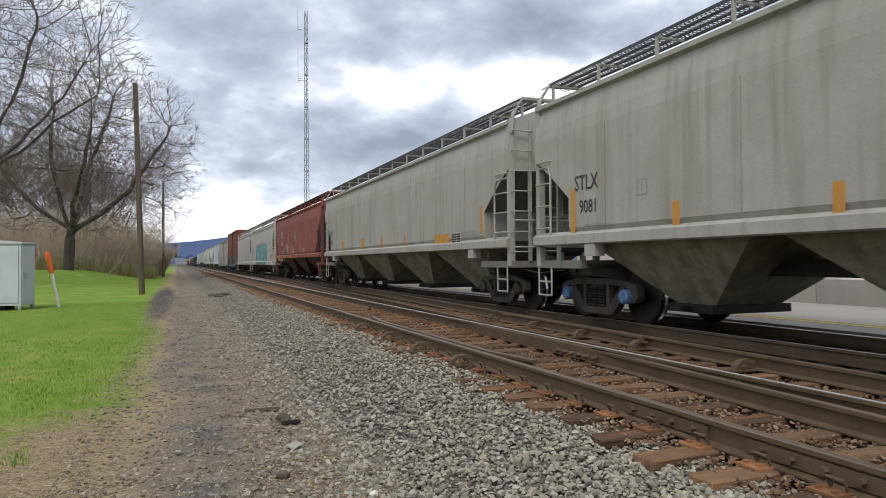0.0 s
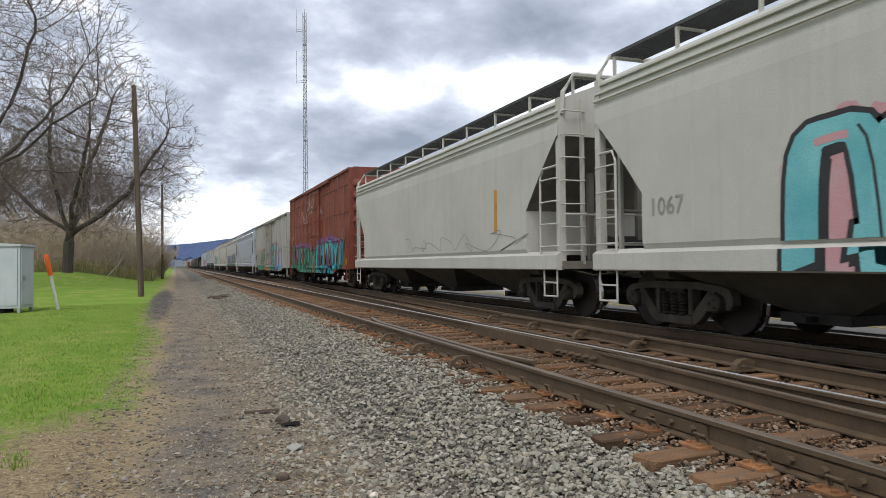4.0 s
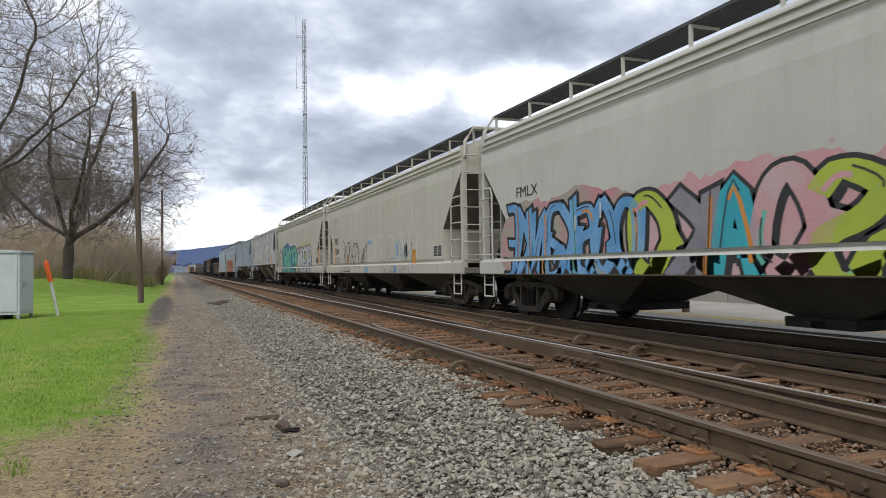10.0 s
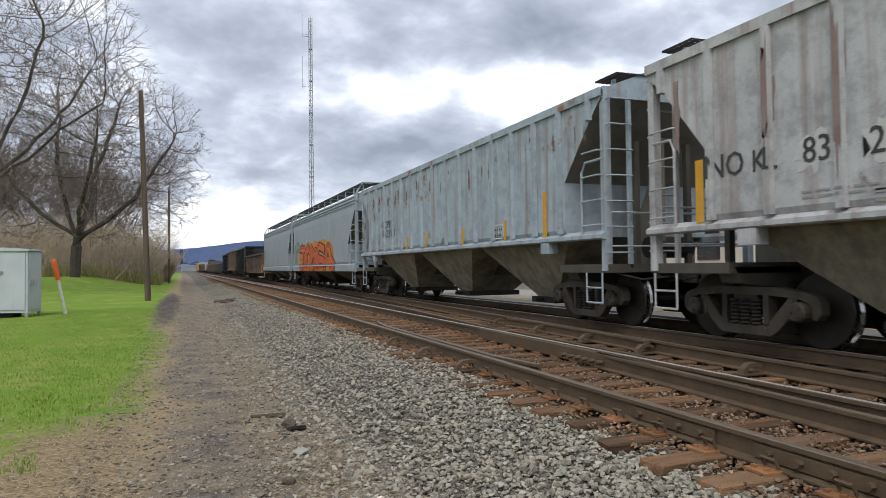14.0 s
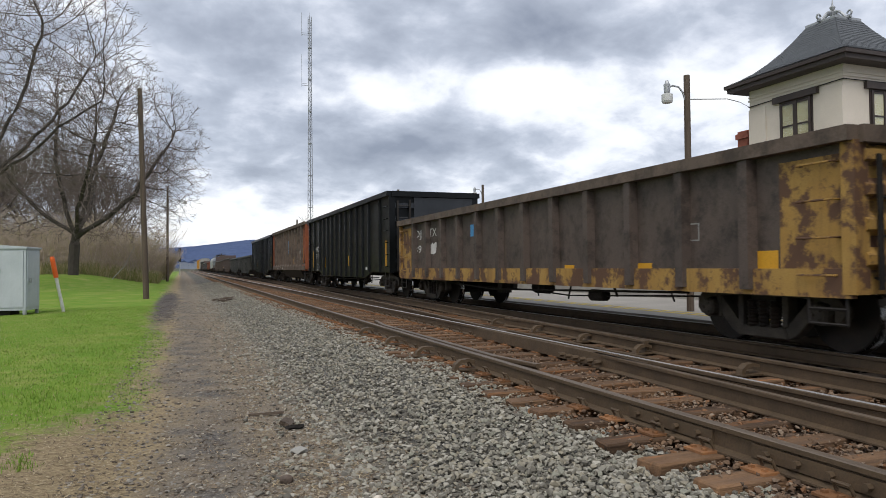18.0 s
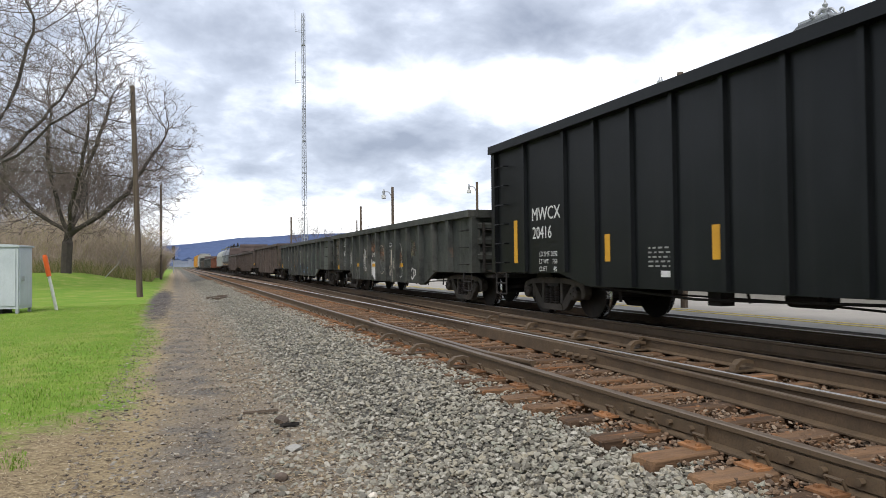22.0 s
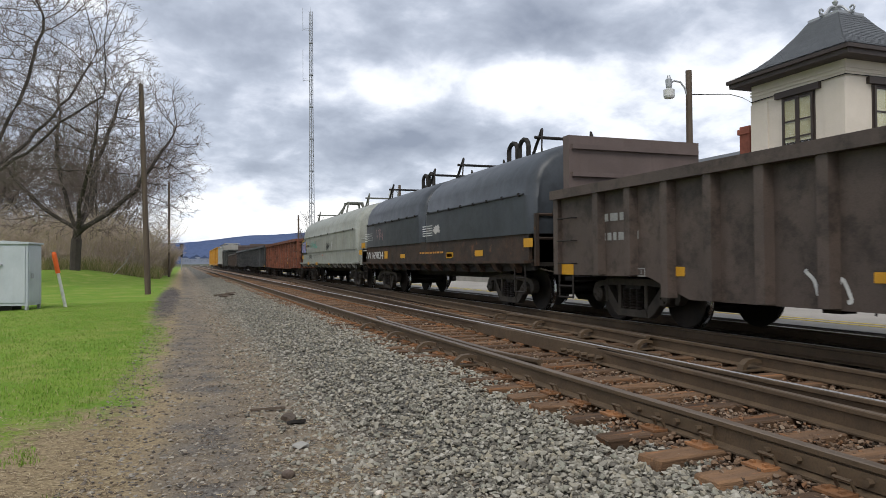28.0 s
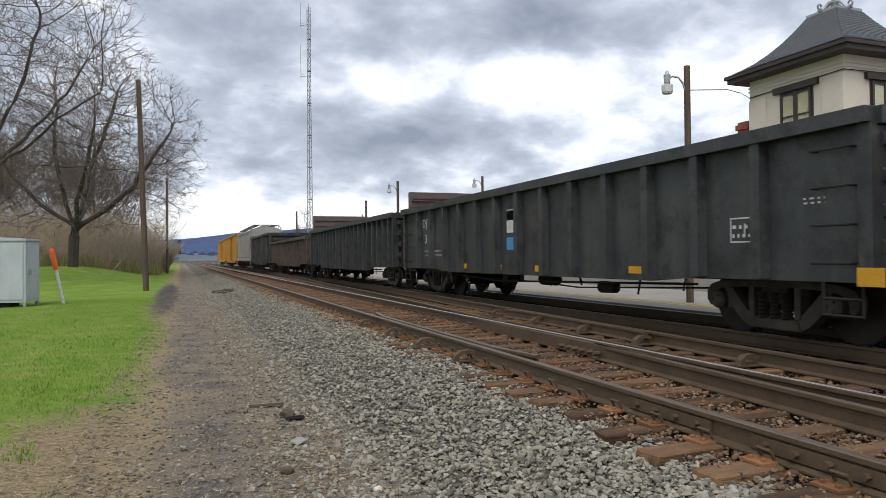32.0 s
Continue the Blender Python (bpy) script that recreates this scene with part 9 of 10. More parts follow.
def limbs_mesh(name, limbs, material, min_sides=3):
    verts, faces = [], []
    for pts in limbs:
        n = 8 if pts[0][1] > 0.15 else (5 if pts[0][1] > 0.03 else min_sides)
        base = len(verts)
        for i, (p, r) in enumerate(pts):
            d = (pts[min(i + 1, len(pts) - 1)][0] - pts[max(i - 1, 0)][0]).normalized()
            side = d.cross(Vector((0.3, 0.2, 0.93)) if abs(d.z) < 0.9 else Vector((1, 0.1, 0))).normalized()
            up = d.cross(side)
            for k in range(n):
                a = 6.28319 * k / n
                verts.append((p + (side * math.cos(a) + up * math.sin(a)) * r)[:])
        for i in range(len(pts) - 1):
            for k in range(n):
                j = (k + 1) % n
                faces.append((base + i * n + k, base + i * n + j, base + (i + 1) * n + j, base + (i + 1) * n + k))
    return bare(name, verts, faces, material)


def bare_tree(label, x, y, z, seed, trunk_h, trunk_r, limbs, length, depth, spread, tips=0.012, lean=(0, 0)):
    rnd = random.Random(seed)
    t = thing("bare_tree", label, "tree", "bare trees", pose(x, y, z))
    pts = [((0, 0, -0.3), trunk_r * 1.35), ((0.05, 0.0, 0.5), trunk_r * 1.05), ((lean[0] * 0.5, lean[1] * 0.5, trunk_h * 0.6), trunk_r * 0.92), ((lean[0], lean[1], trunk_h), trunk_r * 0.85)]
    part("trunk", limbs_mesh("trunk", [[(Vector(p), r) for p, r in pts]], M["bark_dark"]), None, t)
    out = []
    for k in range(limbs):
        a = 6.283 * (k + rnd.uniform(-0.25, 0.25)) / limbs
        up = rnd.uniform(0.55, 1.5) if k else 2.2
        h = trunk_h * rnd.uniform(0.72, 1.0)
        grow(rnd, (lean[0] * h / trunk_h, lean[1] * h / trunk_h, h), (math.cos(a), math.sin(a), up), length * rnd.uniform(0.85, 1.1), trunk_r * rnd.uniform(0.42, 0.6), depth, spread, out, tips)
    part("branchwork", limbs_mesh("branchwork", [q for q in out if q[0][1] > 0.05], M["bark_dark"]), None, t, "dark spreading limbs")
    part("crown", limbs_mesh("crown", [q for q in out if q[0][1] <= 0.05], M["bark"]), None, t, "bare fine twigs")
    return t


def spreading_tree(label, x, y, z, seed, trunk, centre, radii, points, thick, step=0.45, reach=3.4, kill=0.75, low=0.0, forks=()):
    """A bare tree whose limbs grow towards points scattered through its crown."""
    r = np.random.default_rng(seed)
    d = r.normal(size=(points, 3))
    d /= np.linalg.norm(d, axis=1)[:, None]
    att = np.array(centre) + d * (r.random(points) ** 0.42)[:, None] * np.array(radii)
    att = att[att[:, 2] > low + 1.2 * r.random(len(att))]
    nodes, parent = [], []
    for k, p in enumerate(trunk):
        nodes.append(np.array(p, float))
        parent.append(k - 1)
    first = len(nodes) - 1 if forks else len(nodes) // 2
    for fork in forks:
        # a main limb that leaves the trunk's top
        last = len(trunk) - 1
        a = nodes[last]
        for p in fork:
            p = np.array(p, float)
            steps_n = max(1, int(np.linalg.norm(p - a) / 0.7))
            for q in range(steps_n):
                nodes.append(a + (p - a) * (q + 1) / steps_n + r.normal(size=3) * 0.05)
                parent.append(last)
                last = len(nodes) - 1
            a = p
    near = np.full(len(att), 1e9)
    which = np.zeros(len(att), int)
    for k, p in enumerate(nodes[first:]):
        dist = np.linalg.norm(att - p, axis=1)
        m = dist < near
        near[m], which[m] = dist[m], k + first
    shoots = {}
    for turn in range(150):
        live = near < (reach if turn > 14 else 30.0)
        if not live.any():
            break
        fresh = []
        for k in np.unique(which[live]):
            sel = live & (which == k)
            if shoots.get(int(k), 0) > 2:
                near[sel] = 1e8
                continue
            shoots[int(k)] = shoots.get(int(k), 0) + 1
            way = att[sel] - nodes[k]
            way = (way / np.linalg.norm(way, axis=1)[:, None]).sum(0)
            way = way / (np.linalg.norm(way) + 1e-6) + r.normal(size=3) * 0.13 + np.array((0, 0, 0.07))
            if parent[k] >= 0:
                old = nodes[k] - nodes[parent[k]]
                way = way + 0.55 * old / (np.linalg.norm(old) + 1e-6)
            q = nodes[k] + step * way / np.linalg.norm(way)
            nodes.append(q)
            parent.append(int(k))
            fresh.append(len(nodes) - 1)
        for k in fresh:
            dist = np.linalg.norm(att - nodes[k], axis=1)
            m = dist < near
            near[m], which[m] = dist[m], k
        keep = (near > kill) & (near < 1e7)
        att, near, which = att[keep], near[keep], which[keep]
        if len(att) == 0:
            break
    n = len(nodes)
    kids = [[] for _ in range(n)]
    for k in range(1, n):
        kids[parent[k]].append(k)
    tip = 0.011
    power = 2.3
    for attempt in range(6):
        rad = np.zeros(n)
        for k in range(n - 1, -1, -1):
            rad[k] = tip if not kids[k] else max(tip, sum(rad[c] ** power for c in kids[k]) ** (1 / power))
        power *= (1.0 + 0.25 * math.log(rad[0] / thick))
    t = thing("bare_tree", label, "tree", "bare trees", pose(x, y, z))
    chains, done = [], set()

    def follow(k):
        line = [k]
        while kids[line[-1]]:
            nxt = max(kids[line[-1]], key=lambda c: rad[c])
            for c in kids[line[-1]]:
                if c != nxt:
                    starts.append((line[-1], c))
            line.append(nxt)
        return line
    starts = []
    chains.append(follow(0))
    while starts:
        p, c = starts.pop()
        chains.append([p] + follow(c))
    big, small = [], []
    for line in chains:
        r0 = rad[line[1]]
        pts = [(Vector(nodes[k]), min(rad[k], r0 * 1.05) if i == 0 and line[0] else rad[k]) for i, k in enumerate(line)]
        (big if r0 > 0.05 else small).append(pts)
    rr = random.Random(seed)
    for k in range(n):
        if rad[k] < 0.035:
            for q in range(rr.choice((0, 1, 1)) if kids[k] else 2):
                out = nodes[k] - np.array(centre) * np.array((1, 1, 0.8))
                along = Vector(nodes[k] - nodes[parent[k]]).normalized() if k else Vector((0, 0, 1))
                w = Vector(out).normalized() * 0.5 + along * 0.7 + Vector((rr.gauss(0, 0.38), rr.gauss(0, 0.38), rr.gauss(0.22, 0.32)))
                w = w.normalized() * rr.uniform(0.3, 0.75)
                p = Vector(nodes[k])
                kink = p + w * 0.55 + Vector((0, 0, rr.uniform(-0.05, 0.08)))
                small.append([(p, 0.011), (kink, 0.009), (p + w, 0.006)])
                for side in (-1, 1)[:rr.choice((0, 1, 2))]:
                    v = w.cross(Vector((rr.gauss(0, 1), rr.gauss(0, 1), rr.gauss(0, 1)))).normalized() * side + w.normalized() * 1.1
                    small.append([(kink, 0.008), (kink + v.normalized() * rr.uniform(0.22, 0.5), 0.005)])
    trunk_line = big.pop(0)
    cutoff = len(trunk)
    part("trunk", limbs_mesh("trunk", [trunk_line[:cutoff + 1]], M["bark_dark"]), None, t)
    part("branchwork", limbs_mesh("branchwork", [trunk_line[cutoff:]] + big, M["bark_dark"]), None, t, "dark spreading branches")
    part("crown", limbs_mesh("crown", small, M["bark"]), None, t, "bare fine twigs")
    return t


spreading_tree("large bare spreading tree at the edge of the wood", -8.3, 64, 0.45, 11,
               [(0, 0, -0.4), (0, 0, 0.6), (0.05, 0, 1.6), (0.1, 0, 2.6), (0.2, 0, 3.4)], (1.4, -0.6, 9.6), (9.2, 8.6, 8.6), 6200, 0.40, step=0.32, reach=2.4, kill=0.45, low=2.6,
               forks=[[(0.7, 0.2, 5.6), (1.3, 0.5, 8.4), (2.4, 0.6, 11.5), (3.2, 0.8, 14.5)], [(-0.7, -0.4, 6.0), (-1.3, -0.6, 9.5), (-1.0, -0.8, 13.0)], [(2.4, -0.8, 4.6), (4.6, -1.4, 6.6), (6.2, -1.6, 9.4), (7.6, -1.8, 11.4)],
                      [(-2.4, 0.6, 5.2), (-4.6, 1.2, 7.6), (-6.0, 1.6, 10.4)], [(0.9, 2.0, 5.4), (1.2, 4.4, 8.8), (1.0, 5.6, 11.6)], [(0.6, -2.2, 5.4), (1.6, -4.6, 8.4), (2.2, -5.4, 11.0)]])
spreading_tree("tall bare tree beside the lawn", -10.9, 45, 0.2, 23,
               [(0, 0, -0.4), (0, 0, 0.8), (0, 0, 2.0), (0.1, 0, 3.2), (0.2, 0, 4.4), (0.3, 0, 5.4)], (1.0, 0, 12.5), (8.2, 8.0, 8.8), 5200, 0.19, step=0.30, reach=2.4, kill=0.46, low=4.8,
               forks=[[(1.2, 0.2, 8.0), (2.6, 0.4, 11.5), (3.4, 0.5, 15.0)], [(2.2, -1.0, 6.6), (4.6, -1.8, 8.6), (6.6, -2.0, 10.2)], [(2.0, 1.6, 7.6), (4.4, 2.6, 11.0), (5.8, 3.0, 14.0)], [(-2.0, 0.4, 7.8), (-4.0, 0.6, 11.5), (-5.0, 0.8, 15.0)], [(0.4, -2.2, 8.0), (1.4, -4.2, 11.6), (1.8, -5.0, 15.0)]])
proto = [bare_tree("slender bare tree of the wood", -22 - 6 * k, 84 + 5 * k, 0.5, 40 + k, 4.5, 0.22, 4, 4.6, 4, 0.55, 0.015) for k in range(4)]
rnd = random.Random(3)
for k in range(44):
    x = -7.5 - 42 * rnd.random() ** 1.1
    y = 78 + 45 * rnd.random()
    src = proto[k % 4]
    copy_thing(src, pose(x, y, 0.4, 0, 0, rnd.uniform(0, 360)))
for x, y in ((34.5, 190), (52, 200)):
    copy_thing(proto[int(x) % 4], pose(x, y, -3.0, 0, 0, x * 40))


def thicket():
    """Leafless brush along the edge of the wood."""
    r = random.Random(8)
    limbs = []
    for k in range(17000):
        x = -1.6 - 52 * r.random() ** 1.3
        y = 72 + 6 * r.random() + (28 * r.random() ** 2) + max(0, -x - 20) * 0.2
        if x > -2.6:
            y = max(y, 88)
        z = ground_height(x, y)
        h = (r.uniform(1.5, 9.0) if x < -7 else r.uniform(1.0, 6.0)) * (0.7 + 0.5 * noise.noise((x * 0.15, y * 0.1, 0)))
        lx, ly = r.uniform(-0.6, 0.6) * h, r.uniform(-0.35, 0.35) * h
        w = r.uniform(0.014, 0.034)
        p0, p1, p2 = Vector((x, y, z)), Vector((x + lx * 0.4, y + ly * 0.4, z + h * 0.55)), Vector((x + lx, y + ly, z + h))
        limbs.append([(p0, w), (p1, w * 0.7), (p2, w * 0.35)])
        for q in range(5):
            f = r.uniform(0.2, 0.97)
            s = p0.lerp(p2, f)
            e = s + Vector((r.uniform(-1, 1), r.uniform(-1, 1), r.uniform(0.1, 1.0))) * h * 0.26
            limbs.append([(s, w * 0.55), (e, w * 0.3)])
    tagged(new("brush_thicket", limbs_mesh("brush_thicket", limbs, M["brush"])), "leafless brown brush along the lawn", "brush", kind="stuff")


thicket()


def scrub():
    """Low yellow-green growth and dead grass at the foot of the wood."""
    r = random.Random(18)
    limbs = []
    for k in range(9000):
        x = -2.0 - 45 * r.random() ** 1.2
        y = 68 + 8 * r.random()
        h = r.uniform(0.25, 1.3)
        p0 = Vector((x, y, ground_height(x, y) - 0.02))
        limbs.append([(p0, 0.02), (p0 + Vector((r.uniform(-0.6, 0.6), r.uniform(-0.6, 0.6), 1.0)) * h, 0.008)])
    m = island_material("yellow_green_scrub", [(0.22, 0.22, 0.07), (0.34, 0.28, 0.14), (0.16, 0.19, 0.06), (0.42, 0.34, 0.20)], 0.95, 5, 0)
    tagged(new("scrub", limbs_mesh("scrub", limbs, m)), "low yellow-green scrub below the trees", "scrub", kind="stuff")


scrub()
# fallen pale branch at the lawn's edge
t = thing("fallen_branch", "pale dead branch leaning in the brush", "branch", m=pose(-4.9, 62, 0.0))
part("stick", tube(B(), [(-0.35, 0, 0.2), (0.5, 0.4, 1.2), (1.3, 0.8, 2.9)], [0.035, 0.03, 0.02], 6), M["concrete"], t)


# ---------- hills and the far town ----------
def hills():
    verts, faces = [], []
    n = 140
    for i in range(n + 1):
        x = -1500 + 4200 * i / n
        top = 92 + 24 * smooth(60, 330, x) + 0.045 * max(0, x) * (1 if x < 700 else 0.98) + 8 * noise.noise((x * 0.004, 0, 0)) + 3 * noise.noise((x * 0.03, 1, 0))
        for j, (dy, f) in enumerate(((0, -0.05), (120, 0.55), (320, 0.9), (520, 1.0), (1000, 0.5))):
            verts.append((x, 2700 + dy, top * f))
        if i:
            for j in range(4):
                a = (i - 1) * 5 + j
                faces.append((a, a + 5, a + 6, a + 1))
    tagged(new("backdrop", bare("hills", verts, faces, M["hill"], True)), "low wooded ridge on the horizon, blue haze in its colour", "hills", kind="structure")


hills()


def far_house(x, y, w, d, h, wall, seed):
    t = thing("far_house", "small pale house far along the track", "house", "far houses", pose(x, y, -0.4))
    part("wall", box(B(), -w / 2, w / 2, -d / 2, d / 2, 0, h), M[wall], t)
    part("roof", prism(B(), [(-w / 2 - 0.3, h), (w / 2 + 0.3, h), (0, h + w * 0.35)], -d / 2 - 0.3, d / 2 + 0.3, "y"), M["hill"], t)
    for k in range(3):
        part("window", box(B(), -w / 2 + w * (k + 0.6) / 3.4, -w / 2 + w * (k + 0.6) / 3.4 + 0.9, -d / 2 - 0.04, -d / 2, h * 0.45, h * 0.75), M["glass"], t)


for k, (x, y, w, h) in enumerate(((14, 1150, 12, 9), (34, 1250, 16, 10), (24, 1400, 14, 14), (48, 1300, 18, 9), (4, 1350, 12, 12), (62, 1500, 22, 12))):
    far_house(x, y, w, 10, h, "far_haze", k)


def signal_mast(x, y, h):
    t = thing("railway_signal", "dark railway signal on a slim mast", "signal", "signals", pose(x, y, -0.4))
    part("mast", tube(B(), [(0, 0, 0), (0, 0, h)], 0.09, 8), M["galv"], t)
    for z in (h - 0.5, h - 2.1):
        part("signal_head", box(B(), -0.26, 0.26, -0.25, 0.05, z - 0.55, z + 0.55), M["dark_metal"], t)
    part("platform", box(B(), -0.5, 0.5, -0.5, 0.3, h - 3.3, h - 3.22), M["galv"], t)


signal_mast(-0.3, 150, 5.4)


# ---------- poles, mast, cabinet, marker ----------
def wood_pole(x, y, z, h, r, lean, lamp=None, label="weathered brown wooden utility pole"):
    t = thing("utility_pole", label, "pole", "utility poles", pose(x, y, z))
    part("shaft", tube(B(), [(0, 0, -0.2), (lean * 0.5, 0, h * 0.5), (lean, 0, h)], [r, r * 0.88, r * 0.75], 12), M["pole_wood"], t)
    if lamp:
        sx = lamp
        pts = [(lean * 0.9, 0, h * 0.82), (lean * 0.9 + sx * 0.5, -0.1, h * 0.82 + 0.35), (lean * 0.9 + sx * 1.1, -0.15, h * 0.82 + 0.38)]
        a = part("lamp_arm", tube(B(), pts, 0.035, 6), M["galv"], t, "curved metal arm")
        part("lamp_head", lathe(B(), [(-0.28, 0.10), (-0.20, 0.20), (0.0, 0.18), (0.12, 0.08)], "z", 12, (lean * 0.9 + sx * 1.1, -0.15, h * 0.82 + 0.25)), M["glow_lamp"], a)
    return t


p1 = wood_pole(-1.50, 34.6, -0.38, 9.7, 0.135, -0.30)
part("insulator_bracket", tube(B(), [(-0.28, 0, 9.35), (-0.7, 0, 9.5), (-0.7, 0, 9.7)], 0.02, 5), M["galv"], p1)
part("down_wire", tube(B(), [(-0.28, -0.1, 9.4), (-0.42, -0.15, 8.8), (-0.26, -0.14, 8.0)], 0.012, 4), M["dark_metal"], p1)
wood_pole(-1.40, 80, -0.4, 10.2, 0.14, 0.0, 1.6, "brown wooden pole with a street lamp arm")


def lamp_post(x, y, h, side=-1):
    t = thing("street_lamp", "wooden post with a curved arm and bell lamp", "street lamp", "platform lamps", pose(x, y, -0.06))
    part("post", tube(B(), [(0, 0, 0), (0, 0, h)], [0.085, 0.072], 10), M["pole_wood"], t)
    z = h - 0.42
    pts = [(0, 0, z - 0.35), (side * 0.10, 0.02, z), (side * 0.20, 0.05, z + 0.14), (side * 0.34, 0.10, z + 0.17), (side * 0.46, 0.14, z + 0.10)]
    part("arm", tube(B(), pts, 0.022, 6), M["galv"], t, "curved metal arm")
    head = part("lamp_head", lathe(B(), [(0.0, 0.05), (0.04, 0.07), (0.22, 0.08), (0.25, 0.05), (0.32, 0.03)], "z", 10, (side * 0.46, 0.14, z - 0.02)), M["galv"], t)
    part("globe", lathe(B(), [(-0.20, 0.11), (-0.16, 0.13), (0.0, 0.13), (0.02, 0.08)], "z", 12, (side * 0.46, 0.14, z - 0.04)), M["glow_lamp"], head, "frosted glass globe")
    return t


lamp_post(11.2, 13.27, 5.58)
lamp_post(11.2, 36.7, 5.35)
lamp_post(16.7, 37.6, 5.9)
wood_pole(14.85, 58, -0.2, 6.2, 0.12, 0.0)
wood_pole(14.2, 92, -0.2, 7.5, 0.14, 0.0)
wood_pole(30.0, 120, -0.2, 9.0, 0.15, 0.0)


def radio_mast(x, y, h, w):
    t = thing("radio_mast", "tall slender grey lattice radio mast", "mast", m=pose(x, y, 0))
    def leg_at(k, z):
        q = w * (1.0 + 0.75 * max(0.0, 1.0 - z / (0.62 * h)))
        a = (0.3, 2.394, 4.489)[k]
        return (q * math.cos(a), q * math.sin(a), z)
    steel = M["mast_steel"]
    for k in range(3):
        part("leg", tube(B(), [leg_at(k, 0), leg_at(k, 0.62 * h), leg_at(k, h)], 0.07, 5), steel, t)
    part("cable_ladder", tube(B(), [(0, 0, 0), (0, 0, h)], 0.09, 4), steel, t)
    for k in range(1, 8):
        part("collar", lathe(B(), [(h * k / 8 - 0.10, w * 1.05), (h * k / 8 + 0.10, w * 1.05)], "z", 6), steel, t)
    bm = B()
    z, k = 0.0, 0
    while z < h - 1:
        for i in range(3):
            j = (i + 1) % 3
            tube(bm, [leg_at(i, z), leg_at(j, z + 1.1)] if k % 2 else [leg_at(j, z), leg_at(i, z + 1.1)], 0.034, 3, False)
            tube(bm, [leg_at(i, z), leg_at(j, z)], 0.028, 3, False)
        z += 1.1
        k += 1
    part("lattice", bm, steel, t)
    for z0, z1 in ((h - 15.5, h - 8.5), (h - 4.5, h + 0.6)):
        part("antenna", tube(B(), [(-1.75, 0, z0), (-1.75, 0, z1)], 0.05, 5), M["galv"], t)
        part("antenna_arm", tube(tube(B(), [(-1.75, 0, z0 + 0.3), (0, 0, z0 + 0.3)], 0.05, 5), [(-1.75, 0, z0 + 0.7), (0, 0, z0 + 0.7)], 0.03, 5), M["galv"], t)
    part("lightning_rod", tube(B(), [(0, 0, h), (0, 0, h + 0.8)], 0.04, 5), M["galv"], t)


radio_mast(26.0, 150, 55.5, 0.42)


def cabinet():
    t = thing("equipment_cabinet", "grey metal trackside cabinet on short legs", "cabinet", m=pose(-4.95, 25.0, -0.36, 0, 0, -14))
    part("body", box(B(), -0.75, 0.62, -0.45, 0.45, 0.16, 2.05), M["cabinet"], t)
    part("roof", prism(B(), [(-0.80, 2.05), (0.67, 2.05), (0.67, 2.10), (-0.07, 2.16), (-0.80, 2.10)], -0.50, 0.50, "y"), M["cabinet"], t)
    d = part("door", box(B(), 0.62, 0.645, -0.40, 0.40, 0.25, 1.98), M["cabinet"], t)
    part("handle", box(B(), 0.645, 0.70, -0.30, -0.22, 1.0, 1.15), M["galv"], d, "metal handle")
    f = part("door", box(B(), -0.65, 0.55, -0.475, -0.45, 0.25, 1.98), M["cabinet"], t)
    part("handle", box(B(), -0.30, -0.10, -0.53, -0.475, 1.38, 1.44), M["galv"], f, "metal handle")
    for x in (-0.7, 0.57):
        for y in (-0.4, 0.4):
            part("leg", box(B(), x - 0.04, x + 0.04, y - 0.04, y + 0.04, -0.1, 0.16), M["galv"], t)
    part("junction_box", box(B(), -0.35, 0.1, -0.3, 0.3, 0.0, 0.16), M["dark_metal"], t)


cabinet()
t = thing("marker_post", "leaning white marker post with an orange top", "marker post", m=pose(-3.62, 25.8, -0.36, 0, -11.0, 0))
part("post", tube(B(), [(0, 0, -0.1), (0, 0, 1.15)], 0.05, 12), M["white_plastic"], t)
part("cap", tube(B(), [(0, 0, 1.15), (0, 0, 1.78), (0, 0, 1.86)], [0.075, 0.075, 0.05], 12), M["orange"], t, "orange plastic sleeve")

# ---------- platform ----------
g = thing("platform", "pale paved station platform with a yellow safety line", "platform", kind="structure")
part("slab", box(B(), 9.70, 26.0, -60, 130, -0.42, -0.06), M["asphalt"], g)
part("yellow_line", box(B(), 10.45, 10.56, -60, 120, -0.06, -0.054), M["yellow_line"], g)
part("yellow_line", box(B(), 10.80, 10.88, -60, 120, -0.06, -0.054), M["yellow_line"], g)
part("edge_kerb", box(B(), 9.55, 9.70, -60, 130, -0.40, -0.05), M["concrete"], g)
lw = thing("low_wall", "low weathered concrete wall behind the platform", "wall", kind="structure")
for k in range(16):
    part("block", box(B(), 15.0, 15.35, -8 + k * 3.0, -5.02 + k * 3.0, -0.06, 0.55), M["concrete"], lw)


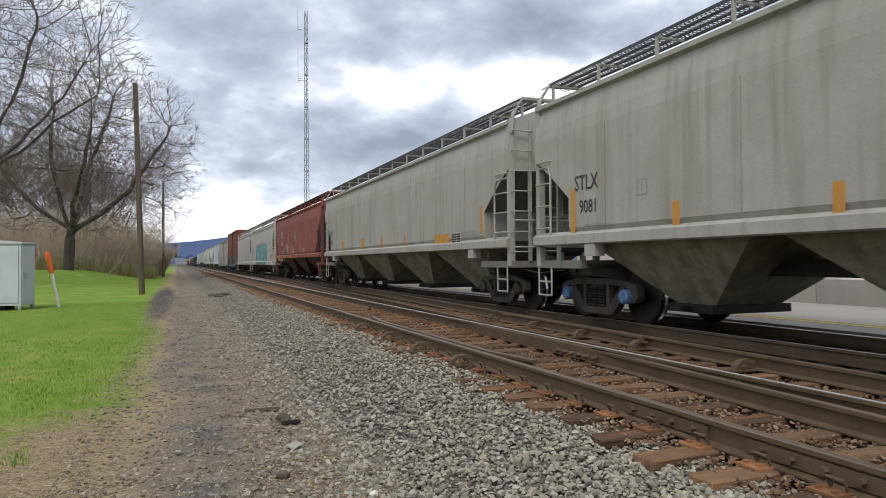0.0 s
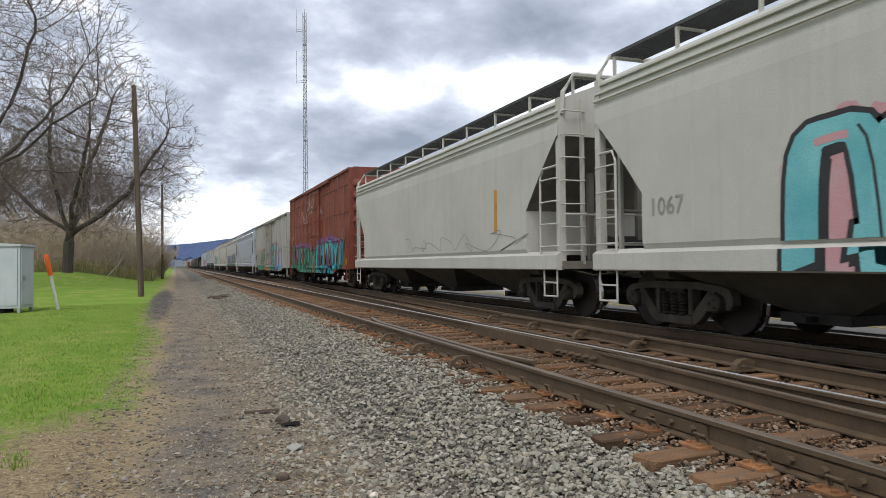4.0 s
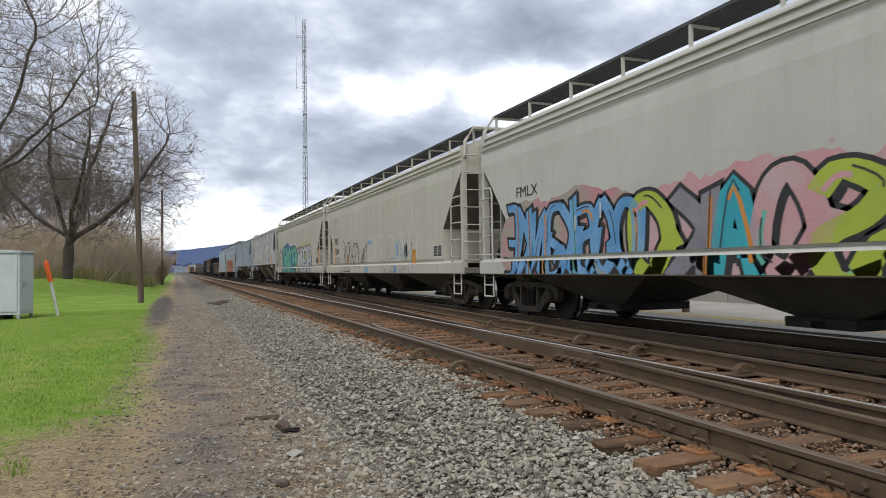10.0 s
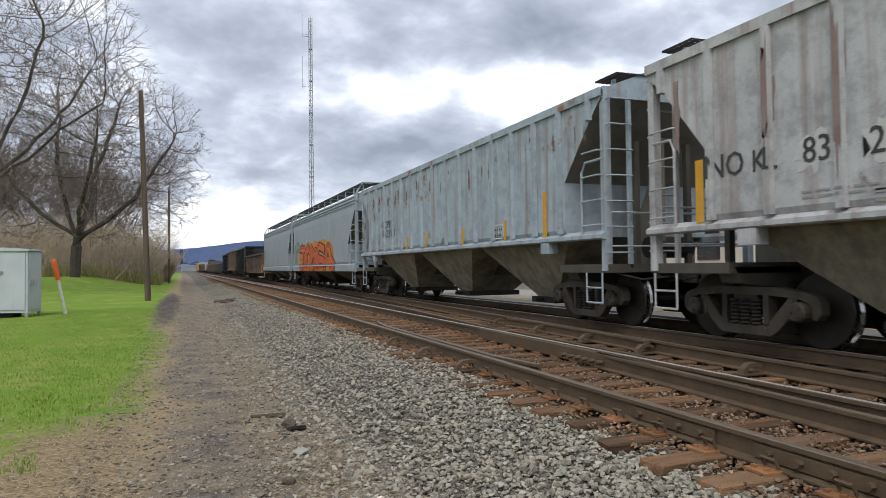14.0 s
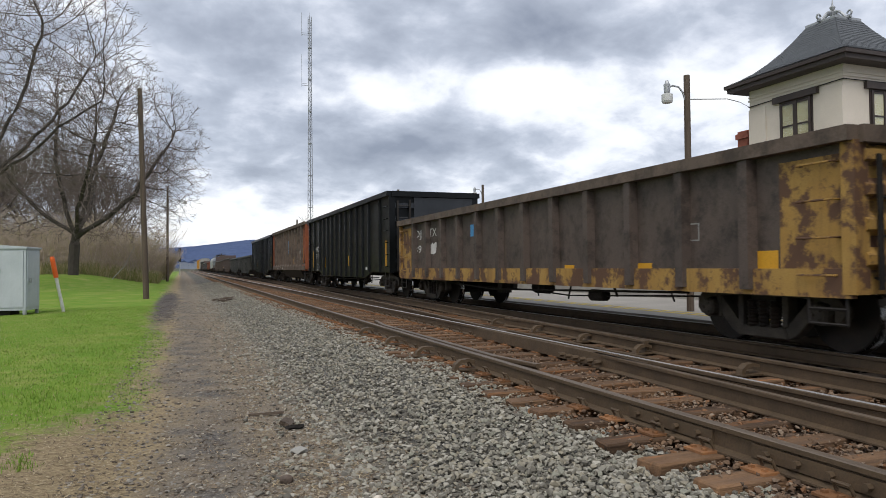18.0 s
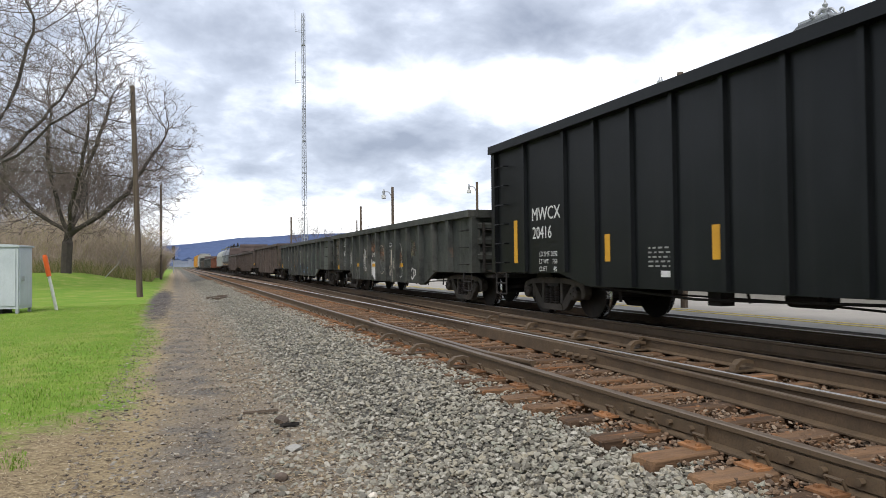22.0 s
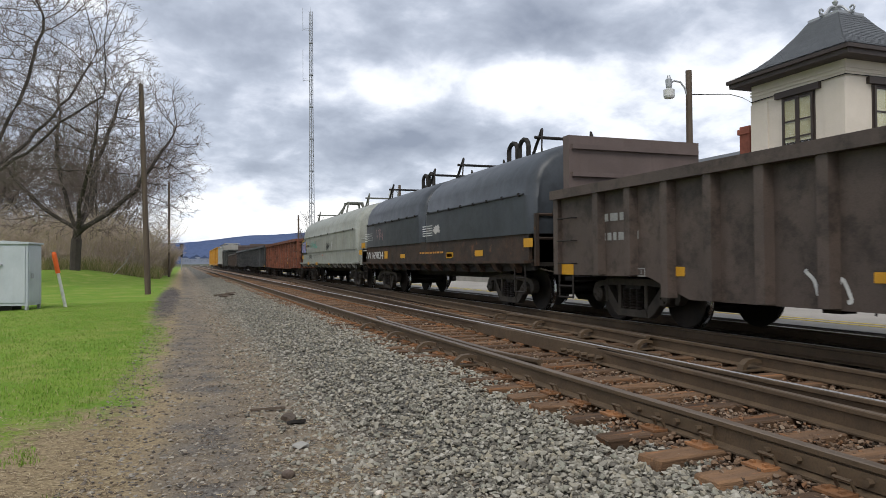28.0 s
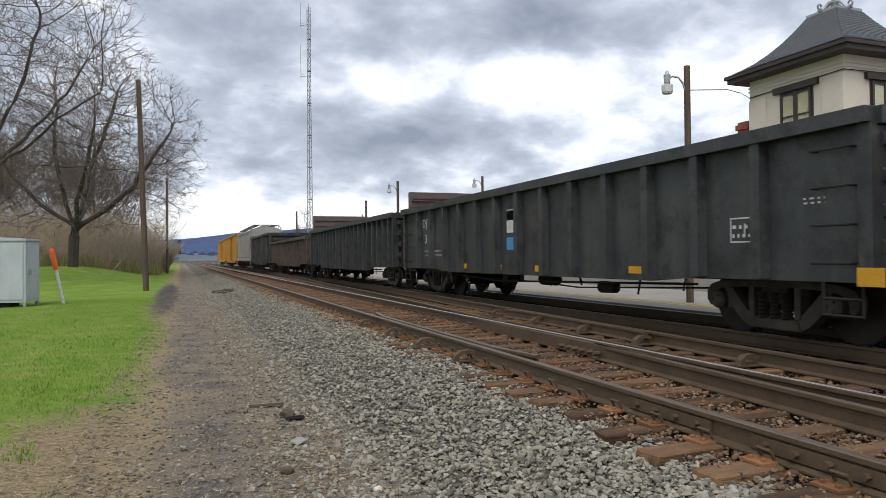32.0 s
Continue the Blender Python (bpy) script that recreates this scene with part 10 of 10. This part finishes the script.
# ---------- station ----------
def station():
    sx, sy = 19.0, 15.5
    w = 3.75
    t = thing("station_tower", "cream stucco station tower with a flared grey slate roof", "station building", m=pose(sx, sy, 0))
    part("wall", box(B(), 0, w, 0, w, -0.06, 7.18), M["stucco"], t)
    for zz in (6.80, 6.92):
        part("string_course", box(B(), -0.03, w + 0.03, -0.03, w + 0.03, zz, zz + 0.06), M["stucco"], t)
    for yy in (0.0, w - 0.75):
        part("pilaster", box(B(), -0.05, 0.0, yy, yy + 0.75, 0, 6.5), M["stucco"], t)
    part("eave", box(B(), -0.52, w + 0.52, -0.52, w + 0.52, 7.18, 7.33), M["dark_trim"], t, "dark brown boxed eave")
    part("gutter", box(B(), -0.60, w + 0.60, -0.60, w + 0.60, 7.33, 7.45), M["dark_trim"], t)
    # flared roof in courses of slates
    prof = [(0.58, 7.45), (0.22, 7.60), (-0.12, 7.81), (-0.44, 8.09), (-0.74, 8.41), (-1.02, 8.77), (-1.30, 9.19)]
    bm = B()
    rings = []
    for o, z in prof:
        rings.append([bm.verts.new(p) for p in ((-o, -o, z), (w + o, -o, z), (w + o, w + o, z), (-o, w + o, z))])
    for a, b in zip(rings, rings[1:]):
        for k in range(4):
            bm.faces.new((a[k], a[(k + 1) % 4], b[(k + 1) % 4], b[k]))
    bm.faces.new(rings[-1])
    bm.faces.new(rings[0][::-1])
    part("roof", bm, M["slate"], t, "flared slate roof")
    course = 0
    for (o0, z0), (o1, z1) in zip(prof, prof[1:]):
        steps_n = 4
        for q in range(steps_n):
            f = q / steps_n
            o, z = o0 + (o1 - o0) * f, z0 + (z1 - z0) * f
            g2 = 1 / steps_n
            o2, z2 = o0 + (o1 - o0) * (f + g2), z0 + (z1 - z0) * (f + g2)
            half = o + w / 2
            n = max(4, int(2 * half / 0.22))
            for face in (0, 1):
                for k in range(n):
                    a0 = w / 2 - half + 2 * half * (k + (0.03 if course % 2 else 0.0)) / n
                    a1 = w / 2 - half + 2 * half * (k + 0.98) / n
                    a1 = min(a1, w / 2 + half)
                    h2 = o2 + w / 2
                    b0, b1 = max(a0, w / 2 - h2), min(a1, w / 2 + h2)
                    if b1 - b0 < 0.05:
                        continue
                    if face == 0:
                        vs = [(-o - 0.02, a0, z + 0.012), (-o - 0.02, a1, z + 0.012), (-o2 - 0.005, b1, z2 + 0.012), (-o2 - 0.005, b0, z2 + 0.012)]
                    else:
                        vs = [(a0, -o - 0.02, z + 0.012), (a1, -o - 0.02, z + 0.012), (b1, -o2 - 0.005, z2 + 0.012), (b0, -o2 - 0.005, z2 + 0.012)]
                    SLATES.append((vs, face))
            course += 1
    # roof cresting
    tz = 9.22
    part("roof_cap", box(B(), 1.28, w - 1.28, 1.28, w - 1.28, tz - 0.02, tz + 0.06), M["galv"], t)
    for s in (-1, 1):
        for ax in (0, 1):
            pts = []
            for k in range(14):
                f = k / 13
                u = s * (0.08 + 0.62 * f)
                z = tz + 0.44 - 0.36 * f ** 0.6 + 0.08 * math.sin(f * 6.0)
                pts.append((w / 2 + (u if ax == 0 else 0), w / 2 + (u if ax else 0), z))
            part("crest_scroll", tube(B(), pts, 0.05, 6), M["galv"], t, "grey scrolled iron cresting")
            cx = s * 0.64
            ring = [(w / 2 + ((cx + 0.085 * math.cos(a)) if ax == 0 else 0), w / 2 + ((cx + 0.085 * math.cos(a)) if ax else 0), tz + 0.18 + 0.085 * math.sin(a)) for a in np.linspace(0, 5.5, 10)]
            part("crest_scroll", tube(B(), ring, 0.035, 5), M["galv"], t)
    part("finial", lathe(B(), [(tz, 0.12), (tz + 0.28, 0.08), (tz + 0.38, 0.16), (tz + 0.44, 0.05), (tz + 0.58, 0.10), (tz + 0.66, 0.03), (tz + 0.85, 0.012)], "z", 10, (w / 2, w / 2, 0)), M["galv"], t)

    # windows: face towards the track (x = 0) and face towards the path's end (y = 0)
    def window(face, c):
        z0, z1, half = 4.48, 6.42, 0.60

        def bx(a0, a1, d0, d1, zz0, zz1):
            return box(B(), -d1, -d0, a0, a1, zz0, zz1) if face == 0 else box(B(), a0, a1, -d1, -d0, zz0, zz1)
        wdw = part("window", bx(c - half - 0.06, c + half + 0.06, 0.004, 0.03, z0 - 0.05, z1 + 0.05), M["dark_trim"], t, "paired sash window with a dark frame")
        # black sheet added to stand for the unlit room behind the panes
        part("reveal", bx(c - half - 0.02, c + half + 0.02, 0.0302, 0.0308, z0, z1), M["dark_metal"], wdw)
        part("lintel", bx(c - half - 0.28, c + half + 0.28, 0.0, 0.12, z1 + 0.05, z1 + 0.26), M["dark_trim"], wdw)
        part("sill", bx(c - half - 0.20, c + half + 0.20, 0.0, 0.16, z0 - 0.18, z0 - 0.05), M["dark_trim"], wdw)
        for s in (-1, 1):
            cc = c + s * half / 2
            part("blind", bx(cc - half / 2 + 0.07, cc + half / 2 - 0.07, 0.031, 0.036, z0 + 0.45, z1 - 0.05), M["blind"], wdw)
            part("pane", bx(cc - half / 2 + 0.07, cc + half / 2 - 0.07, 0.040, 0.046, z0 + 0.06, z1 - 0.05), M["glass"], wdw).visible_shadow = False
            for zz in (z0 + 0.06, z0 + 0.60, z0 + 1.15, z1 - 0.06):
                part("glazing_bar", bx(cc - half / 2 + 0.02, cc + half / 2 - 0.02, 0.03, 0.065, zz - 0.025, zz + 0.025), M["dark_trim"], wdw)
            for s2 in (-1, 1):
                part("stile", bx(cc + s2 * (half / 2 - 0.035) - 0.04, cc + s2 * (half / 2 - 0.035) + 0.04, 0.03, 0.075, z0, z1), M["dark_trim"], wdw)

    window(0, 1.75)
    window(1, 1.75)
    part("cable", tube(B(), [(-0.04, w, 6.62), (-0.04, w * 0.5, 6.66), (-0.04, -0.04, 6.70), (w, -0.04, 6.74)], 0.018, 4), M["dark_metal"], t)
    # main building beyond
    m = thing("station_building", "low station building with a grey slate roof and brick chimney", "station building", m=pose(sx, sy + w, 0))
    part("wall", box(B(), 0.3, 8.5, 0.02, 11.8, 0, 3.6), M["stucco"], m)
    rf = part("roof", prism(B(), [(-0.6, 3.5), (9.4, 3.5), (4.4, 5.9)], 0.02, 12.2, "y"), M["slate"], m, "grey slate roof")
    ch = part("chimney", box(B(), 1.2, 1.65, 1.35, 1.85, 3.6, 6.15), M["brick"], m, "red brick chimney")
    part("chimney_cap", box(B(), 1.14, 1.71, 1.29, 1.91, 5.85, 6.05), M["brick"], ch)
    for k in range(2):
        y = 2.0 + 3.6 * k
        wdw = part("window", box(B(), 0.25, 0.297, y, y + 1.2, 1.2, 2.9), M["dark_trim"], m)
        part("pane", box(B(), 0.23, 0.247, y + 0.1, y + 1.1, 1.3, 2.8), M["glass"], wdw).visible_shadow = False
    return t


SLATES = []
tower = station()
slate_parent = [o for o in tower.children if o.name.startswith("roof") and "cap" not in o.name][0]
rest_v, rest_f = [], []
for i, (vs, face) in enumerate(SLATES):
    off = Vector((-0.012, 0, 0)) if face == 0 else Vector((0, -0.012, 0))
    v8 = [tuple(v) for v in vs] + [tuple(Vector(v) + off) for v in vs]
    f6 = [(0, 1, 2, 3), (7, 6, 5, 4), (0, 4, 5, 1), (1, 5, 6, 2), (2, 6, 7, 3), (3, 7, 4, 0)]
    if i < 300:
        o = new("slate", bare("slate", v8, f6, M["slate"]))
        o.parent = slate_parent
    else:
        rest_f += [tuple(k + len(rest_v) for k in f) for f in f6]
        rest_v += v8
o = tagged(new("slate_covering", bare("slate_covering", rest_v, rest_f, M["slate"])), kind="stuff")
o.parent = slate_parent
w = thing("overhead_wire", "thin black cable between lamp post and tower", "cable", m=pose(0, 0, 0))
part("wire", tube(B(), [(11.2, 13.27, 4.95), (13.8, 14.75, 5.50), (16.5, 17.1, 6.14), (18.94, 19.2, 6.62)], 0.012, 4), M["dark_metal"], w)


# ---------- what moves ----------
WHEEL_R = 0.457


def run_at(t):
    return float(np.interp(t, [a for a, b in RUN], [b for a, b in RUN]))


def motions():
    """The train runs along the far track; wheels turn while their car is near the camera."""
    start = dict((car, y0) for car, y0 in CARS)
    for car, y0 in CARS:
        walk(car, [(t, pose(T_X, y0 - d, 0)) for t, d in RUN])
    for wheel, car, dy in WHEELS:
        y0 = start[car]
        t0 = float(np.interp(y0 - 36, [b for a, b in RUN], [a for a, b in RUN]))
        t1 = float(np.interp(y0 + 8, [b for a, b in RUN], [a for a, b in RUN]))
        at = [(0.0, 0.0)] if t0 > 0.05 else []
        k = math.ceil(t0 * FPS)
        while k / FPS <= t1:
            at.append((k / FPS, (run_at(k / FPS) - run_at(t0)) / WHEEL_R))
            k += 1
        if not at:
            at = [(0.0, 0.0)]
        if at[-1][0] < 32.0:
            at.append((32.0, at[-1][1]))
        walk(wheel, [(t, pose(0, dy, WHEEL_R, math.degrees(a))) for t, a in at])


motions()
